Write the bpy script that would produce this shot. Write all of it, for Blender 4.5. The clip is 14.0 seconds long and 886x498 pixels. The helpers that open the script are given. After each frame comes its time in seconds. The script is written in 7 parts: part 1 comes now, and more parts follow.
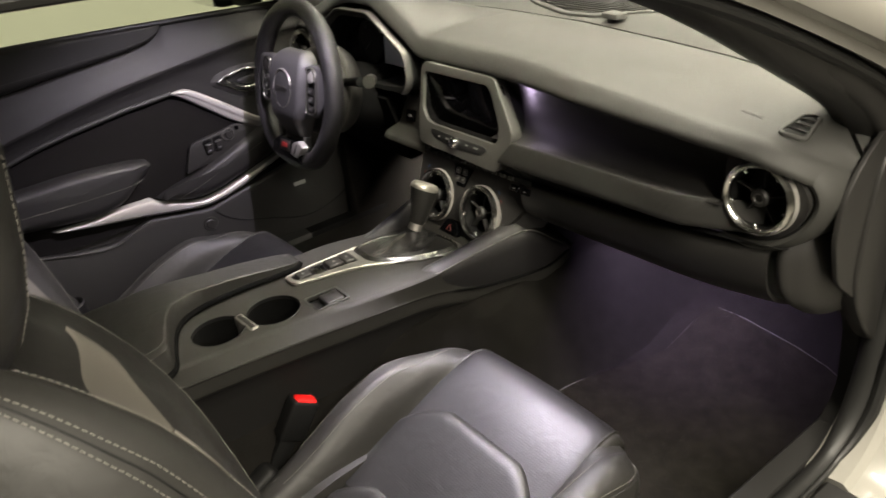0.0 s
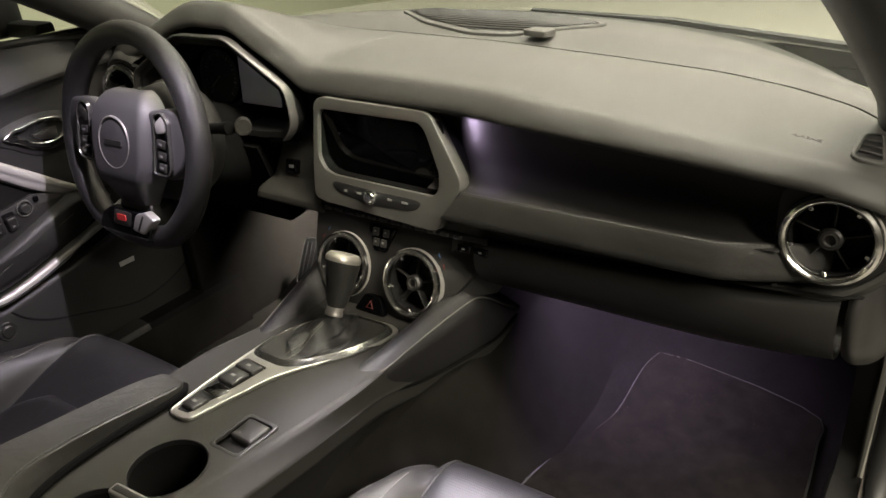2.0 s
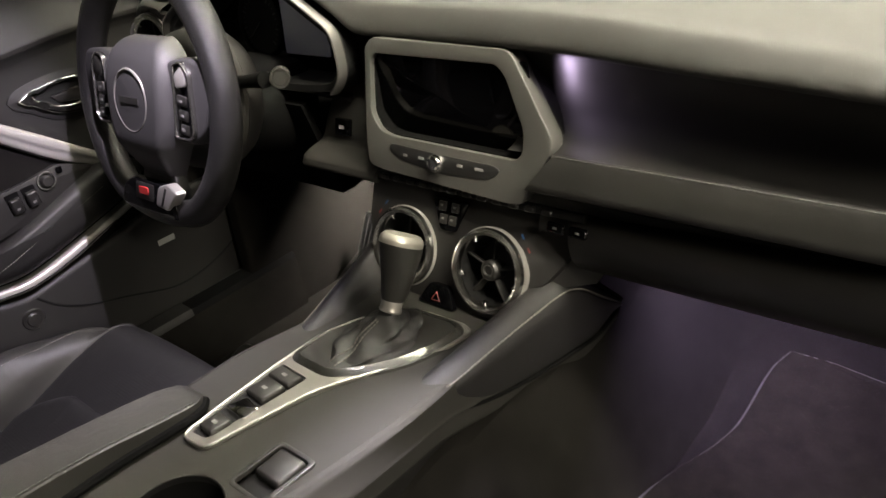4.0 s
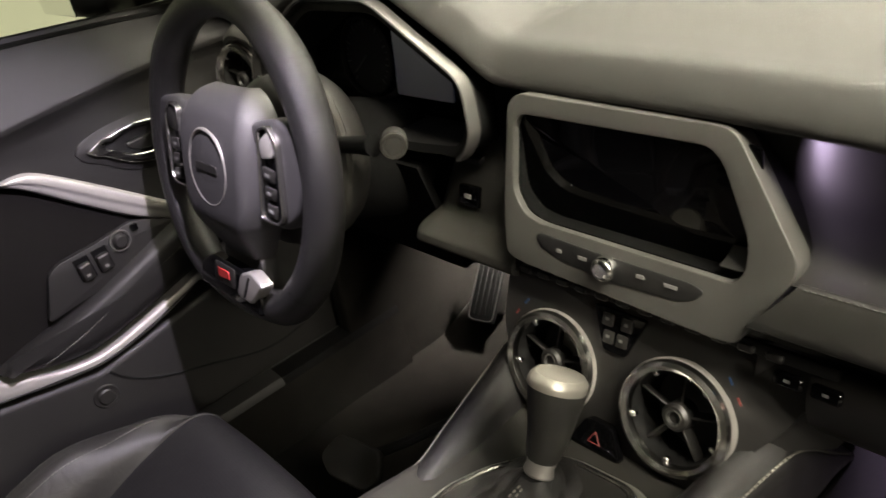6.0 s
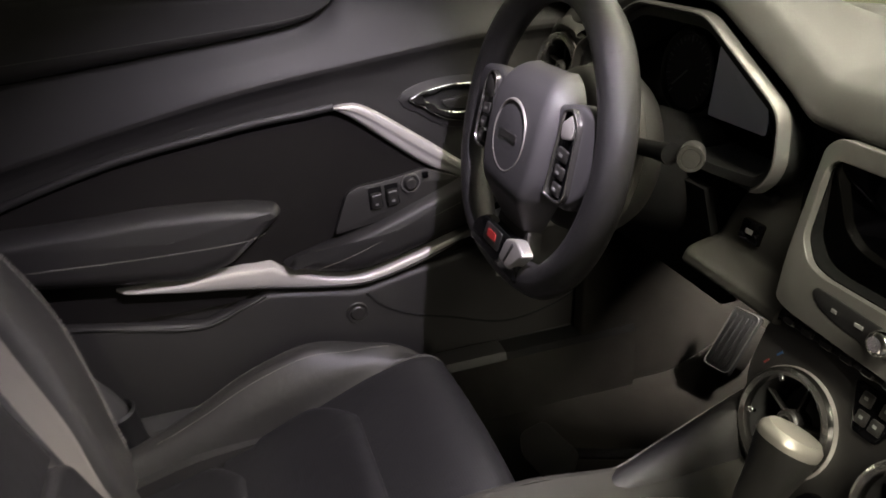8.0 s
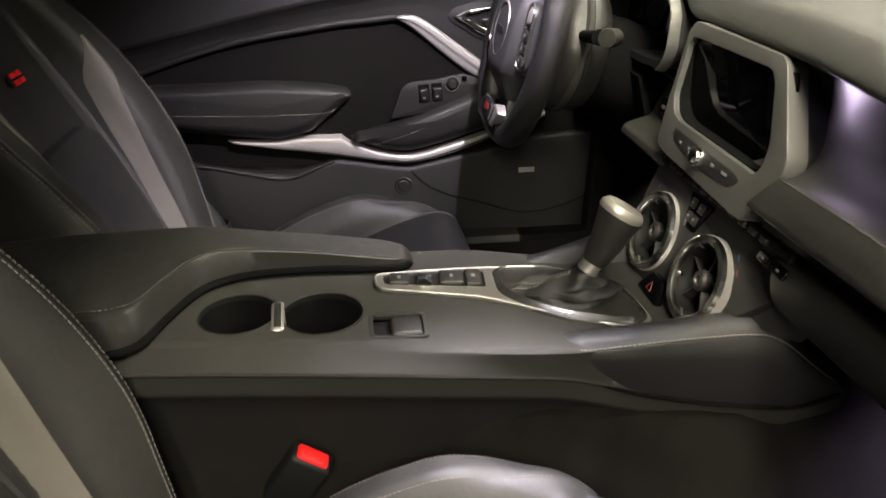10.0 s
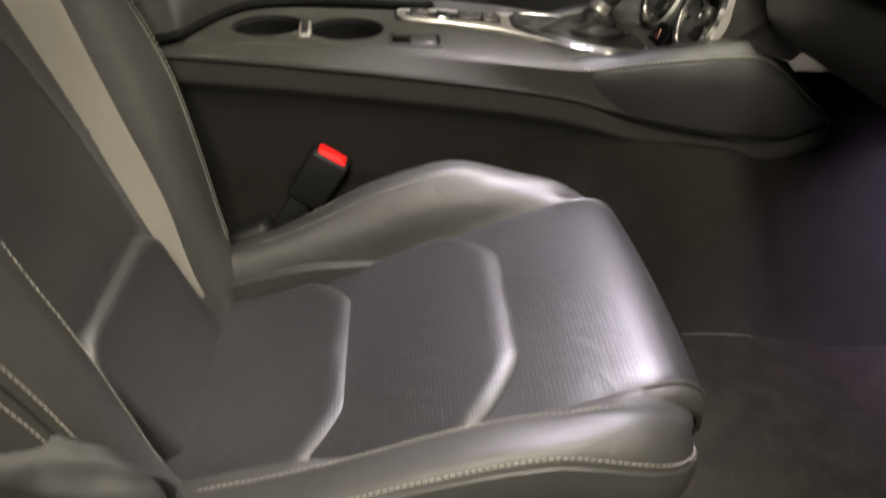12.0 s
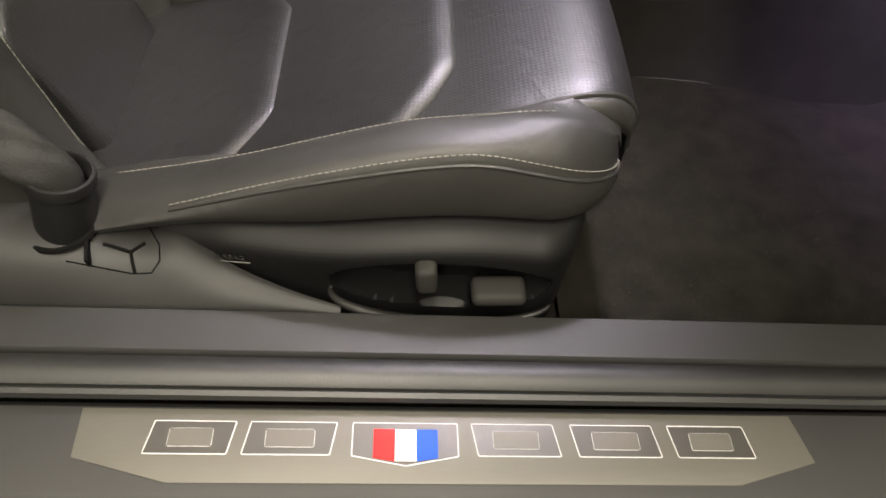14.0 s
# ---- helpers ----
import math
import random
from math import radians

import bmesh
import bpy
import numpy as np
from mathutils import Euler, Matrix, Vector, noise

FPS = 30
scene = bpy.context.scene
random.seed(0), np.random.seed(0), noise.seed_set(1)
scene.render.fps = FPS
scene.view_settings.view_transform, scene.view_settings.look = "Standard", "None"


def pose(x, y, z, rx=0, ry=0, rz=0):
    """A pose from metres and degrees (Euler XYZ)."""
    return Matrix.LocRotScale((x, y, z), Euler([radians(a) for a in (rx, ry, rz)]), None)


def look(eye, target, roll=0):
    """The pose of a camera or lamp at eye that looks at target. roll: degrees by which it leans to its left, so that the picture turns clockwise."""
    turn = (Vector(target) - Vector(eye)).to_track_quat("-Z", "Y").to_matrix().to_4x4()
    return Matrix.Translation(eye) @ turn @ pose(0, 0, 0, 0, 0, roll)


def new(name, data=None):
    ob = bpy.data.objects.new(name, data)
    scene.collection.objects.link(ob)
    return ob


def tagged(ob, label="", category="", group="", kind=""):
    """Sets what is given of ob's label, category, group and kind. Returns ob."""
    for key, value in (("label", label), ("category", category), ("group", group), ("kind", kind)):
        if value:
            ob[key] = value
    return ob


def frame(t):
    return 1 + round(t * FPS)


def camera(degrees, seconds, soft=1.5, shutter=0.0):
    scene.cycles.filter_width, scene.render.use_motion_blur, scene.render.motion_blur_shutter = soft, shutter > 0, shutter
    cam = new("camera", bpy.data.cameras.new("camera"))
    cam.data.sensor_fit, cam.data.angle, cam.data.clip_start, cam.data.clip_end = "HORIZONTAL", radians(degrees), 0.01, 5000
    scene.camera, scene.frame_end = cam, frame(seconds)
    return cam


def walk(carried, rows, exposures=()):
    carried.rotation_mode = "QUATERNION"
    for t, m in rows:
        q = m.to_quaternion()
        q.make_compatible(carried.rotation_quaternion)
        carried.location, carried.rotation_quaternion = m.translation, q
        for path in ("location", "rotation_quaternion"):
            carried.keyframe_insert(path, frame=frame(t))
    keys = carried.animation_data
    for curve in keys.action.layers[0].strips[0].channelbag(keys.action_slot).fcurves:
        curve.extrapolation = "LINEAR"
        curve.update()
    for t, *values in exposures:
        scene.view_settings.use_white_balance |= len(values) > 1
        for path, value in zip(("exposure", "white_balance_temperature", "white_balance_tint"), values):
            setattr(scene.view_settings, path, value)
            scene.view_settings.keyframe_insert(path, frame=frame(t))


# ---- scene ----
cam = camera(61.55, 14.0, shutter=0.5)
PATH = [
    (0, (1.0778, -0.6659, 1.0062), (-0.0245, 0.0727, 0.3066), -7.47),
    (0.5, (1.0334, -0.6430, 1.0196), (-0.0006, 0.1721, 0.3009), -8.38),
    (1, (0.8720, -0.6112, 0.9934), (-0.0807, 0.2882, 0.2630), -8.23),
    (1.5, (0.7308, -0.6171, 0.9556), (-0.1296, 0.3850, 0.2447), -6.23),
    (2, (0.6913, -0.6311, 0.9465), (-0.1202, 0.4308, 0.2654), -5.31),
    (4.5, (0.4805, -0.4008, 0.8373), (-0.4598, 0.5003, 0.0931), -9.28),
    (5, (0.3961, -0.3279, 0.8329), (-0.5662, 0.5321, 0.0684), -9.96),
    (5.5, (0.3563, -0.3037, 0.8497), (-0.6430, 0.5321, 0.1061), -11.06),
    (6, (0.3378, -0.3189, 0.8643), (-0.7009, 0.4937, 0.1497), -11.10),
    (6.5, (0.3277, -0.3305, 0.8731), (-0.7699, 0.4307, 0.1906), -9.78),
    (7, (0.3243, -0.3486, 0.8753), (-0.8514, 0.3096, 0.2163), -7.44),
    (7.5, (0.3230, -0.3605, 0.8696), (-0.9241, 0.1635, 0.2212), -4.68),
    (10, (0.7682, -0.2722, 0.8014), (-0.5739, -0.1098, 0.1515), -0.46),
    (10.5, (0.8142, -0.2678, 0.7930), (-0.5261, -0.1186, 0.1362), -0.09),
    (11, (0.8615, -0.2640, 0.7665), (-0.4653, -0.1380, 0.0782), -0.02),
    (11.5, (0.8951, -0.2596, 0.7197), (-0.3936, -0.1574, -0.0411), 0.23),
    (12, (0.9392, -0.2619, 0.6408), (-0.3200, -0.1713, -0.1693), 1.40),
    (12.5, (0.9609, -0.2590, 0.6102), (-0.2217, -0.1775, -0.3089), 2.26),
    (13, (0.9705, -0.2381, 0.5924), (-0.1245, -0.1496, -0.4290), 3.90),
    (13.5, (0.9703, -0.2212, 0.5850), (-0.0405, -0.1256, -0.5191), 5.29),
    (14, (0.9693, -0.2105, 0.5838), (-0.0018, -0.0967, -0.5537), 6.75),
]
walk(cam, [(t, look(eye, target, roll)) for t, eye, target, roll in PATH],
     [(0.0, 0.16), (1.0, 0.10), (1.5, 0.05), (2.0, 0.10), (4.5, 0.34), (5.5, 0.34), (7.0, 0.26), (7.5, 0.08), (8.2, 0.15), (10.0, 0.30), (11.0, 0.46), (12.5, 0.52), (13.2, 0.42), (14.0, 0.08)])


# ---- world and light ----
world = bpy.data.worlds.new("garage_air")
scene.world = world
world.use_nodes = True
world.node_tree.nodes["Background"].inputs[0].default_value = (0.80, 0.84, 0.66, 1)
world.node_tree.nodes["Background"].inputs[1].default_value = 0.004


def area_lamp(name, m, sx, sy, watts, colour):
    data = bpy.data.lights.new(name, "AREA")
    data.shape, data.size, data.size_y, data.energy, data.color = "RECTANGLE", sx, sy, watts, colour
    ob = new(name, data)
    ob.matrix_world = m
    return ob


WARM = (1.0, 0.910, 0.745)
area_lamp("garage_tube_front", look((0.0, 1.12, 2.40), (0.0, 0.30, 0)), 2.0, 0.3, 67, WARM)
# Unseen lamp, added to brighten the bonnet and front wall.
area_lamp("fill_bonnet", look((0.6, 3.0, 2.62), (0.6, 2.7, 0)), 2.4, 0.3, 55, WARM)
area_lamp("garage_tube_side", look((1.42, -0.26, 2.45), (0.65, -0.35, 0.2)), 0.3, 2.3, 168, WARM)
# Unseen fill added far to the side to brighten the dash front.
area_lamp("fill_far", look((3.0, -0.75, 2.50), (0.2, -0.2, 0.4)), 0.3, 1.8, 118, WARM)
for lx, watts, cone, soft in ((-0.09, 45.0, 76, 0.006), (0.07, 138.0, 44, 0.05)):
    bulb = bpy.data.lights.new("map_lamp_light", "SPOT")
    bulb.energy, bulb.color, bulb.spot_size, bulb.spot_blend, bulb.shadow_soft_size = watts, (0.97, 0.88, 1.0) if lx > 0 else (0.96, 0.86, 1.0), radians(cone), 0.7, soft
    new("map_lamp_light", bulb).matrix_world = look((lx, -0.040, 1.03), (lx + 0.37, -0.22, 0) if lx > 0 else (lx - 0.60, -0.32, 0))
area_lamp("footwell_lamp_light", look((0.32, 0.40, 0.395), (0.25, 0.47, 0)), 0.04, 0.03, 2.4, (0.78, 0.62, 1.0)).data.spread = radians(118)
# Added fill under the driver's dash; makes the lit patch on the carpet.
area_lamp("driver_footwell_fill", look((-0.46, 0.60, 0.400), (-0.62, 0.50, 0.12)), 0.04, 0.03, 2.7, (1.0, 0.90, 0.80)).data.spread = radians(70)
# Lamp added for the bright spot beside the bezel, partly a reflection.
area_lamp("dash_spot_fill", look((0.139, 0.160, 0.622), (0.162, 0.180, 0.622)), 0.010, 0.022, 0.036, (0.86, 0.68, 1.0))

# ---- materials ----


def material(name, colour, rough=0.5, metal=0.0, vary=0.12, vary_scale=9.0, bump=0.0, bump_scale=400.0, kind="noise", rough_vary=0.06, coat=0.0, stretch=(1, 1, 1), sheen=0.0, spec=0.5, fleck=0.0, folds=0.0):
    m = bpy.data.materials.new(name)
    m.use_nodes = True
    n, l = m.node_tree.nodes, m.node_tree.links
    b = n["Principled BSDF"]
    b.inputs["Metallic"].default_value = metal
    b.inputs["Coat Weight"].default_value = coat
    b.inputs["Sheen Weight"].default_value = sheen
    b.inputs["Specular IOR Level"].default_value = spec
    tc = n.new("ShaderNodeTexCoord")
    mp = n.new("ShaderNodeMapping")
    mp.inputs["Scale"].default_value = stretch
    l.new(tc.outputs["Object"], mp.inputs["Vector"])
    big = n.new("ShaderNodeTexNoise")
    big.inputs["Scale"].default_value, big.inputs["Detail"].default_value = vary_scale, 5
    l.new(mp.outputs[0], big.inputs["Vector"])
    ramp = n.new("ShaderNodeMix")
    ramp.data_type = "RGBA"
    ramp.inputs[6].default_value = (*[c * (1 - vary) for c in colour], 1)
    ramp.inputs[7].default_value = (*[min(1, c * (1 + vary)) for c in colour], 1)
    l.new(big.outputs[0], ramp.inputs[0])
    l.new(ramp.outputs[2], b.inputs["Base Color"])
    mr = n.new("ShaderNodeMapRange")
    mr.inputs["To Min"].default_value, mr.inputs["To Max"].default_value = max(0.02, rough - rough_vary), min(1, rough + rough_vary)
    l.new(big.outputs[0], mr.inputs[0])
    l.new(mr.outputs[0], b.inputs["Roughness"])
    if bump:
        if kind == "voronoi":
            tex = n.new("ShaderNodeTexVoronoi")
            tex.feature = "DISTANCE_TO_EDGE"
            tex.inputs["Scale"].default_value = bump_scale
            val = n.new("ShaderNodeMapRange")
            val.inputs["From Max"].default_value = 0.12
            l.new(tex.outputs["Distance"], val.inputs[0])
            height = val.outputs[0]
        elif kind == "holes":
            tex = n.new("ShaderNodeTexVoronoi")
            tex.inputs["Scale"].default_value, tex.inputs["Randomness"].default_value = bump_scale, 0.0
            val = n.new("ShaderNodeMapRange")
            val.inputs["From Min"].default_value, val.inputs["From Max"].default_value = 0.20, 0.33
            l.new(tex.outputs["Distance"], val.inputs[0])
            height = val.outputs[0]
            dark = n.new("ShaderNodeMix")
            dark.data_type = "RGBA"
            dark.inputs[6].default_value = (0.004, 0.004, 0.004, 1)
            l.new(height, dark.inputs[0])
            l.new(ramp.outputs[2], dark.inputs[7])
            l.new(dark.outputs[2], b.inputs["Base Color"])
        else:
            tex = n.new("ShaderNodeTexNoise")
            tex.inputs["Scale"].default_value, tex.inputs["Detail"].default_value = bump_scale, 3
            height = tex.outputs[0]
        l.new(mp.outputs[0], tex.inputs["Vector"])
        bp = n.new("ShaderNodeBump")
        bp.inputs["Strength"].default_value, bp.inputs["Distance"].default_value = bump, 0.001
        l.new(height, bp.inputs["Height"])
        l.new(bp.outputs[0], b.inputs["Normal"])
        if folds:
            fo = n.new("ShaderNodeTexNoise")
            fo.inputs["Scale"].default_value, fo.inputs["Detail"].default_value, fo.inputs["Distortion"].default_value = 34, 3, 0.8
            l.new(tc.outputs["Object"], fo.inputs["Vector"])
            fb = n.new("ShaderNodeBump")
            fb.inputs["Strength"].default_value, fb.inputs["Distance"].default_value = folds, 0.004
            l.new(fo.outputs[0], fb.inputs["Height"])
            l.new(fb.outputs[0], bp.inputs["Normal"])
    if fleck:
        fl = n.new("ShaderNodeTexNoise")
        fl.inputs["Scale"].default_value, fl.inputs["Detail"].default_value = 900, 2
        fm = n.new("ShaderNodeMapRange")
        fm.inputs["From Min"].default_value, fm.inputs["From Max"].default_value = 0.68, 0.8
        fm.inputs["To Max"].default_value = fleck
        l.new(mp.outputs[0], fl.inputs["Vector"])
        l.new(fl.outputs[0], fm.inputs[0])
        mx = n.new("ShaderNodeMix")
        mx.data_type = "RGBA"
        mx.inputs[7].default_value = (0.35, 0.34, 0.31, 1)
        l.new(fm.outputs[0], mx.inputs[0])
        l.new(ramp.outputs[2], mx.inputs[6])
        l.new(mx.outputs[2], b.inputs["Base Color"])
    return m


LEATHER = material("black_leather", (0.0180, 0.0174, 0.0158), 0.50, vary=0.30, spec=0.48, bump=0.14, bump_scale=800, kind="voronoi", rough_vary=0.10, folds=0.30)
PERF = material("perforated_leather", (0.0125, 0.0121, 0.0124), 0.46, vary=0.18, rough_vary=0.09, folds=0.20, bump=0.16, bump_scale=270, kind="holes", stretch=(1, 1, 0))
PERF_BACK = material("perforated_leather_back", (0.0125, 0.0121, 0.0124), 0.46, vary=0.18, rough_vary=0.09, folds=0.20, bump=0.16, bump_scale=270, kind="holes", stretch=(1, 0, 1.08))
ASH = material("grey_leather", (0.128, 0.118, 0.102), 0.52, vary=0.10, bump=0.25, bump_scale=620, kind="voronoi")
THREAD = material("grey_thread", (0.165, 0.158, 0.138), 0.7, vary=0.2, vary_scale=300)
DARK_THREAD = material("dark_thread", (0.07, 0.07, 0.065), 0.7, vary=0.2, vary_scale=300)
SOFT = material("soft_dash_plastic", (0.0285, 0.0283, 0.0254), 0.64, vary=0.10, bump=0.14, bump_scale=1500)
CONSOLE = material("console_plastic", (0.0205, 0.0197, 0.0176), 0.70, vary=0.12, spec=0.22, bump=0.08, bump_scale=1100)
PANEL = material("dark_panel_plastic", (0.0150, 0.0143, 0.0135), 0.45, vary=0.15, spec=0.5, bump=0.10, bump_scale=1100)
TRIM = material("grey_trim_plastic", (0.062, 0.0605, 0.056), 0.40, vary=0.08, bump=0.15, bump_scale=900)
BEZELDARK = material("dark_bezel_plastic", (0.012, 0.012, 0.012), 0.5, vary=0.1, bump=0.1, bump_scale=900)
TUNNEL = material("tunnel_plastic", (0.0068, 0.0063, 0.0058), 0.7, vary=0.2, spec=0.25, bump=0.1, bump_scale=900)
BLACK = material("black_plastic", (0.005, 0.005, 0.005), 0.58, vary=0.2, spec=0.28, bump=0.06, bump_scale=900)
PIANO = material("gloss_black", (0.002, 0.002, 0.0023), 0.06, vary=0.1, rough_vary=0.02, spec=0.32)
SCREENGLASS = material("black_screen_glass", (0.0012, 0.0012, 0.0014), 0.05, vary=0.05, rough_vary=0.02, spec=0.17)
CHROME = material("chrome", (0.85, 0.85, 0.84), 0.12, 1.0, vary=0.05, rough_vary=0.05)
SATIN = material("satin_silver", (0.44, 0.425, 0.40), 0.33, 0.72, vary=0.06, bump=0.04, bump_scale=500)
CARPET = material("black_carpet", (0.0100, 0.0093, 0.0083), 0.95, vary=0.45, vary_scale=26, bump=1.0, bump_scale=1300, spec=0.05, fleck=0.08)
MAT = material("floor_mat_carpet", (0.0108, 0.0098, 0.0078), 0.95, vary=0.8, vary_scale=30, bump=1.0, bump_scale=1500, spec=0.05, fleck=0.38)
RUBBER = material("black_rubber", (0.012, 0.012, 0.0115), 0.5, vary=0.25, vary_scale=20, bump=0.15, bump_scale=400)
SILL = material("sill_plastic", (0.0135, 0.0131, 0.0126), 0.62, vary=0.16, vary_scale=14, bump=0.07, bump_scale=900)
PAINT = material("white_car_paint", (0.30, 0.29, 0.26), 0.25, vary=0.03, coat=0.6)
DOORSKIN = material("door_vinyl", (0.0092, 0.0086, 0.0083), 0.56, vary=0.15, bump=0.16, bump_scale=900, kind="voronoi", folds=0.05)
SUEDE = material("door_insert_fabric", (0.0058, 0.0052, 0.0048), 0.9, vary=0.25, vary_scale=30, bump=0.4, bump_scale=1200, spec=0.12)
DOORSILVER = material("silver_door_trim", (0.40, 0.385, 0.365), 0.42, 0.45, vary=0.06, bump=0.05, bump_scale=700)
DULLRED = material("dull_red_print", (0.30, 0.022, 0.020), 0.45, vary=0.1)
RED = material("red_plastic", (0.70, 0.013, 0.013), 0.5, vary=0.06, spec=0.2)
WHITE = material("white_print", (0.48, 0.48, 0.465), 0.5, vary=0.05, spec=0.2)
# Shine-free black: black parts, and shade of recesses put into colour.
BLACK_AND_SHADE = material("black_and_shade", (0.003, 0.003, 0.003), 0.85, vary=0.1, spec=0.08)
COVERMAT = material("grained_cover_plastic", (0.013, 0.0127, 0.012), 0.60, vary=0.12, vary_scale=20, bump=0.12, bump_scale=1300, spec=0.4)
DIMBLUE = material("dim_blue_print", (0.015, 0.05, 0.13), 0.5, vary=0.05)
DIMRED = material("dim_red_print", (0.13, 0.02, 0.018), 0.5, vary=0.05)
DIMPRINT = material("dim_white_print", (0.17, 0.17, 0.165), 0.5, vary=0.05)
GAUGEPRINT = material("dim_gauge_print", (0.12, 0.12, 0.12), 0.5, vary=0.05)
GREYPRINT = material("grey_print", (0.32, 0.32, 0.31), 0.5, vary=0.05)
BLUE = material("blue_print", (0.010, 0.06, 0.46), 0.5, vary=0.05, spec=0.2)
BRUSHED = material("brushed_steel", (0.105, 0.100, 0.086), 0.55, 0.35, vary=0.10, vary_scale=40, stretch=(30, 1, 1), bump=0.06, bump_scale=60)
STEEL_DARK = material("dark_brushed_steel", (0.088, 0.084, 0.076), 0.46, 0.7, vary=0.08, vary_scale=40, stretch=(30, 1, 1))
# Grey for unseen walls and ceiling, set dark to cut bounced light.
LOW_BOUNCE = material("low_bounce_grey", (0.11, 0.11, 0.095), 0.85, vary=0.08, vary_scale=2)
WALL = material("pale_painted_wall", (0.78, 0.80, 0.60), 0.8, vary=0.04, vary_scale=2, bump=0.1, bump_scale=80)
CONCRETE = material("concrete", (0.14, 0.135, 0.12), 0.75, vary=0.2, vary_scale=3, bump=0.3, bump_scale=60)
HEADLINER = material("headliner_fabric", (0.05, 0.05, 0.048), 0.95, vary=0.1, bump=0.4, bump_scale=900)
BELT = material("belt_webbing", (0.0065, 0.0062, 0.0058), 0.7, vary=0.4, vary_scale=40, bump=0.6, bump_scale=600)
HOODTRIM = material("silver_painted_trim", (0.13, 0.126, 0.12), 0.40, 0.6, vary=0.06)
CAP = material("brushed_cap_metal", (0.50, 0.48, 0.43), 0.34, 0.70, vary=0.10, vary_scale=60, stretch=(1, 12, 1))
PLATE = material("satin_plate_metal", (0.40, 0.39, 0.365), 0.33, 0.85, vary=0.06, vary_scale=12)
GATEMETAL = material("dark_polished_metal", (0.30, 0.295, 0.28), 0.24, 0.95, vary=0.06, vary_scale=12)
BRIGHT = material("polished_silver", (0.80, 0.79, 0.76), 0.19, 1.0, vary=0.06)
HUBGREY = material("hub_plastic", (0.041, 0.0395, 0.041), 0.55, vary=0.08, bump=0.12, bump_scale=1100)
SATINDARK = material("wheel_leather", (0.0125, 0.0120, 0.0122), 0.40, vary=0.15, bump=0.35, bump_scale=700, kind="voronoi")


def emitter(name, colour, strength):
    m = bpy.data.materials.new(name)
    m.use_nodes = True
    b = m.node_tree.nodes["Principled BSDF"]
    b.inputs["Emission Color"].default_value = (*colour, 1)
    b.inputs["Emission Strength"].default_value = strength
    return m


def glass(name, colour=(0.9, 0.95, 0.92)):
    m = bpy.data.materials.new(name)
    m.use_nodes = True
    b = m.node_tree.nodes["Principled BSDF"]
    b.inputs["Base Color"].default_value = (*colour, 1)
    b.inputs["Transmission Weight"].default_value, b.inputs["Roughness"].default_value, b.inputs["IOR"].default_value = 1.0, 0.0, 1.12
    return m


GLASS = glass("window_glass")

# ---- mesh helpers ----


def V(*a):
    return Vector(a)


def spline(points, n=8, closed=False):
    """Catmull-Rom through the points, n steps a span."""
    p = [Vector(q) for q in points]
    out, k = [], len(p)
    for i in range(k if closed else k - 1):
        if closed:
            a, b, c, d = p[i - 1], p[i], p[(i + 1) % k], p[(i + 2) % k]
        else:
            a, b, c, d = p[max(i - 1, 0)], p[i], p[i + 1], p[min(i + 2, k - 1)]
        for j in range(n):
            t = j / n
            out.append(0.5 * (2 * b + (c - a) * t + (2 * a - 5 * b + 4 * c - d) * t * t + (3 * b - a - 3 * c + d) * t ** 3))
    if not closed:
        out.append(p[-1])
    return out


def table(rows, x):
    """Smooth interpolation in rows of (x, value)."""
    if x <= rows[0][0]:
        return rows[0][1]
    for i in range(len(rows) - 1):
        a, b = rows[i], rows[i + 1]
        if x <= b[0]:
            t = (x - a[0]) / (b[0] - a[0])
            la, lb = rows[max(i - 1, 0)], rows[min(i + 2, len(rows) - 1)]
            ma = (b[1] - la[1]) / (b[0] - la[0]) if b[0] != la[0] else 0
            mb = (lb[1] - a[1]) / (lb[0] - a[0]) if lb[0] != a[0] else 0
            h = b[0] - a[0]
            return (2 * t ** 3 - 3 * t * t + 1) * a[1] + (t ** 3 - 2 * t * t + t) * h * ma + (3 * t * t - 2 * t ** 3) * b[1] + (t ** 3 - t * t) * h * mb
    return rows[-1][1]


def loft(rings, closed=True, caps=True, bm=None):
    bm = bm or bmesh.new()
    vs = [[bm.verts.new(p) for p in r] for r in rings]
    k = len(rings[0])
    for a, b in zip(vs, vs[1:]):
        for i in range(k if closed else k - 1):
            j = (i + 1) % k
            bm.faces.new((a[i], a[j], b[j], b[i]))
    if caps and closed:
        bm.faces.new(list(reversed(vs[0])))
        bm.faces.new(vs[-1])
    return bm


def sheet(fn, nu, nv, thick=0.0):
    """A surface fn(u, v), u and v from 0 to 1, given thickness along its normal."""
    bm = loft([[fn(i / nu, j / nv) for i in range(nu + 1)] for j in range(nv + 1)], closed=False)
    if thick:
        bmesh.ops.recalc_face_normals(bm, faces=bm.faces)
        bmesh.ops.solidify(bm, geom=bm.faces[:], thickness=thick)
    return bm


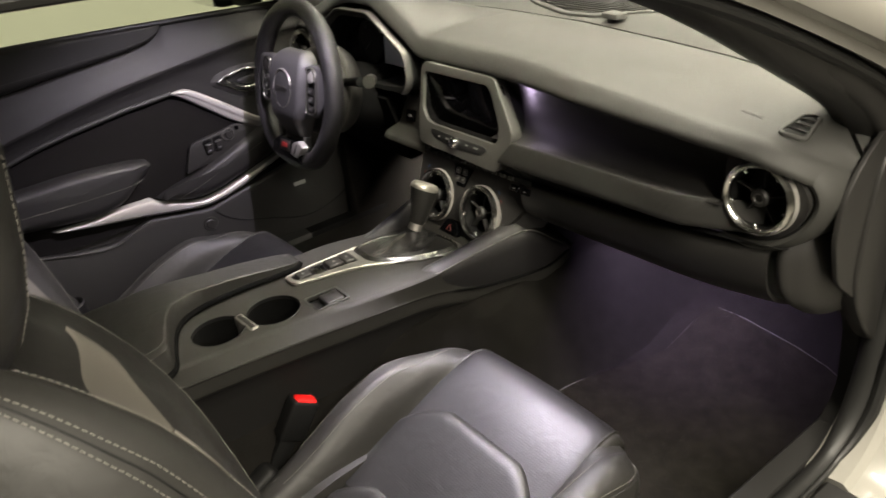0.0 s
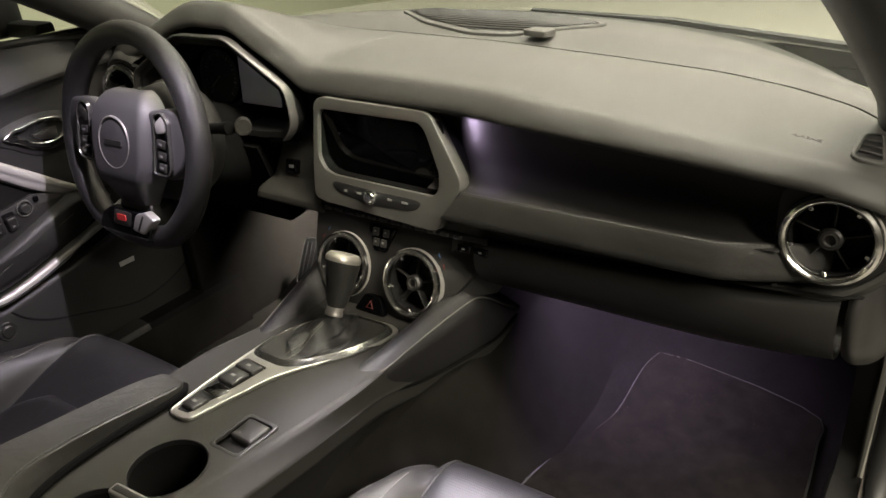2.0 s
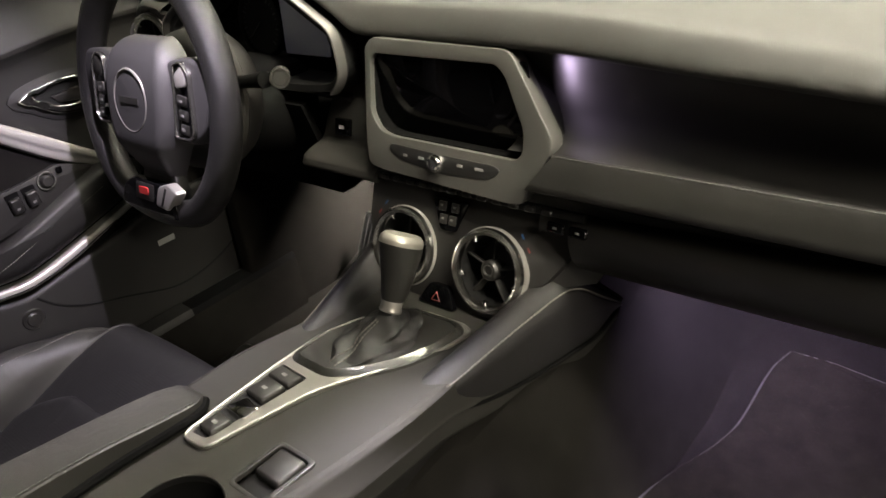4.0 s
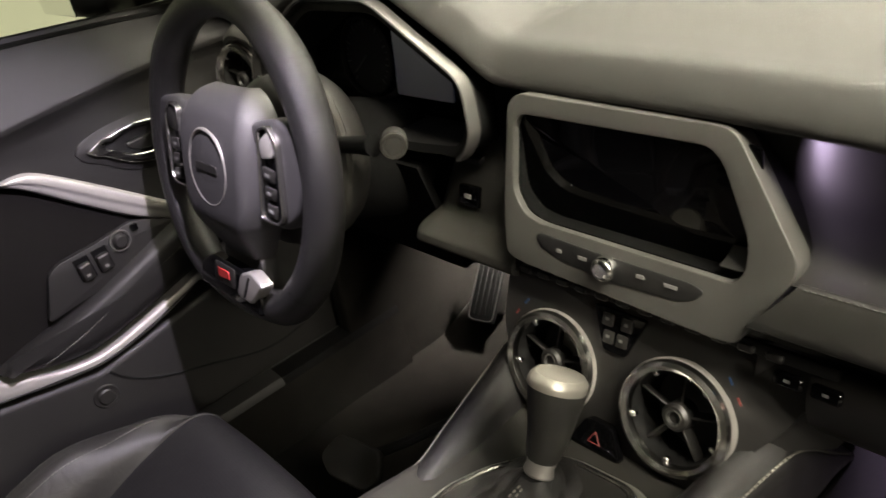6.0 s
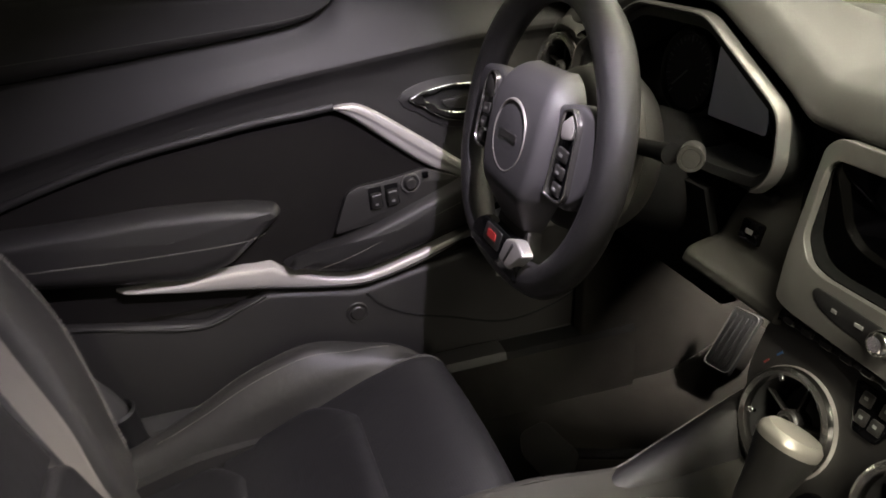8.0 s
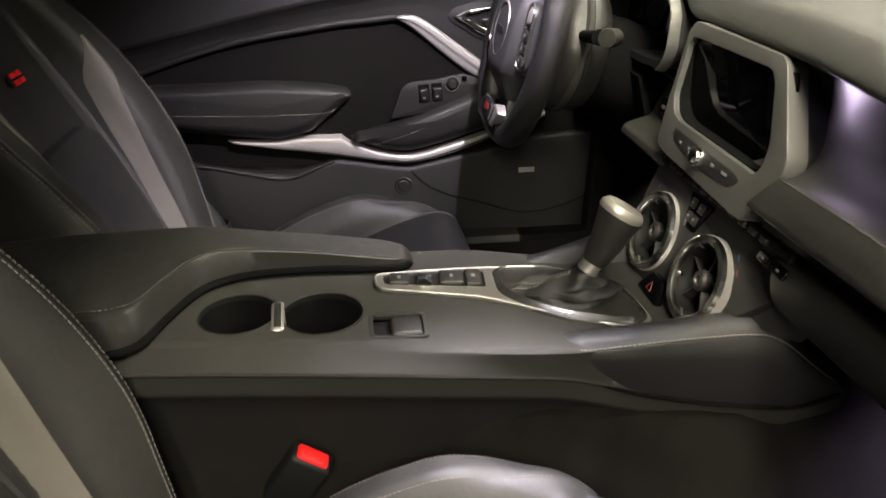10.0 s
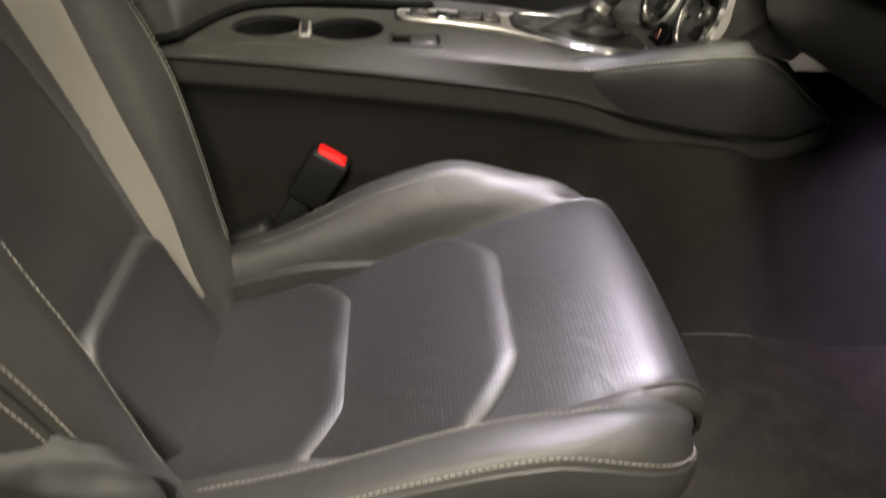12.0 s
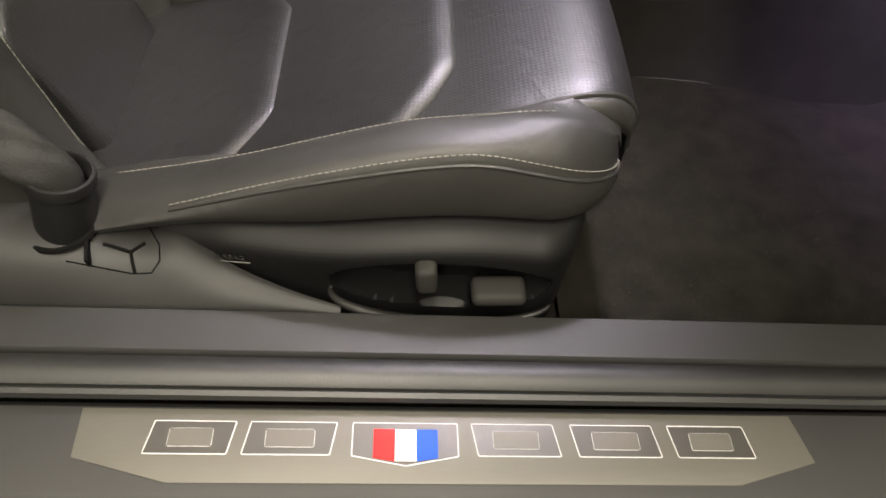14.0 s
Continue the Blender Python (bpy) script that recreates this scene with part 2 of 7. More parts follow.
def tube(path, r, n=10, closed=False, squash=1.0, bm=None):
    pts = [Vector(p) for p in path]
    k = len(pts)
    rad = r if isinstance(r, (list, tuple)) else [r] * k
    rings, nrm = [], None
    for i, p in enumerate(pts):
        if closed:
            d = pts[(i + 1) % k] - pts[i - 1]
        else:
            d = pts[min(i + 1, k - 1)] - pts[max(i - 1, 0)]
        d.normalize()
        if nrm is None:
            nrm = d.orthogonal().normalized()
            if abs(d.z) < 0.9:
                nrm = (Vector((0, 0, 1)) - d * d.z).normalized()
        nrm = (nrm - d * nrm.dot(d)).normalized()
        bi = d.cross(nrm)
        rings.append([p + rad[i] * (math.cos(a) * nrm * squash + math.sin(a) * bi) for a in (2 * math.pi * q / n for q in range(n))])
    if closed:
        rings.append(rings[0])
        bm = loft(rings, caps=False, bm=bm)
        bmesh.ops.remove_doubles(bm, verts=bm.verts[:], dist=1e-6)
        return bm
    return loft(rings, bm=bm)


def lathe(profile, n=32, m=None, bm=None):
    """Rows of (radius, height) turned round z."""
    bm = bm or bmesh.new()
    rings = []
    for r, z in profile:
        if r < 1e-5:
            rings.append([bm.verts.new((0, 0, z))])
        else:
            rings.append([bm.verts.new((r * math.cos(2 * math.pi * i / n), r * math.sin(2 * math.pi * i / n), z)) for i in range(n)])
    for a, b in zip(rings, rings[1:]):
        for i in range(n):
            j = (i + 1) % n
            f = [a[i % len(a)], a[j % len(a)], b[j % len(b)], b[i % len(b)]]
            f = [v for q, v in enumerate(f) if v not in f[:q]]
            if len(f) > 2:
                bm.faces.new(f)
    if m is not None:
        bmesh.ops.transform(bm, matrix=m, verts=bm.verts)
    bmesh.ops.recalc_face_normals(bm, faces=bm.faces)
    return bm


def prism(poly, depth, m=None, bevel=0.0, seg=2):
    """A flat outline in x, y raised by depth along z, with rounded edges on top."""
    bm = bmesh.new()
    lo = [bm.verts.new((x, y, 0)) for x, y in poly]
    hi = [bm.verts.new((x, y, depth)) for x, y in poly]
    k = len(poly)
    bm.faces.new(list(reversed(lo)))
    top = bm.faces.new(hi)
    for i in range(k):
        bm.faces.new((lo[i], lo[(i + 1) % k], hi[(i + 1) % k], hi[i]))
    bmesh.ops.recalc_face_normals(bm, faces=bm.faces)
    if bevel:
        bmesh.ops.bevel(bm, geom=list(top.edges), offset=bevel, segments=seg, affect="EDGES", clamp_overlap=True, profile=0.5)
    if m is not None:
        bmesh.ops.transform(bm, matrix=m, verts=bm.verts)
    return bm


def ring_prism(outer, inner, depth, m=None, bevel=0.0, seg=2):
    """A frame between two outlines with the same number of points."""
    bm = bmesh.new()
    k = len(outer)
    rows = [[bm.verts.new((x, y, z)) for x, y in o] for o, z in ((outer, 0), (outer, depth), (inner, depth), (inner, 0))]
    edges = []
    for a, b in ((0, 1), (1, 2), (2, 3), (3, 0)):
        for i in range(k):
            bm.faces.new((rows[a][i], rows[a][(i + 1) % k], rows[b][(i + 1) % k], rows[b][i]))
    if bevel:
        for r in (1, 2):
            for i in range(k):
                edges.append(bm.edges.get((rows[r][i], rows[r][(i + 1) % k])))
        bmesh.ops.bevel(bm, geom=edges, offset=bevel, segments=seg, affect="EDGES", clamp_overlap=True, profile=0.5)
    bmesh.ops.recalc_face_normals(bm, faces=bm.faces)
    if m is not None:
        bmesh.ops.transform(bm, matrix=m, verts=bm.verts)
    return bm


def rbox(sx, sy, sz, m=None, bev=0.004, seg=2):
    bm = bmesh.new()
    bmesh.ops.create_cube(bm, size=1)
    bmesh.ops.scale(bm, vec=(sx, sy, sz), verts=bm.verts)
    if bev:
        bmesh.ops.bevel(bm, geom=bm.edges[:], offset=bev, segments=seg, affect="EDGES", profile=0.5)
    if m is not None:
        bmesh.ops.transform(bm, matrix=m, verts=bm.verts)
    return bm


def stitches(path, length=0.004, gap=0.0025, r=0.0007, lift=V(0, 0, 0)):
    """Short raised thread dashes along a path, joined into one mesh."""
    pts = [Vector(p) + lift for p in path]
    bm, left, on, start = bmesh.new(), length, True, pts[0]
    for a, b in zip(pts, pts[1:]):
        d, pos = (b - a).length, 0.0
        if d < 1e-6:
            continue
        while d - pos > left:
            pos += left
            q = a.lerp(b, pos / d)
            if on:
                tube([start, q], r, 5, bm=bm)
            on, start = not on, q
            left = length if on else gap
        left -= d - pos
    return bm


def rounded(poly, r, n=4):
    """An outline with its corners rounded to radius r."""
    k, out = len(poly), []
    for i in range(k):
        a, b, c = (Vector(poly[(i + s) % k]) for s in (-1, 0, 1))
        d1, d2 = (a - b), (c - b)
        q = min(r, d1.length * 0.45, d2.length * 0.45)
        p, s = b + d1.normalized() * q, b + d2.normalized() * q
        for j in range(n + 1):
            t = j / n
            v = p * (1 - t) ** 2 + b * 2 * t * (1 - t) + s * t * t
            out.append((v.x, v.y))
    return out


def grow(poly, d):
    """An outline moved outwards by d (counter-clockwise outlines)."""
    k, out = len(poly), []
    for i in range(k):
        a, b, c = (Vector(poly[(i + s) % k]) for s in (-1, 0, 1))
        e1, e2 = (b - a).normalized(), (c - b).normalized()
        n = Vector((e1.y + e2.y, -e1.x - e2.x))
        n = n.normalized() if n.length > 1e-6 else Vector((e1.y, -e1.x))
        out.append(tuple(b + n * d / max(0.5, n.dot(Vector((e1.y, -e1.x))))))
    return out


def mesh_object(name, bm, mat, sharp=38):
    me = bpy.data.meshes.new(name)
    bm.normal_update()
    bm.to_mesh(me)
    bm.free()
    me.materials.append(mat)
    me.polygons.foreach_set("use_smooth", [len(p.vertices) < 7 for p in me.polygons])
    me.set_sharp_from_angle(angle=radians(sharp))
    return new(name, me)


def part(name, bm, mat, parent, label="", sharp=38):
    ob = mesh_object(name, bm, mat, sharp)
    ob.parent = parent
    if parent is not None and parent.type != "EMPTY":
        ob.matrix_parent_inverse = parent.matrix_world.inverted()
    if label:
        ob["label"] = label
    return ob


def thing(name, label, category, group="", kind=""):
    return tagged(new(name), label, category, group, kind)


def solid(name, bm, mat, label="", category="", kind="structure", sharp=38):
    return tagged(mesh_object(name, bm, mat, sharp), label, category, "", kind)


def flip_x(bm):
    bmesh.ops.scale(bm, vec=(-1, 1, 1), verts=bm.verts)
    bmesh.ops.reverse_faces(bm, faces=bm.faces[:])
    return bm


def axes(origin, x, y):
    """A pose from an origin and two directions."""
    x = Vector(x).normalized()
    z = x.cross(Vector(y)).normalized()
    y = z.cross(x)
    m = Matrix((x, y, z)).transposed().to_4x4()
    m.translation = origin
    return m


def text_mesh(words, size, m, depth=0.0003):
    cu = bpy.data.curves.new("words", "FONT")
    cu.body, cu.size, cu.extrude, cu.align_x, cu.align_y = words, size, depth, "CENTER", "CENTER"
    ob = new("words", cu)
    bpy.context.view_layer.update()
    me = bpy.data.meshes.new_from_object(ob.evaluated_get(bpy.context.evaluated_depsgraph_get()))
    bm = bmesh.new()
    bm.from_mesh(me)
    bpy.data.objects.remove(ob)
    bpy.data.curves.remove(cu)
    bpy.data.meshes.remove(me)
    bmesh.ops.transform(bm, matrix=m, verts=bm.verts)
    return bm


def holed_plate(outer, holes, z, thick):
    bm = bmesh.new()
    edges, loops = [], []
    for lp in [outer] + holes:
        vs = [bm.verts.new((x, y, z(x, y))) for x, y in lp]
        loops.append(vs)
        edges += [bm.edges.new((vs[i], vs[(i + 1) % len(vs)])) for i in range(len(vs))]
    bmesh.ops.triangle_fill(bm, edges=edges, use_beauty=True)
    for vs in loops:
        low = [bm.verts.new(v.co - Vector((0, 0, thick))) for v in vs]
        for i in range(len(vs)):
            j = (i + 1) % len(vs)
            bm.faces.new((vs[i], vs[j], low[j], low[i]))
    bmesh.ops.recalc_face_normals(bm, faces=bm.faces)
    return bm


def circle(cx, cy, r, n=40):
    return [(cx + r * math.cos(2 * math.pi * i / n), cy + r * math.sin(2 * math.pi * i / n)) for i in range(n)]



# ---- the garage round the car ----
GROUND = -0.30
solid("ground", rbox(14, 14, 0.1, pose(0, 0, GROUND - 0.05), 0), CONCRETE, "grey concrete garage floor under the car", "floor")
solid("wall_left", rbox(0.1, 14, 3.0, pose(-4.2, 0, 1.2), 0), WALL, "pale yellow painted garage wall", "wall")
solid("wall_right", rbox(0.1, 14, 3.0, pose(5.5, 0, 1.2), 0), LOW_BOUNCE, "unseen garage wall, dark grey to cut bounced light", "wall")
solid("wall_front", rbox(9.6, 0.1, 3.0, pose(0.65, 6.0, 1.2), 0), WALL, "pale yellow painted garage wall", "wall")
solid("wall_back", rbox(9.6, 0.1, 3.0, pose(0.65, -6.0, 1.2), 0), LOW_BOUNCE, "unseen garage wall, dark grey to cut bounced light", "wall")
solid("ceiling", rbox(9.6, 12, 0.1, pose(0.65, 0, 2.75), 0), LOW_BOUNCE, "unseen garage ceiling, dark grey to cut bounced light", "ceiling")

# ---- car floor and openings ----


def floor_z(x, y):
    a = abs(x)
    z = 0.02
    if y > 0.40:
        z = min(0.58, z + 0.42 * (y - 0.40) + 3.6 * max(0, y - 0.55) ** 1.6)
    foot = table([(-0.20, 0.150), (0.0, 0.205), (0.30, 0.235)], y)
    t = min(1, max(0, (foot - a) / table([(-0.20, 0.06), (0.0, 0.09), (0.30, 0.10)], y)))
    z = z + (max(0.265, z) - z) * (t * t * (3 - 2 * t))
    return z + 0.0022 * noise.noise((x * 9, y * 9, 3)) + 0.0012 * noise.noise((x * 40, y * 40, 7))


solid("car_floor", sheet(lambda u, v: V(-0.66 + 1.32 * u, -1.30 + 2.13 * v, floor_z(-0.66 + 1.32 * u, -1.30 + 2.13 * v)), 110, 120, 0.01), CARPET, "black carpeted car floor with raised centre tunnel", "carpet")
solid("firewall", rbox(1.36, 0.03, 0.65, pose(0, 0.845, 0.285), 0.002), CARPET, "dark carpeted wall of the footwell", "wall")
solid("rear_bulkhead", rbox(1.36, 0.04, 1.3, pose(0, -1.45, 0.45), 0.004), PANEL, "dark plain wall behind the seats", "wall")

for s in (1, -1):
    solid("kick_panel_right" if s > 0 else "kick_panel_left", prism(rounded([(0.24, 0.0), (0.90, 0.0), (0.90, 0.66), (0.30, 0.66), (0.27, 0.40), (0.36, 0.30), (0.375, 0.16), (0.33, 0.112)] if s > 0 else [(0.20, 0.0), (0.90, 0.0), (0.90, 0.62), (0.22, 0.62)], 0.03), 0.03, axes((s * 0.650 - 0.015, 0, 0), (0, 1, 0), (0, 0, 1)), 0.008, 3), PANEL if s > 0 else CARPET, "dark plastic side panel of the footwell", "footwell panel")
    solid("jamb_trim_right" if s > 0 else "jamb_trim_left", prism(rounded([(0.240, 0.440), (0.255, 0.395), (0.302, 0.325), (0.345, 0.285), (0.345, 0.62), (0.30, 0.635), (0.262, 0.60), (0.245, 0.52)], 0.02), 0.024, axes((s * 0.684 - 0.012, 0, 0), (0, 1, 0), (0, 0, 1)), 0.008, 3), PANEL, "grey trim of the door frame beside the dashboard", "trim")


def along_y(rows, y0, y1, n=24, wave=0.0):
    return sheet(lambda u, v: V(rows[round(u * (len(rows) - 1))][0], y0 + (y1 - y0) * v, rows[round(u * (len(rows) - 1))][1] + wave * noise.noise((v * 7, u * 3, 1))), len(rows) - 1, n)


def sill(side):
    lift = 0.0 if side > 0 else 0.035
    end = 0.34 if side > 0 else 0.31

    def f(bm):
        bmesh.ops.translate(bm, vec=(0, 0, lift), verts=bm.verts)
        return bm if side > 0 else flip_x(bm)
    t = thing("door_sill", "black door sill with rubber seal and brushed metal scuff plate" if side > 0 else "black door sill with rubber seal under the closed door", "door sill", kind="structure")
    part("inner_trim", f(along_y([(0.628, 0.098), (0.630, 0.106), (0.634, 0.111), (0.655, 0.113), (0.670, 0.113), (0.674, 0.108), (0.675, 0.09)], -1.1, end if side > 0 else 0.06, 30)), SILL, t, "dark grey sill trim")
    if side < 0:
        # Front stretch of the same trim, blackened: its shade is in the colour.
        part("front_trim_shade", f(along_y([(0.628, 0.098), (0.634, 0.109), (0.655, 0.111), (0.670, 0.111), (0.675, 0.09)], 0.06, end, 8)), BLACK_AND_SHADE, t, "front of the sill trim with its shade put into black")
    part("sill_carpet", f(along_y([(0.622, -0.04), (0.625, 0.06), (0.629, 0.099)], -1.1, end, 12)), CARPET, t, "black carpet up the sill")
    part("body_seam", f(along_y([(0.674, 0.09), (0.675, 0.106), (0.678, 0.1075), (0.682, 0.106), (0.684, 0.09)], -1.1, min(0.22, end), 10)), SILL, t)
    part("sill_base", f(along_y([(0.70, 0.03), (0.706, 0.098), (0.712, 0.1035), (0.772, 0.1035), (0.776, 0.101), (0.777, 0.095), (0.781, 0.096), (0.83, 0.094), (0.85, 0.07), (0.855, 0.0), (0.84, -0.12)], -1.1, end + 0.06, 24)), SILL, t, "dark satin sill plate")
    return t


sill_right = sill(1)
sill(-1)
# scuff plate with the model name as outlined plain shapes
PZ = 0.1045
plate_poly = [(0.7135, -0.416), (0.750, -0.414), (0.767, -0.350), (0.767, 0.038), (0.750, 0.098), (0.7135, 0.090)]
plate = part("scuff_plate", prism(list(reversed(plate_poly)), 0.0012, pose(0, 0, PZ - 0.0008), 0.0004), BRUSHED, sill_right, "brushed steel scuff plate")


def outline_shape(pts, w=0.0011):
    return tube([V(x, y, PZ + 0.0006) for x, y in rounded(pts, 0.001, 2)], w / 2 * 0.85, 6, closed=True, squash=0.35)


# the nameplate as plain outlined boxes
for y0, y1 in ((-0.367, -0.312), (-0.302, -0.243), (-0.145, -0.087), (-0.074, -0.015), (-0.003, 0.053)):
    tilt = 0.002 if y0 < -0.2 else -0.002
    box = [(0.7230, y0 + tilt), (0.7230, y1 + tilt), (0.7470, y1 - tilt), (0.7470, y0 - tilt)]
    inn = [(0.7285, y0 + 0.013), (0.7285, y1 - 0.013), (0.7415, y1 - 0.013), (0.7415, y0 + 0.013)]
    part("emblem_shape", prism(list(reversed(box)), 0.0004, pose(0, 0, PZ + 0.0003)), STEEL_DARK, plate, "plain dark box")
    part("emblem_shape", prism(list(reversed(inn)), 0.0004, pose(0, 0, PZ + 0.0006)), BRUSHED, plate)
    part("emblem_outline", outline_shape(box), WHITE, plate, "white outline")
    part("emblem_outline", outline_shape(inn), WHITE, plate, "white outline")
shield_box = [(0.7230, -0.230), (0.7230, -0.157), (0.7475, -0.157), (0.7545, -0.193), (0.7475, -0.230)]
part("emblem_shape", prism(list(reversed(shield_box)), 0.0004, pose(0, 0, PZ + 0.0003)), STEEL_DARK, plate)
part("emblem_outline", outline_shape(shield_box), WHITE, plate, "white outline")
for i, m in enumerate((RED, WHITE, BLUE)):
    a, b = -0.2155 + i * 0.0148, -0.2155 + (i + 1) * 0.0148
    low = [0.7490, 0.7515, 0.7515, 0.7490]
    pts = [(0.7280, a), (0.7280, b), (low[i + 1], b), (low[i], a)]
    part("flag_stripe", prism(list(reversed(pts)), 0.0004, pose(0, 0, PZ + 0.0009)), m, plate, ("red", "white", "blue")[i] + " flag stripe")

# ring of rubber seal round the passenger opening
SEAL = [(0.692, -1.05, 0.117), (0.692, -0.4, 0.117), (0.692, 0.0, 0.117), (0.692, 0.20, 0.118), (0.692, 0.27, 0.140), (0.692, 0.315, 0.195), (0.693, 0.335, 0.280), (0.697, 0.343, 0.40), (0.70, 0.345, 0.52), (0.70, 0.325, 0.61), (0.694, 0.260, 0.69), (0.680, 0.14, 0.765), (0.655, -0.10, 0.875), (0.634, -0.35, 0.943), (0.622, -0.60, 0.970), (0.62, -0.95, 0.955), (0.65, -1.05, 0.8)]


def seal(side):
    pts = [(side * x, y, z) for x, y, z in SEAL]
    t = thing("door_seal", "black rubber door seal round the opening", "door seal", "door seals", "structure")
    grown = [min(1, max(0, (i - 22) / 8)) * min(1, max(0, (62 - i) / 8)) for i in range(len(spline(pts, 6)))]
    part("bulb", tube(spline(pts, 6), [0.0125 + 0.0045 * g for g in grown], 10, squash=0.75), RUBBER, t)
    part("lip", tube([p + V(side * (0.014 + 0.012 * g), 0, -0.004) for p, g in zip(spline(pts, 6), grown)], [0.005 + 0.005 * g for g in grown], 8), RUBBER, t)


seal(1)
seal(-1)


def jamb(side):
    """Painted frame of the body outside the seal: rises at the front of the opening and follows the windscreen pillar."""
    path = spline([(0.0, y, z) for x, y, z in SEAL], 6)
    xs = [p[0] for p in SEAL]
    rings = []
    n = len(path)
    for i, p in enumerate(path):
        d = (path[min(i + 1, n - 1)] - path[max(i - 1, 0)]).normalized()
        out = V(0, -d.z, d.y) * -1  # away from the opening
        x = table(list(enumerate(xs)), i / 6)
        wd = 1.0 - 0.5 * min(1, max(0, (p.z - 0.62) / 0.2))
        rings.append([V(x + a * (wd if a > 0.03 else 1), 0, 0) + V(0, p.y, p.z) + out * b for a, b in ((0.040, 0.004), (0.050, 0.014), (0.090, 0.016), (0.115, 0.03), (0.125, 0.06), (0.11, 0.075), (0.02, 0.075), (-0.02, 0.05), (-0.02, 0.012))])
    i0 = 6 * 3 + 1
    low = [[v for v in r] for r in rings[i0:]]
    if side < 0:
        low = [[V(-v.x, v.y, v.z) for v in r] for r in low]
    bm = loft(low)
    bmesh.ops.recalc_face_normals(bm, faces=bm.faces)
    solid("body_frame_right" if side > 0 else "body_frame_left", bm, PAINT, "white painted door frame of the car body", "car body")


jamb(1)
jamb(-1)


def pillar(side):
    pts = [(0.655, 0.33, 0.60), (0.652, 0.26, 0.69), (0.64, 0.15, 0.765), (0.615, -0.08, 0.895), (0.59, -0.33, 0.985), (0.575, -0.65, 1.025), (0.575, -1.0, 1.02)]
    t = tube(spline([(side * x, y, z) for x, y, z in pts], 6), 0.043, 14, squash=0.9)
    foot = tube(spline([(side * x, y, z) for x, y, z in ((0.672, 0.338, 0.55), (0.674, 0.310, 0.62), (0.668, 0.252, 0.695), (0.656, 0.15, 0.765), (0.640, 0.05, 0.825))], 6), [0.030] * 19 + [0.026, 0.022, 0.018, 0.014, 0.010, 0.006], 12)
    solid("pillar_foot_right" if side > 0 else "pillar_foot_left", foot, PANEL, "dark plastic foot of the windscreen pillar", "pillar")
    solid("pillar_trim_right" if side > 0 else "pillar_trim_left", t, PANEL, "dark plastic trim of the windscreen pillar", "pillar")


pillar(1)
pillar(-1)
solid("headliner", sheet(lambda u, v: V(-0.60 + 1.2 * u, -1.45 + 1.42 * v, 1.065 + 0.03 * (1 - (2 * u - 1) ** 2) - 0.03 * max(0, v - 0.8) / 0.2), 16, 16, 0.03), HEADLINER, "dark fabric roof lining", "roof")
screen = solid("windscreen", sheet(lambda u, v: V((-0.66 + 1.32 * u) * (1 - 0.10 * v), 0.66 - 0.36 * (2 * u - 1) ** 2 * (1 - 0.5 * v) - 0.70 * v, 0.672 + 0.39 * v + 0.03 * math.sin(math.pi * v)), 24, 10, 0.004), GLASS, "clear sloping windscreen", "windscreen")
screen.visible_shadow = False
glass_left = solid("side_window", sheet(lambda u, v: V(-0.745 + 0.10 * v ** 1.5, -0.90 + 1.10 * u - 0.25 * u * v, 0.735 + 0.25 * v), 12, 6, 0.004), GLASS, "clear driver door window", "window")
glass_left.visible_shadow = False
solid("bonnet", sheet(lambda u, v: V(-0.86 + 1.72 * u, 0.70 + 1.35 * v - 0.22 * (2 * u - 1) ** 2 * (1 - v), 0.655 - 0.12 * v + 0.02 * math.sin(math.pi * u)), 16, 10, 0.01), PAINT, "white painted bonnet beyond the windscreen", "car body")
solid("cowl", sheet(lambda u, v: V(-0.66 + 1.32 * u, 0.60 + 0.14 * v - 0.30 * (2 * u - 1) ** 2, 0.665 - 0.03 * v), 16, 4, 0.01), BLACK, "black plastic cowl below the windscreen", "cowl")

stop = thing("bump_stop", "small black rubber stop on the white door frame", "door stop")
part("pad", rbox(0.020, 0.014, 0.026, pose(0.770, 0.366, 0.395, 0, 0, 8), 0.004, 2), RUBBER, stop)
part("base", rbox(0.012, 0.010, 0.036, pose(0.766, 0.372, 0.395, 0, 0, 8), 0.003, 2), BLACK, stop)

# ---- dashboard ----
dash = thing("dashboard", "dark grey soft-touch dashboard with silver-edged instrument hood", "dashboard")
LIP = [(-0.70, 0.640), (-0.66, 0.672), (-0.60, 0.690), (-0.56, 0.702), (-0.50, 0.726), (-0.42, 0.755), (-0.33, 0.756), (-0.305, 0.753), (-0.26, 0.729), (-0.19, 0.690), (-0.16, 0.672), (-0.14, 0.668), (-0.05, 0.668), (0.15, 0.667), (0.3, 0.663), (0.45, 0.655), (0.55, 0.645), (0.60, 0.636), (0.64, 0.620), (0.665, 0.603), (0.680, 0.585)]
LIPY = [(-0.70, 0.17), (-0.60, 0.145), (-0.50, 0.152), (-0.20, 0.158), (-0.13, 0.153), (0.13, 0.140), (0.3, 0.118), (0.5, 0.112), (0.6, 0.125), (0.65, 0.150), (0.68, 0.19)]
TRY = [(-0.70, 0.22), (-0.55, 0.30), (-0.3, 0.40), (0.0, 0.42), (0.2, 0.385), (0.4, 0.345), (0.55, 0.325), (0.60, 0.298), (0.65, 0.250), (0.69, 0.225)]
TRZ = [(-0.70, 0.66), (-0.5, 0.70), (0.0, 0.69), (0.40, 0.686), (0.50, 0.676), (0.55, 0.668), (0.60, 0.661), (0.65, 0.646), (0.69, 0.61)]


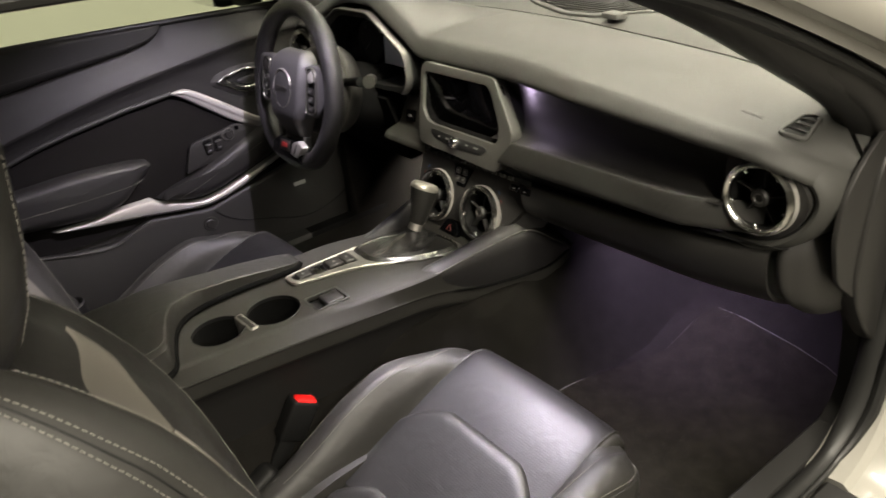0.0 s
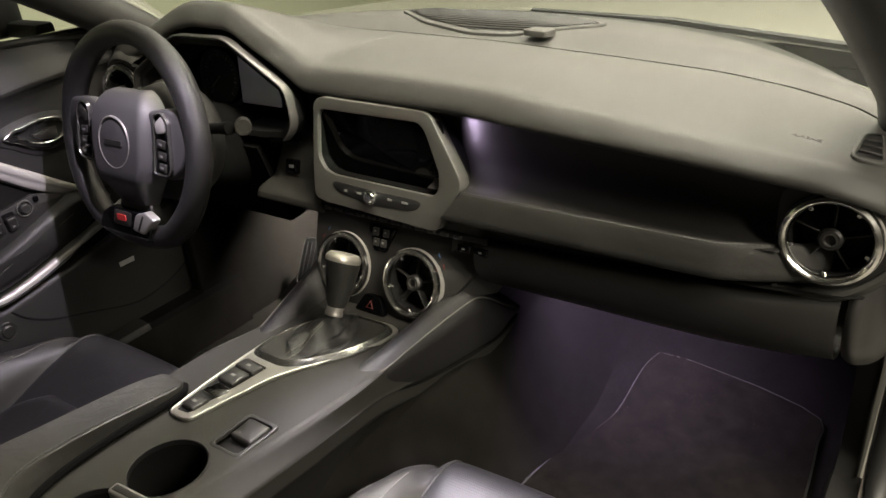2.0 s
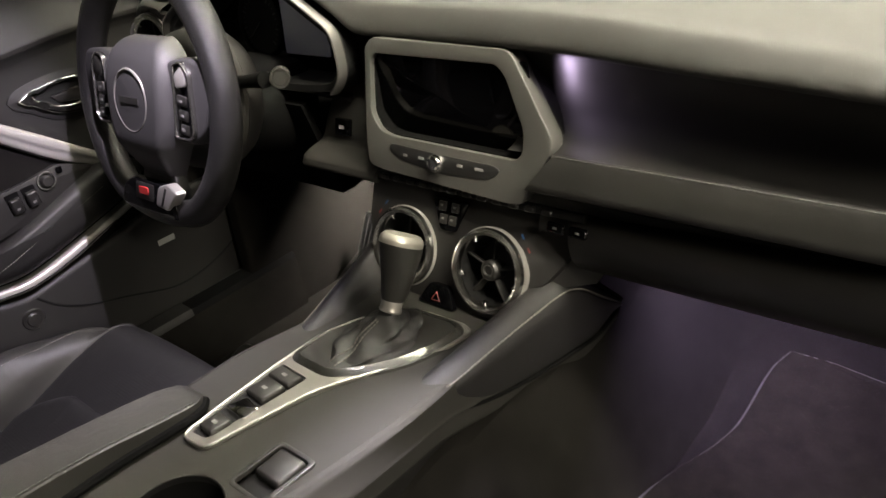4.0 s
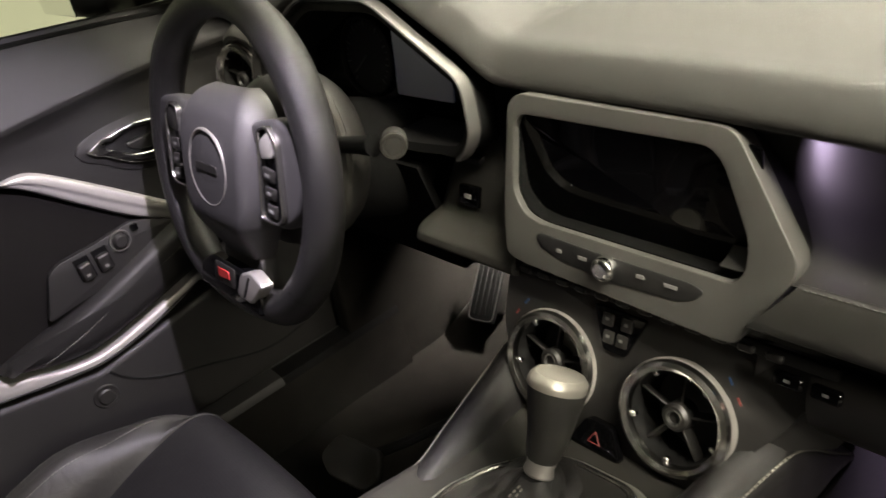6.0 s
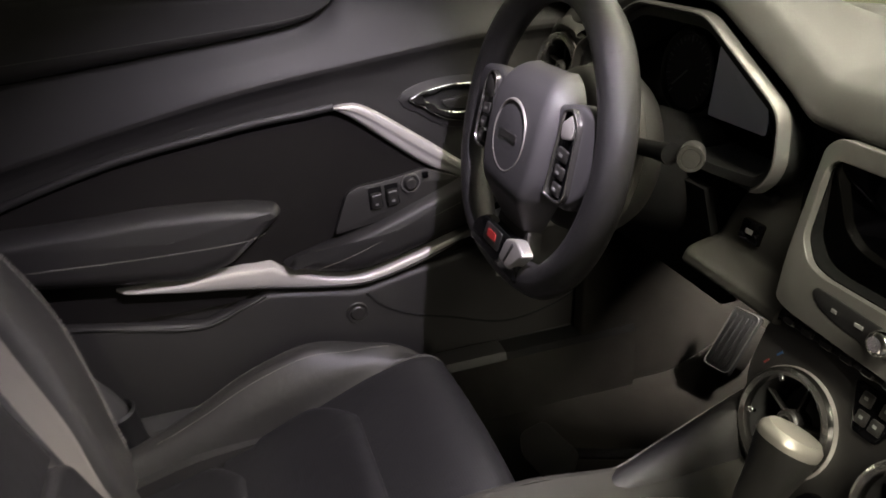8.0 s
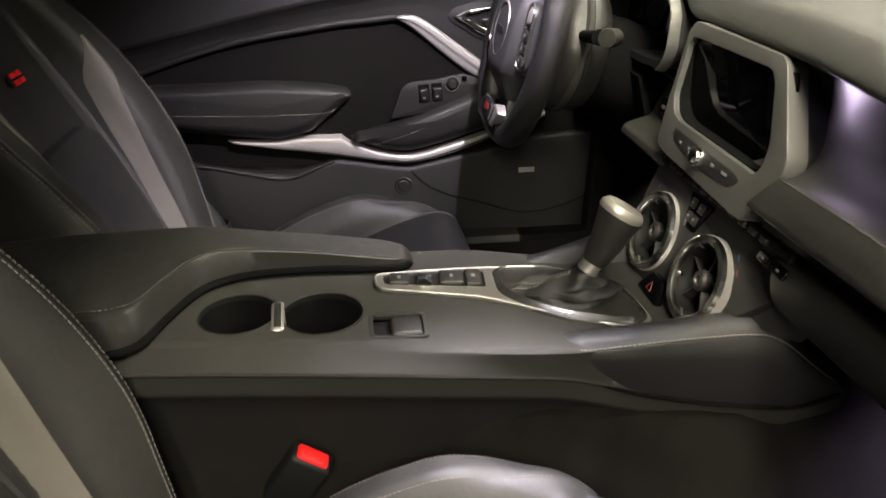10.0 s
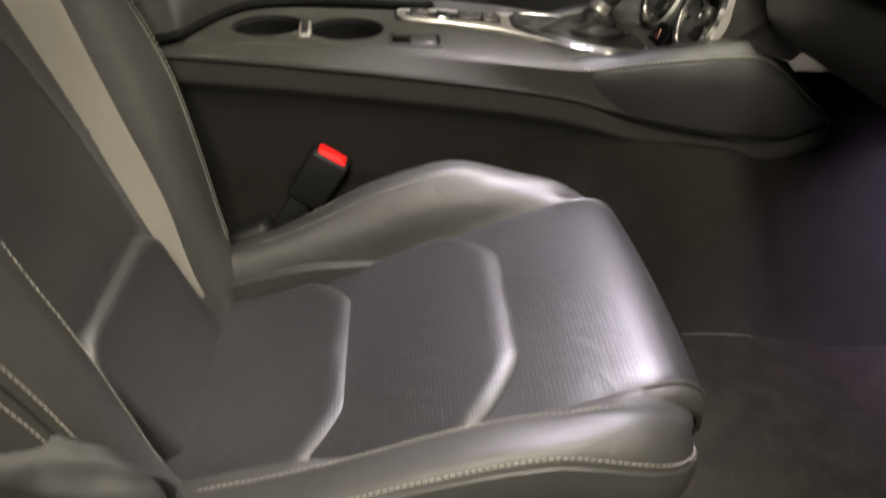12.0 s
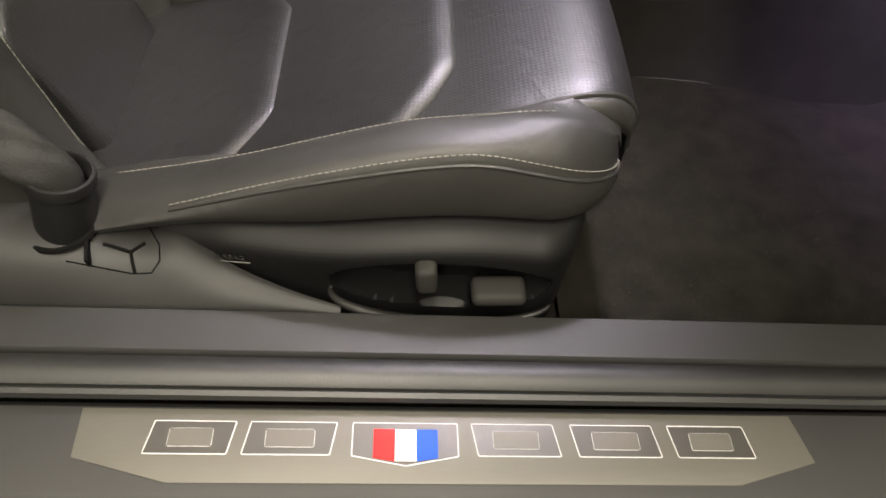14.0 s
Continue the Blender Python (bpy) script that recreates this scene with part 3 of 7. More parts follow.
def pad_point(u, v):
    x = -0.69 + 1.37 * u
    ly, lz, ty, tz = table(LIPY, x), table(LIP, x), table(TRY, x), table(TRZ, x)
    rows = [(0.0, 0.036, -0.010), (0.04, 0.010, -0.012), (0.07, 0.002, -0.009), (0.10, 0.000, -0.003), (0.13, 0.003, 0.005), (0.17, 0.010, 0.016), (0.20, 0.0155, 0.0225), (0.23, 0.021, 0.0260), (0.26, 0.030, 0.0280)]
    full = table([(0.20, 1.0), (0.45, 0.72), (0.56, 0.55), (0.69, 0.55)], x)
    if v < 0.26:
        c_ = table([(a, c) for a, b, c in rows], v)
        return V(x, ly + table([(a, b) for a, b, c in rows], v), lz + c_ * (full if c_ > 0 else 1))
    if v < 0.94:
        t = (v - 0.26) / 0.68
        y0, z0 = ly + 0.030, lz + 0.028 * full
        return V(x, y0 + (ty - y0) * t, z0 + (tz - z0) * t + 0.006 * math.sin(math.pi * t) * (1 if x > -0.15 else 0.6))
    t = (v - 0.94) / 0.06
    return V(x, ty + 0.006 * t, tz - 0.022 * t)


part("top_pad", sheet(pad_point, 160, 64), SOFT, dash, "soft grey upper dash pad")
part("groove", sheet(lambda u, v: V(-0.69 + 1.37 * u, table(TRY, -0.69 + 1.37 * u) + 0.002 + 0.011 * v, table(TRZ, -0.69 + 1.37 * u) - 0.022 + 0.012 * v * v), 90, 3), BLACK_AND_SHADE, dash, "black groove along the pad")


def deck_point(u, v):
    x = -0.69 + 1.37 * u
    y0, z0 = table(TRY, x) + 0.011, table(TRZ, x) - 0.002
    front, v = v == 0, max(0, (v - 0.05) / 0.95)
    y1 = 0.69 - 0.40 * (x / 0.69) ** 2 + 0.02
    z = z0 + 0.014 * math.sin(min(1, v * 3) * math.pi / 2) - 0.02 * v * v
    if front:
        z -= 0.02
    return V(x, y0 + (max(y1, y0 + 0.04) - y0) * v, z)


part("rear_deck", sheet(deck_point, 90, 20), SOFT, dash, "grey dash top below the windscreen")
# speaker grille in the deck
GR = rounded([(-0.235, 0.535), (-0.150, 0.480), (-0.030, 0.452), (0.060, 0.455), (0.150, 0.500), (0.175, 0.530), (0.110, 0.580), (-0.050, 0.610), (-0.215, 0.600)], 0.02)


def on_deck(bm):
    """Set a flat shape on the curved dash top."""
    for v in bm.verts:
        x, y = v.co.x, v.co.y
        ya, za = table(TRY, x) + 0.011, table(TRZ, x) - 0.002
        yb = 0.71 - 0.40 * (x / 0.69) ** 2
        q = min(1, max(0, (y - ya) / (yb - ya)))
        v.co.z += za + 0.014 * math.sin(min(1, q * 3) * math.pi / 2) - 0.02 * q * q
    return bm


grille = part("speaker_grille", on_deck(holed_plate(GR, [], lambda x, y: 0.0022, 0.002)), BLACK_AND_SHADE, dash, "black slotted speaker grille")
part("grille_frame", on_deck(ring_prism(grow(GR, 0.010), grow(GR, -0.001), 0.0055, pose(0, 0, -0.001), 0.002, 3)), SOFT, grille, "soft raised frame of the grille")
for i in range(13):
    yy = 0.468 + i * 0.0105
    xa, xb = table([(0.46, -0.06), (0.50, -0.17), (0.55, -0.215), (0.60, -0.205)], yy), table([(0.46, 0.06), (0.50, 0.135), (0.53, 0.160), (0.58, 0.10), (0.60, 0.02)], yy)
    slat = bmesh.new()
    tube([V(xa + (xb - xa) * q / 8, yy, 0.0030) for q in range(9)], 0.0020, 6, bm=slat)
    part("slat", on_deck(slat), PANEL, grille)
part("sensor_cap", prism(rounded([(0.080, 0.428), (0.128, 0.420), (0.134, 0.446), (0.088, 0.456)], 0.008), 0.009, pose(0, 0, 0.6985), 0.002), SOFT, dash, "small light sensor cap")


# passenger fascia: recessed dark panel, stitched ledge, glovebox
def fascia(rows, x0, x1, nx, mat, name, label, end=0.0, slant=0.0):
    """rows: (y, z) from top to bottom; the lip carries the first row."""
    k = len(rows) - 1

    def f(u, v):
        x = x0 + (x1 - x0) * u
        low_z = min(r[1] for r in rows)
        i = min(int(v * k), k - 1)
        t = v * k - i
        a, b = rows[i], rows[i + 1]
        y, z = a[0] + (b[0] - a[0]) * t, a[1] + (b[1] - a[1]) * t
        x += slant * (z - low_z) * (1 - u)
        bend = max(0, (x - 0.45) / 0.2) ** 2 * 0.03
        return V(x, y + bend + end * max(0, x - 0.5), z)
    return part(name, sheet(f, nx, k * 2), mat, dash, label)


def smooth_rows(rows, n=5):
    return [(p.x, p.y) for p in spline([V(a, b, 0) for a, b in rows], n)]


fascia(smooth_rows([(0.150, 0.660), (0.168, 0.645), (0.178, 0.615), (0.170, 0.585), (0.146, 0.560), (0.126, 0.553)]), 0.095, 0.556, 40, PANEL, "fascia_panel", "dark recessed fascia panel")
fascia(smooth_rows([(0.129, 0.5530), (0.125, 0.5575), (0.120, 0.5560), (0.115, 0.546), (0.111, 0.533), (0.109, 0.523), (0.112, 0.516), (0.125, 0.510)]), 0.118, 0.604, 50, LEATHER, "ledge", "stitched ledge below the panel", 0.28, 0.8)
part("ledge_stitching", stitches([V(x, 0.1195 + max(0, (x - 0.45) / 0.2) ** 2 * 0.03 + 0.28 * max(0, x - 0.5), 0.5570) for x in [0.16 + 0.39 * i / 40 for i in range(41)]], 0.003, 0.0025, 0.0005), DARK_THREAD, dash)
fascia(smooth_rows([(0.124, 0.508), (0.146, 0.500), (0.148, 0.482)]), 0.10, 0.64, 20, BLACK, "shadow_gap", "black gap above the glovebox")


def glove_point(u, v):
    """Lid that hangs lower in the middle of the car and curls under at its foot."""
    x = 0.165 + 0.455 * u
    rise = 0.026 * u
    k = v * (len(LID) - 1)
    i = min(int(k), len(LID) - 2)
    t = k - i
    y, z = LID[i][0] * (1 - t) + LID[i + 1][0] * t, LID[i][1] * (1 - t) + LID[i + 1][1] * t
    return V(x, y + max(0, (x - 0.45) / 0.2) ** 2 * 0.03, z + rise * (1 - v) - 0.010 * v * u)


LID = smooth_rows([(0.150, 0.480), (0.133, 0.477), (0.126, 0.466), (0.127, 0.446), (0.136, 0.424), (0.158, 0.404), (0.190, 0.390), (0.225, 0.384), (0.32, 0.392)])
part("glovebox", sheet(glove_point, 34, len(LID) * 2, 0.006), PANEL, dash, "dark glovebox lid")
part("knee_bolster", flip_x(sheet(lambda u, v: V(0.268 + 0.392 * u, 0.15 + 0.045 * min(1, v / 0.6) + 0.30 * max(0, v - 0.6) / 0.4, 0.56 - 0.145 * min(1, v / 0.55) + 0.03 * max(0, v - 0.6) / 0.4), 20, 20, 0.01)), BLACK_AND_SHADE, dash, "dark panel below the instruments")
part("column_side", rbox(0.008, 0.250, 0.150, pose(-0.172, 0.330, 0.490), 0.003, 1), BLACK_AND_SHADE, dash, "dark end of the lower panel")
part("hood_flank", sheet(lambda u, v: V(-0.172 + 0.055 * u, 0.186 + 0.004 * u, 0.480 + 0.185 * v), 4, 6, 0.006), BLACK_AND_SHADE, dash, "black panel between hood and screen")
END_ROWS = smooth_rows([(0.146, 0.516), (0.136, 0.492), (0.136, 0.466), (0.145, 0.436), (0.168, 0.408), (0.205, 0.380)])
for s in (1, -1):
    def end_point(u, v):
        k = len(END_ROWS) - 1
        i = min(int(v * k), k - 1)
        t = v * k - i
        y, z = END_ROWS[i][0] * (1 - t) + END_ROWS[i + 1][0] * t, END_ROWS[i][1] * (1 - t) + END_ROWS[i + 1][1] * t
        x = 0.626 + 0.054 * u
        return V(x, y + 0.0007 - 0.004 * math.sin(math.pi * min(1, u * 3)) + max(0, (x - 0.45) / 0.2) ** 2 * 0.03 + 0.055 * u ** 2.2, z - 0.012 * math.sin(math.pi * u) * v)
    sk = sheet(end_point, 14, 24, 0.008)
    part("lower_end", sk if s > 0 else flip_x(sk), PANEL, dash, "dark lower end of the dashboard")
solid("dash_end_panel", prism(rounded([(0.178, 0.525), (0.200, 0.452), (0.262, 0.400), (0.362, 0.400), (0.362, 0.650), (0.272, 0.652), (0.215, 0.612), (0.186, 0.575)], 0.02), 0.007, axes((0.6835, 0, 0), (0, 1, 0), (0, 0, 1)), 0.003, 2), PANEL, "dark panel closing the end of the dashboard", "trim")
# vent pods at both ends
POD = rounded([(0.545, 0.622), (0.60, 0.628), (0.645, 0.608), (0.666, 0.578), (0.652, 0.540), (0.615, 0.509), (0.545, 0.507)], 0.022, 5)
for s in (1, -1):
    up_, back_, out_ = (0.0, 0.0, 0.0) if s > 0 else (0.052, -0.009, 0.015)
    pod = holed_plate(POD, [circle(0.600, 0.571, 0.046)], lambda x, y: 0.0, 0.008)
    bmesh.ops.transform(pod, matrix=axes((out_, 0.156 + back_, up_), (1, 0, 0), (0, 0, 1)), verts=pod.verts)
    part("vent_pod", pod if s > 0 else flip_x(pod), PANEL, dash, "dark pod holding the end vent")
    rows = []
    for off, y in ((0.0, 0.164), (0.0012, 0.153), (0.0035, 0.1485), (0.008, 0.1465), (0.013, 0.149), (0.018, 0.157), (0.022, 0.172), (0.025, 0.205), (0.026, 0.255)):
        o = grow(POD, -off)
        rows.append([V(x + out_, y + back_ + 0.25 * max(0, x - 0.60), z + up_) for x, z in o])
    keep = [i for i, (x, z) in enumerate(POD) if x > 0.552]
    bm = loft([[r[i] for i in keep] for r in rows], closed=False)
    bmesh.ops.recalc_face_normals(bm, faces=bm.faces)
    part("pod_rim", bm if s > 0 else flip_x(bm), SOFT, dash, "soft rounded end of the dashboard")


def pad_on(x, y):
    """Point of the dash pad at a place in plan."""
    u = (x + 0.69) / 1.37
    lo, hi = 0.24, 0.94
    for _ in range(24):
        mid = (lo + hi) / 2
        if pad_point(u, mid).y < y:
            lo = mid
        else:
            hi = mid
    return pad_point(u, (lo + hi) / 2)


def on_pad(bm, lift=0.0):
    for v in bm.verts:
        v.co.z += pad_on(v.co.x, v.co.y).z + lift
    return bm


# side defroster grille
dfr = thing("defroster_vent", "small black slatted demister vent in the dash top", "air vent", "air vents")
for s in (1, -1):
    o = rounded([(0.606, 0.174), (0.630, 0.186), (0.622, 0.234), (0.609, 0.224)], 0.006, 4)
    if s < 0:
        o = list(reversed([(-x, y) for x, y in o]))
    part("frame", on_pad(ring_prism(grow(o, 0.005), o, 0.004, None, 0.0015)), SOFT, dfr)
    part("backing", on_pad(prism(o, 0.001), 0.0008), BLACK, dfr)
    for i in range(3):
        yy = 0.191 + i * 0.0125
        slat = bmesh.new()
        tube([V(s * (0.6065 + 0.001 * i), yy - 0.004, 0.0026), V(s * (0.6285 - 0.002 * i), yy + 0.004, 0.0026)], 0.0011, 6, bm=slat)
        part("slat", on_pad(slat), PANEL, dfr)
part("airbag_mark", on_pad(text_mesh("AIRBAG", 0.0085, axes((0.558, 0.186, 0.0001), (1, 0, 0), (0, 1, 0)))), SOFT, dash, "embossed word")

# instrument hood
HOOD = [(-0.172, 0.668), (-0.162, 0.612), (-0.185, 0.582), (-0.26, 0.575), (-0.48, 0.575), (-0.555, 0.582), (-0.578, 0.612), (-0.568, 0.668), (-0.435, 0.740), (-0.305, 0.740)]
hood_o = list(reversed(rounded(HOOD, 0.018, 4)))
hood_i = grow(hood_o, -0.0065)
XZ = axes((0, 0.082, 0), (1, 0, 0), (0, 0.10, 1))  # looks at the driver


cluster = thing("instrument_cluster", "dark instrument cluster with round gauges in a silver-edged hood", "instrument cluster")
arc = [i for i, (x, z) in enumerate(hood_o) if z > 0.584]
cut = next(k for k in range(1, len(arc)) if arc[k] - arc[k - 1] != 1)
arc = arc[cut:] + arc[:cut]
trim_rings, rim_rings = [], []
for i in arc:
    (ox, oz), (ix, iz) = hood_o[i], hood_i[i]
    mx_, mz_ = (ox + ix) / 2, (oz + iz) / 2
    trim_rings.append([XZ @ V(*p) for p in ((ox, oz, -0.004), (ox, oz, 0.004), (mx_ + (ox - mx_) * 0.7, mz_ + (oz - mz_) * 0.7, 0.010), (mx_ + (ox - mx_) * 0.25, mz_ + (oz - mz_) * 0.25, 0.011), (mx_ + (ox - mx_) * 0.15, mz_ + (oz - mz_) * 0.15, 0.0))])
    rim_rings.append([XZ @ V(*p) for p in ((mx_ + (ox - mx_) * 0.15, mz_ + (oz - mz_) * 0.15, -0.001), (mx_ + (ox - mx_) * 0.13, mz_ + (oz - mz_) * 0.13, 0.0100), (mx_ + (ix - mx_) * 0.5, mz_ + (iz - mz_) * 0.5, 0.0095), (ix, iz, 0.003), (ix, iz, -0.012))])
for rings_, mat_, name_, label_ in ((trim_rings, HOODTRIM, "hood_trim", "silver trim edge"), (rim_rings, PANEL, "hood_rim", "dark inner rim")):
    hood_bm = loft(rings_)
    bmesh.ops.recalc_face_normals(hood_bm, faces=hood_bm.faces)
    part(name_, hood_bm, mat_, cluster, label_)
part("hood_tunnel", ring_prism(hood_i, grow(hood_i, -0.010), -0.085, XZ), BLACK, cluster, "black inner hood")
part("face", prism(grow(hood_i, -0.002), 0.003, XZ @ pose(0, 0, -0.084)), PIANO, cluster, "gloss black instrument face")
for gx in (-0.228, -0.432):
    m_ = XZ @ pose(gx, 0.655, -0.078)
    part("gauge_ring", lathe([(0.050, 0), (0.052, 0.004), (0.049, 0.006), (0.046, 0.002), (0.046, 0), (0.050, 0)], 40, m_), PANEL, cluster, "dark gauge ring")
    part("gauge_dial", lathe([(0, 0.0005), (0.0455, 0.0005), (0.0455, -0.001), (0, -0.001)], 40, m_), BLACK, cluster)
    ticks = bmesh.new()
    for i in range(25):
        a = radians(225 - i * 270 / 24)
        w, ln = (0.0016, 0.008) if i % 3 == 0 else (0.0009, 0.004)
        bmesh.ops.create_cube(ticks, size=1, matrix=m_ @ pose(0.040 * math.cos(a), 0.040 * math.sin(a), 0.001, 0, 0, math.degrees(a)) @ Matrix.Diagonal((ln, w, 0.0005, 1)))
    part("gauge_ticks", ticks, GAUGEPRINT, cluster)
    part("needle", rbox(0.036, 0.0022, 0.0012, m_ @ pose(-0.011, -0.009, 0.003, 0, 0, 40), 0.0004, 1), GAUGEPRINT, cluster, "dim needle")
part("centre_display", prism(rounded([(-0.05, -0.042), (0.05, -0.042), (0.05, 0.042), (-0.05, 0.042)], 0.004), 0.002, XZ @ pose(-0.330, 0.655, -0.080), 0.0006), emitter("display_navy", (0.50, 0.56, 1.0), 0.0065), cluster, "dim navy display")
part("lit_bar", rbox(0.016, 0.003, 0.0006, XZ @ pose(-0.215, 0.640, -0.07), 0), emitter("lit_bar", (0.9, 0.92, 1.0), 0.9), cluster, "small lit bar")
part("hood_floor", sheet(lambda u, v: V(-0.56 + 0.36 * u, 0.170 + 0.06 * v, 0.578 - 0.012 * (1 - v) + 0.006 * math.sin(u * math.pi)), 12, 6, 0.006), BLACK, cluster, "black shroud under the gauges")

# centre screen
FACE = axes((0, 0.125, 0.492), (1, 0, 0), (0, 0.165, 1))


touch = thing("touchscreen", "dark touchscreen in a grey angular bezel on the dash", "touchscreen")
bo = rounded(list(reversed([(-0.104, 0.169), (0.098, 0.166), (0.152, 0.080), (0.152, 0.066), (0.116, 0.003), (0.104, 0.000), (-0.104, 0.009), (-0.120, 0.014), (-0.121, 0.060), (-0.116, 0.158)])), 0.013, 5)
bi = rounded(list(reversed([(-0.100, 0.151), (0.080, 0.150), (0.092, 0.139), (0.117, 0.084), (0.116, 0.060), (0.107, 0.050), (-0.076, 0.053), (-0.096, 0.058), (-0.110, 0.078), (-0.108, 0.142)])), 0.009, 5)
bezel = part("bezel", ring_prism(bo, bi, 0.022, FACE @ pose(0, 0, -0.010), 0.006, 4), TRIM, touch, "grey satin bezel")
part("bezel_shell", ring_prism(grow(bo, -0.002), grow(bo, -0.010), -0.06, FACE @ pose(0, 0, -0.009)), BLACK, touch, "black bezel side")
part("screen_well", ring_prism(grow(bi, 0.0006), grow(bi, -0.0012), -0.030, FACE @ pose(0, 0, 0.0045)), BLACK_AND_SHADE, touch, "dark inner wall of the bezel")
part("glass_screen", prism(rounded([(-0.118, -0.056), (0.116, -0.056), (0.116, 0.054), (-0.118, 0.054)], 0.006), 0.003, FACE @ pose(0, 0.101, -0.0075, 11.5, 0, 0), 0.0005), SCREENGLASS, touch, "gloss black glass")
strip = part("button_strip", prism(rounded(list(reversed([(-0.078, 0.0445), (0.0, 0.0415), (0.076, 0.0405), (0.088, 0.037), (0.080, 0.027), (0.066, 0.0215), (0.0, 0.0185), (-0.056, 0.0245), (-0.074, 0.030), (-0.082, 0.039)])), 0.006), 0.003, FACE @ pose(0, 0.0, 0.0100), 0.001), BEZELDARK, touch, "dark strip of buttons")
for bx, w in ((-0.054, 0.006), (-0.028, 0.009), (0.031, 0.008), (0.059, 0.012)):
    part("button_mark", rbox(w, 0.0035, 0.0006, FACE @ pose(bx, 0.0330, 0.0138), 0.0002, 1), DIMPRINT, strip, "pale printed mark")
part("volume_knob", lathe([(0, 0.012), (0.006, 0.012), (0.0065, 0.0125), (0.0085, 0.0115), (0.0105, 0.009), (0.0115, 0.004), (0.0115, 0)], 28, FACE @ pose(-0.003, 0.0315, 0.012)), CHROME, strip, "chrome volume knob")

# panel with the round centre vents
hv = thing("climate_panel", "black climate panel with two chrome-ringed vents below the screen", "climate panel")
HVM = axes((0, 0.103, 0.402), (1, 0, 0), (0, 0.34, 0.94))
hp = holed_plate(rounded([(-0.135, 0.088), (-0.135, 0.02), (-0.095, -0.058), (0.095, -0.058), (0.150, 0.02), (0.180, 0.088)], 0.018), [circle(-0.068, 0.002, 0.047), circle(0.068, 0.002, 0.047)], lambda x, y: -0.002 - 0.5 * max(0, x - 0.11), 0.012)
bmesh.ops.transform(hp, matrix=HVM, verts=hp.verts)
part("panel", hp, PANEL, hv, "black panel")
part("panel_wing", sheet(lambda u, v: V(0.118 + 0.055 * u + 0.06 * u * v, 0.118 + 0.05 * u + 0.030 * v + 0.02 * u * v, 0.385 + 0.095 * v), 10, 8, 0.006), PANEL, hv, "black curved wing of the panel")
part("button_rail", rbox(0.34, 0.010, 0.008, HVM @ pose(0.015, 0.088, 0.001), 0.002), BLACK, hv, "black rail of small switches")
for i in range(13):
    part("rail_switch", rbox(0.013, 0.007, 0.006, HVM @ pose(-0.13 + i * 0.0225, 0.0865, 0.006), 0.0015, 1), PANEL, hv)
for i in range(2):
    part("heat_switch", rbox(0.022, 0.012, 0.006, HVM @ pose(0.152 + i * 0.028, 0.072, 0.004), 0.002, 1), PIANO, hv, "gloss black switch")
    part("switch_mark", rbox(0.0045, 0.0022, 0.0006, HVM @ pose(0.152 + i * 0.028, 0.072, 0.0072), 0), DIMPRINT, hv)
part("button_plate", prism(rounded(list(reversed([(-0.028, 0.076), (0.028, 0.076), (0.012, 0.036), (-0.012, 0.036)])), 0.004), 0.004, HVM @ pose(0, 0, -0.003), 0.001), PIANO, hv, "gloss black button plate")
for x, y in ((-0.010, 0.066), (0.010, 0.066), (-0.007, 0.050), (0.007, 0.050)):
    part("climate_button", rbox(0.011, 0.012, 0.004, HVM @ pose(x, y, 0.002), 0.0015), PANEL, hv)
    part("button_mark", rbox(0.0036, 0.0026, 0.0005, HVM @ pose(x, y + 0.001, 0.0042), 0), DIMPRINT, hv)
for s in (-1, 1):
    part("cold_mark", rbox(0.007, 0.002, 0.0006, HVM @ pose(s * 0.108, 0.052, -0.0015, 0, 0, -s * 55), 0), DIMBLUE, hv, "blue mark")
    part("hot_mark", rbox(0.007, 0.002, 0.0006, HVM @ pose(s * 0.118, 0.038, -0.0015, 0, 0, -s * 55), 0), DIMRED, hv, "red mark")
hz = part("hazard_button", prism(rounded([(-0.030, 0), (0.030, 0), (0.014, 0.030), (-0.014, 0.030)], 0.006), 0.010, axes((0.0, 0.080, 0.345), (1, 0, 0), (0, 0.45, 0.9)), 0.003), PIANO, hv, "black hazard button")
part("warning_triangle", tube([axes((0.0, 0.080, 0.345), (1, 0, 0), (0, 0.45, 0.9)) @ V(*p) for p in ((-0.0065, 0.009, 0.0102), (0.0065, 0.009, 0.0102), (0.0, 0.020, 0.0102))], 0.0009, 5, closed=True), DIMRED, hz, "red triangle")


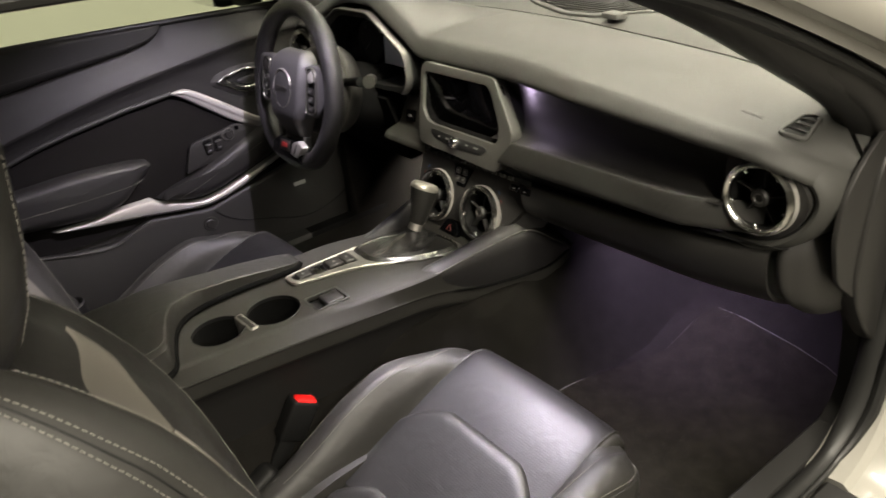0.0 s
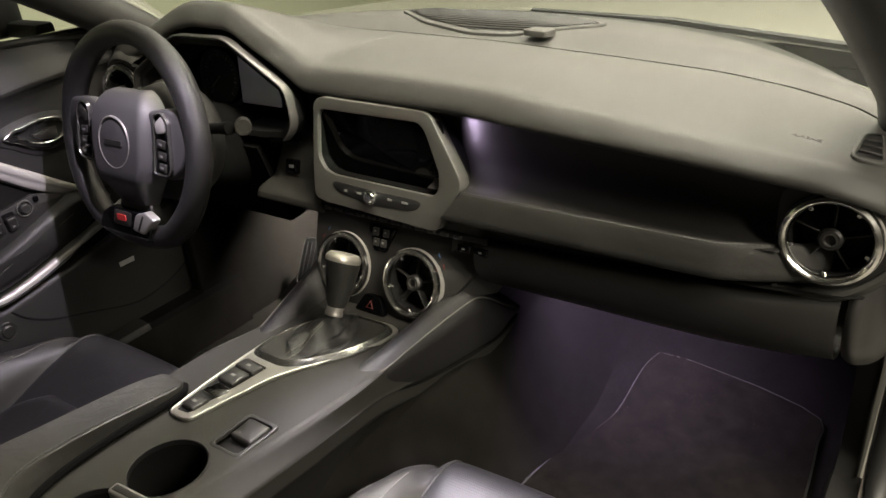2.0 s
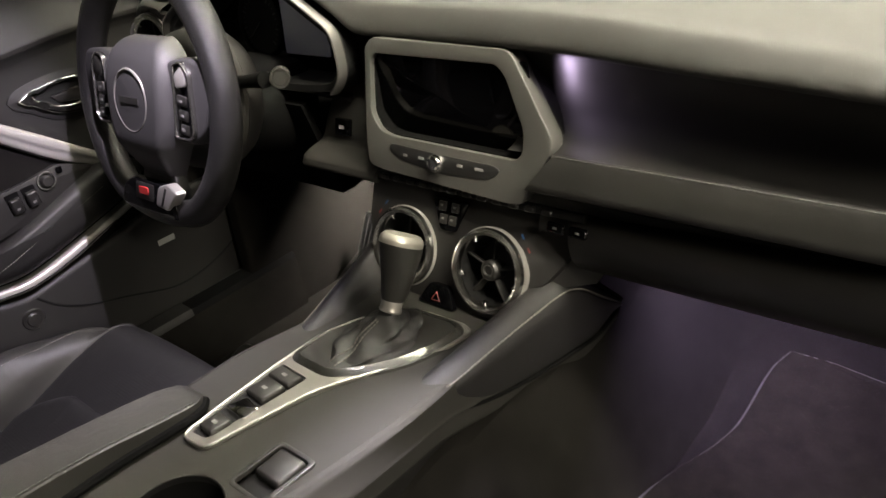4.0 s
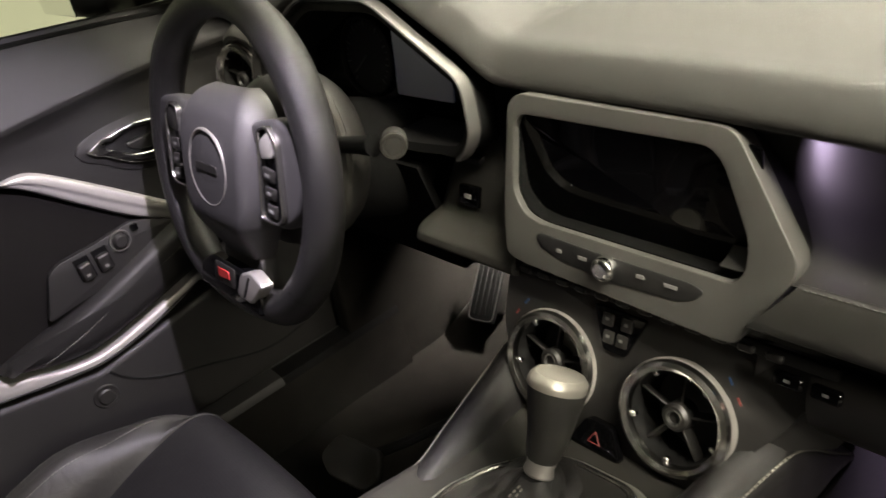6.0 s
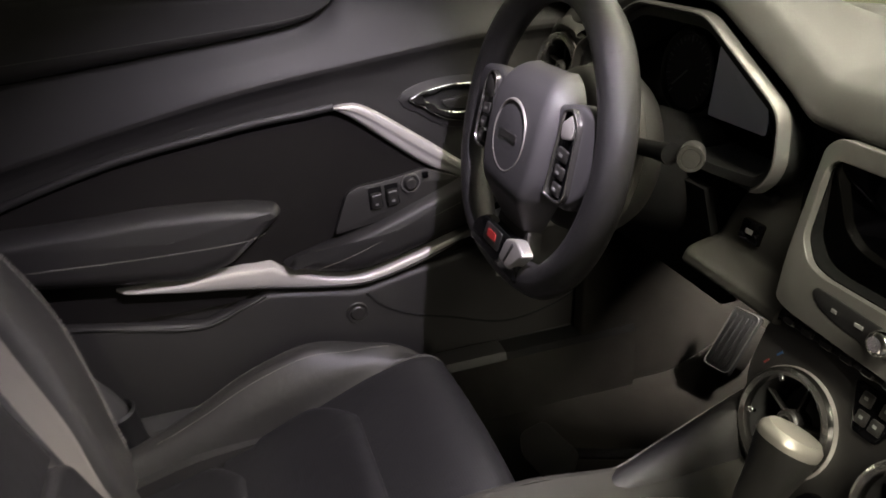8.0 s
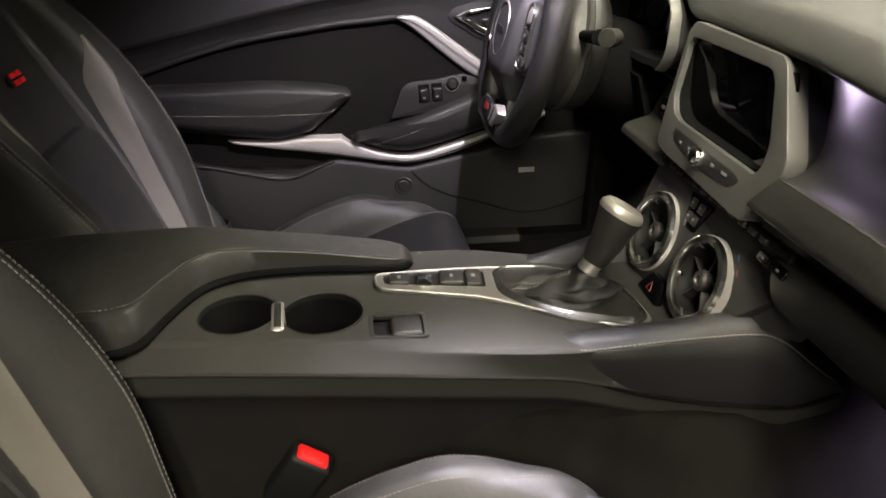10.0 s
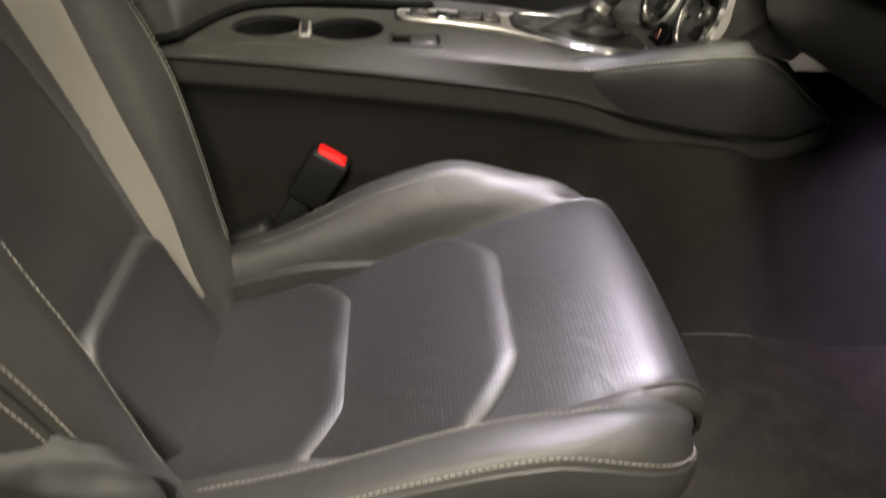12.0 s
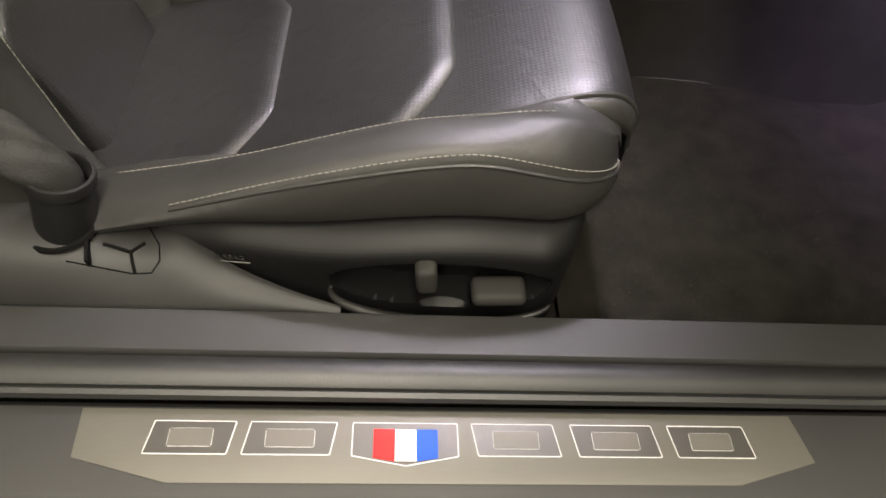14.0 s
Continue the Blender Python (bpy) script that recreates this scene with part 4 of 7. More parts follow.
def vent(x, y, z, tilt, turn, name_label, r=0.052):
    t = thing("air_vent", name_label, "air vent", "air vents")
    m = pose(x, y, z, 90 - tilt, 0, turn)
    part("ring", lathe([(r * 0.80, -0.010), (r * 0.80, 0.004), (r * 0.83, 0.009), (r * 0.90, 0.0115), (r * 0.97, 0.009), (r - 0.0004, 0.0032)], 64, m), BRIGHT, t, "silver ring")
    knurl, nk = [], 210
    for z, lo_, hi_ in ((-0.014, 0.0, 0.0), (-0.0135, 0.0, 0.0006), (0.0022, 0.0, 0.0006), (0.0034, -0.0004, 0.0)):
        knurl.append([m @ V((r + (hi_ if i % 2 else lo_)) * math.cos(math.pi * i / nk), (r + (hi_ if i % 2 else lo_)) * math.sin(math.pi * i / nk), z) for i in range(2 * nk)])
    part("knurled_edge", loft(knurl, caps=False), SATIN, t, "fine knurled silver edge", 20)
    part("bowl", lathe([(r * 0.80, 0.002), (r * 0.78, -0.010), (r * 0.70, -0.035), (0, -0.040)], 40, m), BLACK, t, "black vent bowl")
    for i in range(5):
        part("vane", rbox(r * 0.62, 0.0022, 0.012, m @ pose(0, 0, -0.010, 0, 0, 90 + 72 * i) @ pose(r * 0.46, 0, 0, 14, 0, 0), 0.0007, 1), PANEL, t)
    part("hub", lathe([(0, 0.001), (0.005, 0.001), (0.006, 0.003), (0.010, 0.003), (0.0125, 0.0), (0.013, -0.018), (0, -0.018)], 28, m), PANEL, t, "black hub")
    part("hub_ring", lathe([(0.0062, 0.0026), (0.0062, 0.0034), (0.0074, 0.0034), (0.0074, 0.0026)], 24, m), TRIM, t, "thin silver hub ring")
    for i in range(5):
        a = radians(90 + 36 + 72 * i)
        part("clip", rbox(0.007, 0.005, 0.006, m @ pose(r * 0.79 * math.cos(a), r * 0.79 * math.sin(a), 0.001, 0, 0, math.degrees(a)), 0.001, 1), CHROME, t)
    return t


vent(0.068, 0.104, 0.404, 20, 0, "round chrome-ringed air vent below the touchscreen")
vent(-0.068, 0.104, 0.404, 20, 0, "round chrome-ringed air vent below the touchscreen")
vent(0.600, 0.150, 0.571, 4, 0, "round chrome-ringed air vent at the end of the dashboard", 0.050)
vent(-0.615, 0.141, 0.623, 4, 8, "round chrome-ringed air vent behind the steering wheel", 0.050)
brake = thing("brake_switch_panel", "dark panel with a parking switch beside the touchscreen", "switch panel")
BRK = smooth_rows([(0.192, 0.596), (0.168, 0.530), (0.161, 0.506), (0.152, 0.499), (0.128, 0.491), (0.1215, 0.485), (0.124, 0.474), (0.160, 0.466)], 4)


def brake_point(u, v):
    k = v * (len(BRK) - 1)
    i = min(int(k), len(BRK) - 2)
    y, z = BRK[i][0] + (BRK[i + 1][0] - BRK[i][0]) * (k - i), BRK[i][1] + (BRK[i + 1][1] - BRK[i][1]) * (k - i)
    x0 = -0.280 + (z - 0.47) * 0.32
    edge = max(0, 1 - u / 0.10)
    return V(x0 + (-0.122 - x0) * u, y + 0.010 * edge ** 2, z)


part("panel", sheet(brake_point, 24, len(BRK) * 2, 0.006), CONSOLE, brake, "dark grey panel with a ledge")
part("switch", rbox(0.030, 0.010, 0.024, pose(-0.215, 0.1660, 0.5245, -14, 0, 0), 0.003), PIANO, brake, "black switch")
part("switch_mark", rbox(0.010, 0.0006, 0.005, pose(-0.215, 0.1606, 0.5260, -14, 0, 0), 0), GREYPRINT, brake)

# ---- centre console ----
con = thing("centre_console", "black centre console with cupholders and stitched armrest", "centre console")


def con_z(x, y):
    return table([(-0.60, 0.382), (-0.30, 0.378), (-0.15, 0.370), (-0.06, 0.360), (0.06, 0.350), (0.12, 0.345)], y)


CUPS = ((0.032, -0.413), (0.040, -0.320))
EDGE = [(-0.62, 0.072), (-0.50, 0.076), (-0.40, 0.084), (-0.36, 0.089), (-0.24, 0.107), (-0.17, 0.114), (-0.12, 0.116), (-0.04, 0.110), (0.06, 0.100), (0.10, 0.094), (0.25, 0.094)]
edge_y = [-0.56 + 0.66 * i / 16 for i in range(17)]
top_outline = [(table(EDGE, y), y) for y in edge_y] + [(-table(EDGE, y), y) for y in reversed(edge_y)]
part("top_plate", holed_plate(top_outline, [circle(*CUPS[0], 0.0425), circle(*CUPS[1], 0.0445), rounded([(0.049, -0.267), (0.094, -0.267), (0.098, -0.209), (0.052, -0.209)], 0.006)], con_z, 0.006), CONSOLE, con, "grey console top")


def con_side(u, v, s, low=False):
    y = -0.62 + 0.865 * v
    edge = table(EDGE, y)
    top = con_z(0, y)
    seam = table([(-0.62, 0.378), (-0.48, 0.372), (-0.30, 0.356), (-0.15, 0.338), (-0.05, 0.318), (0.02, 0.298), (0.15, 0.274), (0.19, 0.282), (0.215, 0.292), (0.245, 0.312)], y)
    wide = table([(-0.62, 0.112), (-0.22, 0.116), (-0.12, 0.111), (-0.06, 0.104), (0.0, 0.104), (0.1, 0.112), (0.17, 0.128), (0.215, 0.139), (0.245, 0.148)], y)
    rows = [(edge, top), (edge + 0.005, top - 0.0012), (edge + 0.010, top - 0.0042), ((edge + wide) / 2 + 0.013, (top + seam) / 2), (wide + 0.017, seam + 0.004), (wide + 0.0182, seam + 0.0008), (wide + 0.0165, seam - 0.0018), (wide + 0.0105, seam - 0.0030), (wide + 0.0100, seam - 0.030), (wide + 0.002, seam - 0.038)]
    if low:
        rows = [(wide + 0.004, seam - 0.034), (wide - 0.006, seam - 0.050), (wide - 0.010, 0.22 + 0.4 * max(0, y - 0.1)), (wide - 0.014 - 0.5 * max(0, y - 0.1), 0.14 + 0.9 * max(0, y - 0.1))]
    k = u * (len(rows) - 1)
    i = min(int(k), len(rows) - 2)
    t = k - i
    return V(s * (rows[i][0] + (rows[i + 1][0] - rows[i][0]) * t), y, rows[i][1] + (rows[i + 1][1] - rows[i][1]) * t)


for s in (1, -1):
    part("side_wall", sheet(lambda u, v: con_side(u, v, s), 40, 56), CONSOLE, con, "grey console side")
    part("tunnel_side", sheet(lambda u, v: con_side(u, v, s, True), 10, 56), TUNNEL, con, "black lower side of the tunnel")
for (cx, cy), r in zip(CUPS, (0.0425, 0.0445)):
    # Wells take the shine-free black, which puts their shade into colour.
    part("cup_well", lathe([(r, 0.0), (r - 0.001, -0.03), (r - 0.004, -0.068), (r - 0.010, -0.072), (0, -0.072)], 40, pose(cx, cy, 0.376)), BLACK_AND_SHADE, con, "black cupholder well")
    part("cup_rim", lathe([(r - 0.0005, -0.006), (r - 0.0005, 0.0004), (r + 0.0006, 0.0010), (r + 0.0016, 0.0004), (r + 0.0016, -0.004)], 48, pose(cx, cy, con_z(0, cy))), BLACK, con)
dv = part("cup_divider", rbox(0.062, 0.015, 0.060, pose(0.042, -0.369, 0.3515, 0, 0, 4), 0.004, 3), SATIN, con, "silver cupholder divider")
part("divider_inset", rbox(0.052, 0.008, 0.003, pose(0.042, -0.369, 0.3808, 0, 0, 4), 0.001), PANEL, dv, "black inset")
part("divider_face", rbox(0.002, 0.011, 0.040, pose(0.0728, -0.3668, 0.3560, 0, 0, 4), 0.0008, 1), PANEL, dv, "black inset")
part("socket_well", rbox(0.052, 0.062, 0.012, pose(0.073, -0.238, 0.362), 0.003), BLACK, con)
part("socket_frame", ring_prism(rounded([(0.046, -0.270), (0.098, -0.270), (0.101, -0.206), (0.049, -0.206)], 0.008), rounded([(0.051, -0.265), (0.092, -0.265), (0.096, -0.211), (0.054, -0.211)], 0.006), 0.004, pose(0, 0, 0.3735, 0, 0, 0), 0.001), PANEL, con)
part("socket_cover", rbox(0.036, 0.034, 0.012, pose(0.074, -0.229, 0.372), 0.004, 3), PANEL, con, "dark flip cover")

# armrest
ARM_R = [(-0.80, 0.112), (-0.56, 0.112), (-0.505, 0.098), (-0.485, 0.040), (-0.465, -0.008), (-0.440, -0.035), (-0.40, -0.050), (-0.33, -0.055), (-0.26, -0.052), (-0.225, -0.055), (-0.208, -0.075)]
ARM_L = [(-0.80, -0.112), (-0.40, -0.113), (-0.25, -0.110), (-0.208, -0.095)]
ARM_Z = [(-0.80, 0.418), (-0.60, 0.428), (-0.48, 0.428), (-0.36, 0.412), (-0.26, 0.398), (-0.208, 0.390)]


def arm_point(u, v):
    y = -0.80 + 0.592 * v
    xl, xr, zt = table(ARM_L, y), table(ARM_R, y), table(ARM_Z, y)
    a = u * 2 - 1
    mid, half = (xl + xr) / 2, (xr - xl) / 2
    e = min(1.0, max(0, (abs(a) - 0.88) / 0.12))
    base = con_z(0, y) + 0.001
    z = zt - (zt - base - 0.010) * (1 - max(0, 1 - e ** 3) ** (1 / 3))
    endf = max(0, (v - 0.975) / 0.025)
    return V(mid + half * math.copysign(min(1, abs(a) * 1.03), a), y, z - (zt - base) * 0.9 * endf ** 2)


part("armrest", sheet(arm_point, 40, 90), LEATHER, con, "stitched black leather armrest")
# Solid black strip stands in for the shade under the armrest edge.
part("armrest_shade", tube([V(table(ARM_R, y) - 0.0010, y, con_z(0, y) + 0.0065) for y in [-0.55 + 0.335 * i / 60 for i in range(61)]], 0.0056, 8), BLACK_AND_SHADE, con, "black strip for the shade beside the armrest")
part("armrest_stitching", stitches([arm_point(0.915, i / 90) + V(0, 0, 0.0012) for i in range(22, 88)], 0.0035, 0.002, 0.0006), DARK_THREAD, con)

# knee pads
KNEE_TOP = [(-0.068, 0.3565), (-0.057, 0.360), (-0.021, 0.367), (0.009, 0.373), (0.068, 0.386), (0.115, 0.395), (0.144, 0.397), (0.160, 0.391), (0.178, 0.376), (0.200, 0.354), (0.236, 0.320)]
KNEE_STITCH = [(-0.068, 0.3545), (-0.050, 0.3530), (-0.031, 0.3535), (0.004, 0.360), (0.063, 0.370), (0.120, 0.3775), (0.142, 0.3775), (0.158, 0.372), (0.176, 0.360), (0.200, 0.340), (0.236, 0.313)]
KNEE_LOW = [(-0.068, 0.3500), (-0.064, 0.344), (-0.054, 0.331), (-0.035, 0.317), (0.010, 0.301), (0.073, 0.290), (0.153, 0.285), (0.196, 0.287), (0.236, 0.306)]


def knee_face(y):
    return 0.1125 + (y + 0.065) * 0.185


def knee_ring(y):
    f, top, st, lo = knee_face(y), table(KNEE_TOP, y), table(KNEE_STITCH, y), table(KNEE_LOW, y)
    sec = [(f - 0.050, lo + 0.001), (f - 0.014, lo - 0.001), (f - 0.005, lo + 0.002), (f - 0.001, lo + 0.35 * (st - lo)), (f + 0.0012, lo + 0.7 * (st - lo)), (f + 0.001, st - 0.0030), (f - 0.0010, st - 0.0006), (f + 0.0006, st + 0.0018), (f - 0.0035, st + 0.55 * (top - st)), (f - 0.0105, st + 0.88 * (top - st)), (f - 0.020, top), (f - 0.0285, top - 0.003), (f - 0.0385, top - 0.018), (f - 0.046, top - 0.040)]
    return sec


for s in (1, -1):
    ys_ = [-0.068 + 0.304 * math.sin(i / 44 * math.pi / 2) ** 1.6 for i in range(45)]
    rings = [[V(s * a, y, b) for a, b in knee_ring(y)] for y in ys_]
    bm = loft(rings)
    bmesh.ops.recalc_face_normals(bm, faces=bm.faces)
    kp = part("knee_pad", bm, SATINDARK, con, "stitched black knee pad", 50)
    # Crease shade below the pad, laid on as a solid black strip.
    part("pad_shade", tube([V(s * (knee_face(y) - 0.0030), y, table(KNEE_LOW, y) - 0.0008) for y in [-0.067 + 0.302 * i / 60 for i in range(61)]], 0.0026, 6), BLACK_AND_SHADE, kp, "black strip for the shade round the pad")
    part("knee_stitching", stitches([V(s * (knee_face(y) + 0.0011), y, table(KNEE_STITCH, y) + 0.0026) for y in [-0.062 + 0.290 * i / 60 for i in range(61)]], 0.0038, 0.0014, 0.0010), THREAD, kp, "pale stitching")

# gear lever
gear = thing("gear_lever", "leather gear lever with metal cap and gaiter on the console", "gear lever")
plate_o = [(-0.042, -0.260), (-0.005, -0.258), (0.008, -0.185), (0.016, -0.138), (0.030, -0.100), (0.058, -0.045), (0.076, 0.008), (0.079, 0.048), (0.062, 0.056), (0.0, 0.052), (-0.030, 0.040), (-0.058, -0.008), (-0.069, -0.050), (-0.062, -0.110), (-0.050, -0.204)]


def lay(bm, lift=0.0):
    for v in bm.verts:
        v.co.z += con_z(v.co.x, v.co.y) + lift
    return bm


po = rounded(plate_o, 0.012, 4)
gate_o = [(-0.053, -0.103), (0.004, -0.105), (0.030, -0.078), (0.053, -0.040), (0.064, 0.0), (0.066, 0.036), (0.052, 0.046), (0.0, 0.043), (-0.025, 0.032), (-0.049, -0.010), (-0.060, -0.050)]
tray_o = [(-0.038, -0.250), (-0.016, -0.248), (-0.010, -0.182), (-0.008, -0.126), (-0.052, -0.123), (-0.046, -0.190)]
gate_r, tray_r = rounded(gate_o, 0.012, 4), rounded(tray_o, 0.005, 4)
part("shift_plate", lay(holed_plate(po, [gate_r, tray_r], lambda x, y: 0.004, 0.006)), PLATE, gear, "polished metal shift plate")
part("plate_rim", tube([V(x, y, con_z(x, y) + 0.0034) for x, y in grow(po, -0.001)], 0.0018, 8, closed=True), PLATE, gear, "rounded polished edge")
bezel_rings = [[V(x, y, con_z(x, y) + lift) for x, y in grow(gate_r, d)] for d, lift in ((0.0105, -0.001), (0.0100, 0.0035), (0.0030, 0.0092), (0.0010, 0.0100), (-0.0004, 0.0086), (-0.0006, 0.002))]
part("gate_bezel", loft([[r[i] for r in bezel_rings] for i in list(range(len(gate_r))) + [0]], closed=False), GATEMETAL, gear, "sloping polished bezel of the gate")
part("gate_floor", lay(prism(grow(gate_r, 0.0005), 0.0082, None, 0.003, 2)), PANEL, gear, "black gate panel")
part("switch_tray", lay(prism(grow(tray_r, 0.002), 0.002)), BLACK, gear, "black switch tray")
for (x, y, w, d) in ((-0.025, -0.230, 0.024, 0.025), (-0.028, -0.166, 0.032, 0.030), (-0.029, -0.139, 0.038, 0.020)):
    sw = part("console_switch", rbox(w, d, 0.010, pose(x, y, con_z(x, y) + 0.0035, -3, 0, -4), 0.003, 3), PANEL, gear, "black console switch")
    part("switch_mark", rbox(0.007, 0.004, 0.0005, pose(x, y, con_z(x, y) + 0.0087, -3, 0, -4), 0), DIMPRINT, sw)
part("tray_bridge", prism(rounded([(-0.041, -0.208), (-0.008, -0.210), (-0.006, -0.190), (-0.032, -0.186)], 0.004), 0.008, pose(0, 0, con_z(0, -0.2) - 0.001), 0.003), CHROME, gear, "bright bridge between the switches")
GA, GB = V(0.002, -0.036, con_z(0, -0.04) + 0.0072), V(0.008, -0.008, 0.395)
rings = []
for i in range(23):
    t = i / 22
    c = GA.lerp(GB, t ** 1.5)
    c.z = GA.z + (GB.z - GA.z) * (0.50 * t ** 0.75 + 0.50 * t ** 4)
    rx, ry = 0.033 * (1 - t ** 1.5) + 0.0120, 0.060 * (1 - t ** 1.3) + 0.0125
    fold = (1 - t) ** 0.5
    ring = []
    for q in range(48):
        a = 2 * math.pi * q / 48
        crease = 0.0036 * (1 - abs(math.sin(2 * a + 5 * t)) * 2) + 0.0018 * math.sin(5 * a - 12 * t) + 0.0052 * (1 - 2 * abs(math.sin(8.5 * t + 0.4 * math.sin(a)))) * min(1, 4 * t)
        ring.append(c + V((rx + crease * fold) * math.cos(a), (ry + crease * fold) * math.sin(a), 0.0036 * math.sin(4 * a + 10 * t) * fold * min(1, 3 * t)))
    rings.append(ring)
part("gaiter", loft(rings), SATINDARK, gear, "folded leather gaiter")
for q in (34, 36):
    part("gaiter_stitching", stitches([r[q] + V(0, -0.0007, 0.0009) for r in rings[2:-1]], 0.003, 0.002, 0.0007), THREAD, gear, "pale stitching")
ax = (V(0.012, 0.038, 0.474) - V(0.008, -0.008, 0.393)).normalized()
GM = Matrix.Translation((0.008, -0.008, 0.393)) @ ax.to_track_quat("Z", "Y").to_matrix().to_4x4()
part("collar", lathe([(0.0125, 0), (0.0135, 0.002), (0.0120, 0.008), (0.0130, 0.013), (0.012, 0.016)], 28, GM), SATIN, gear, "satin metal collar")
rings = []
for z, rx, ry, oy in ((0.013, 0.0125, 0.013, 0), (0.020, 0.0150, 0.016, 0), (0.040, 0.0175, 0.020, 0.001), (0.060, 0.0205, 0.024, 0.004), (0.074, 0.0225, 0.027, 0.006), (0.080, 0.0225, 0.0275, 0.007)):
    rings.append([GM @ V(rx * math.cos(2 * math.pi * q / 32), ry * math.sin(2 * math.pi * q / 32) + oy, z) for q in range(32)])
part("grip", loft(rings), LEATHER, gear, "black leather grip")
rings = []
for z, f in ((0.079, 1.0), (0.083, 1.01), (0.0862, 0.98), (0.0890, 0.88), (0.0905, 0.84), (0.0912, 0.6), (0.0915, 0.25)):
    rings.append([GM @ V(0.0227 * f * math.cos(2 * math.pi * q / 32), 0.0278 * f * math.sin(2 * math.pi * q / 32) + 0.0075, z) for q in range(32)])
part("cap", loft(rings), CAP, gear, "satin metal cap")
part("grip_stitching", stitches([GM @ V(0.006, -(table([(0.016, 0.0155), (0.04, 0.0195), (0.06, 0.0205), (0.078, 0.0212)], z) + 0.0006), z) for z in [0.017 + 0.06 * i / 10 for i in range(11)]], 0.003, 0.002, 0.0006), THREAD, gear)

# ---- steering wheel ----
wheel = thing("steering_wheel", "black leather flat-bottomed steering wheel with silver spokes", "steering wheel")
WC = V(-0.375, -0.011, 0.607)
WM = axes(WC, (1, 0, 0), (0, 0.22, 0.975))  # local z points at the driver


def wp(x, y, z=0.0):
    return WM @ V(x, y, z)


rim = []
R_ = 0.164
for i in range(72):
    a = 2 * math.pi * i / 72
    x, y = R_ * math.cos(a), R_ * math.sin(a)
    if y < -0.138:
        y = -0.138 - (abs(y) - 0.138) * 0.55
    rim.append(wp(x, y))
# thicker at the thumb grips, slimmer at the top and the flat bottom
grip_r = [0.0182 + 0.0022 * math.exp(-((abs(math.sin(2 * math.pi * i / 72 - math.pi / 2)) - 0.75) / 0.25) ** 2) for i in range(72)]
part("rim", tube(rim, grip_r, 18, closed=True), SATINDARK, wheel, "black leather rim")
part("rim_stitching", stitches([rim[i] + (WC - rim[i]).normalized() * 0.0186 for i in range(19, 54)], 0.003, 0.003, 0.0007), DARK_THREAD, wheel)
for deg in (38, 142, 218, 322):
    c_ = rim[round(deg / 5) % 72]
    rad = (c_ - WC).normalized()
    seam = [c_ + (rad * math.cos(q) + (WM.to_3x3() @ V(0, 0, 1)) * math.sin(q)) * 0.0198 for q in [2 * math.pi * i / 16 for i in range(16)]]
    part("rim_seam", tube(seam, 0.0008, 5, closed=True), BLACK, wheel, "dark seam round the rim")

# airbag cover: full upper face with a crease, the lower face tucked in below it
HUB_H = [(-0.116, -0.012), (-0.108, -0.002), (-0.066, 0.0265), (-0.056, 0.0300), (-0.040, 0.0312), (0.020, 0.0300), (0.050, 0.0250), (0.066, 0.0170), (0.076, 0.0060), (0.080, -0.006)]
HUB_W = [(-0.116, 0.030), (-0.108, 0.036), (-0.066, 0.058), (-0.056, 0.064), (-0.030, 0.073), (0.020, 0.077), (0.050, 0.072), (0.066, 0.062), (0.076, 0.050), (0.080, 0.040)]


def hub_point(u, v):
    y = -0.116 + 0.196 * v
    q = 2 * u - 1
    h, w = table(HUB_H, y), table(HUB_W, y)
    e = max(0, (abs(q) - 0.74) / 0.26)
    return wp(w * math.copysign(min(1, abs(q)), q), y, h + 0.0015 * (1 - q * q) - (h + 0.014) * (1 - math.sqrt(max(0, 1 - e ** 2.4))))


part("airbag_cover", sheet(hub_point, 40, 60), HUBGREY, wheel, "grey airbag cover", 60)
part("emblem_ring", lathe([(0.0375, 0), (0.0380, 0.0018), (0.0394, 0.0026), (0.0410, 0.0016), (0.0412, 0)], 48, WM @ pose(0, 0.0, 0.0305)), SATIN, wheel, "silver emblem ring")
part("emblem_disc", lathe([(0, 0.0022), (0.030, 0.0016), (0.0365, 0.0004), (0.0365, -0.002), (0, -0.002)], 44, WM @ pose(0, 0.0, 0.0308)), HUBGREY, wheel, "plain grey emblem disc")
part("emblem_bar", rbox(0.044, 0.0085, 0.0012, WM @ pose(0, 0.0, 0.0330), 0.0004, 1), PANEL, wheel)
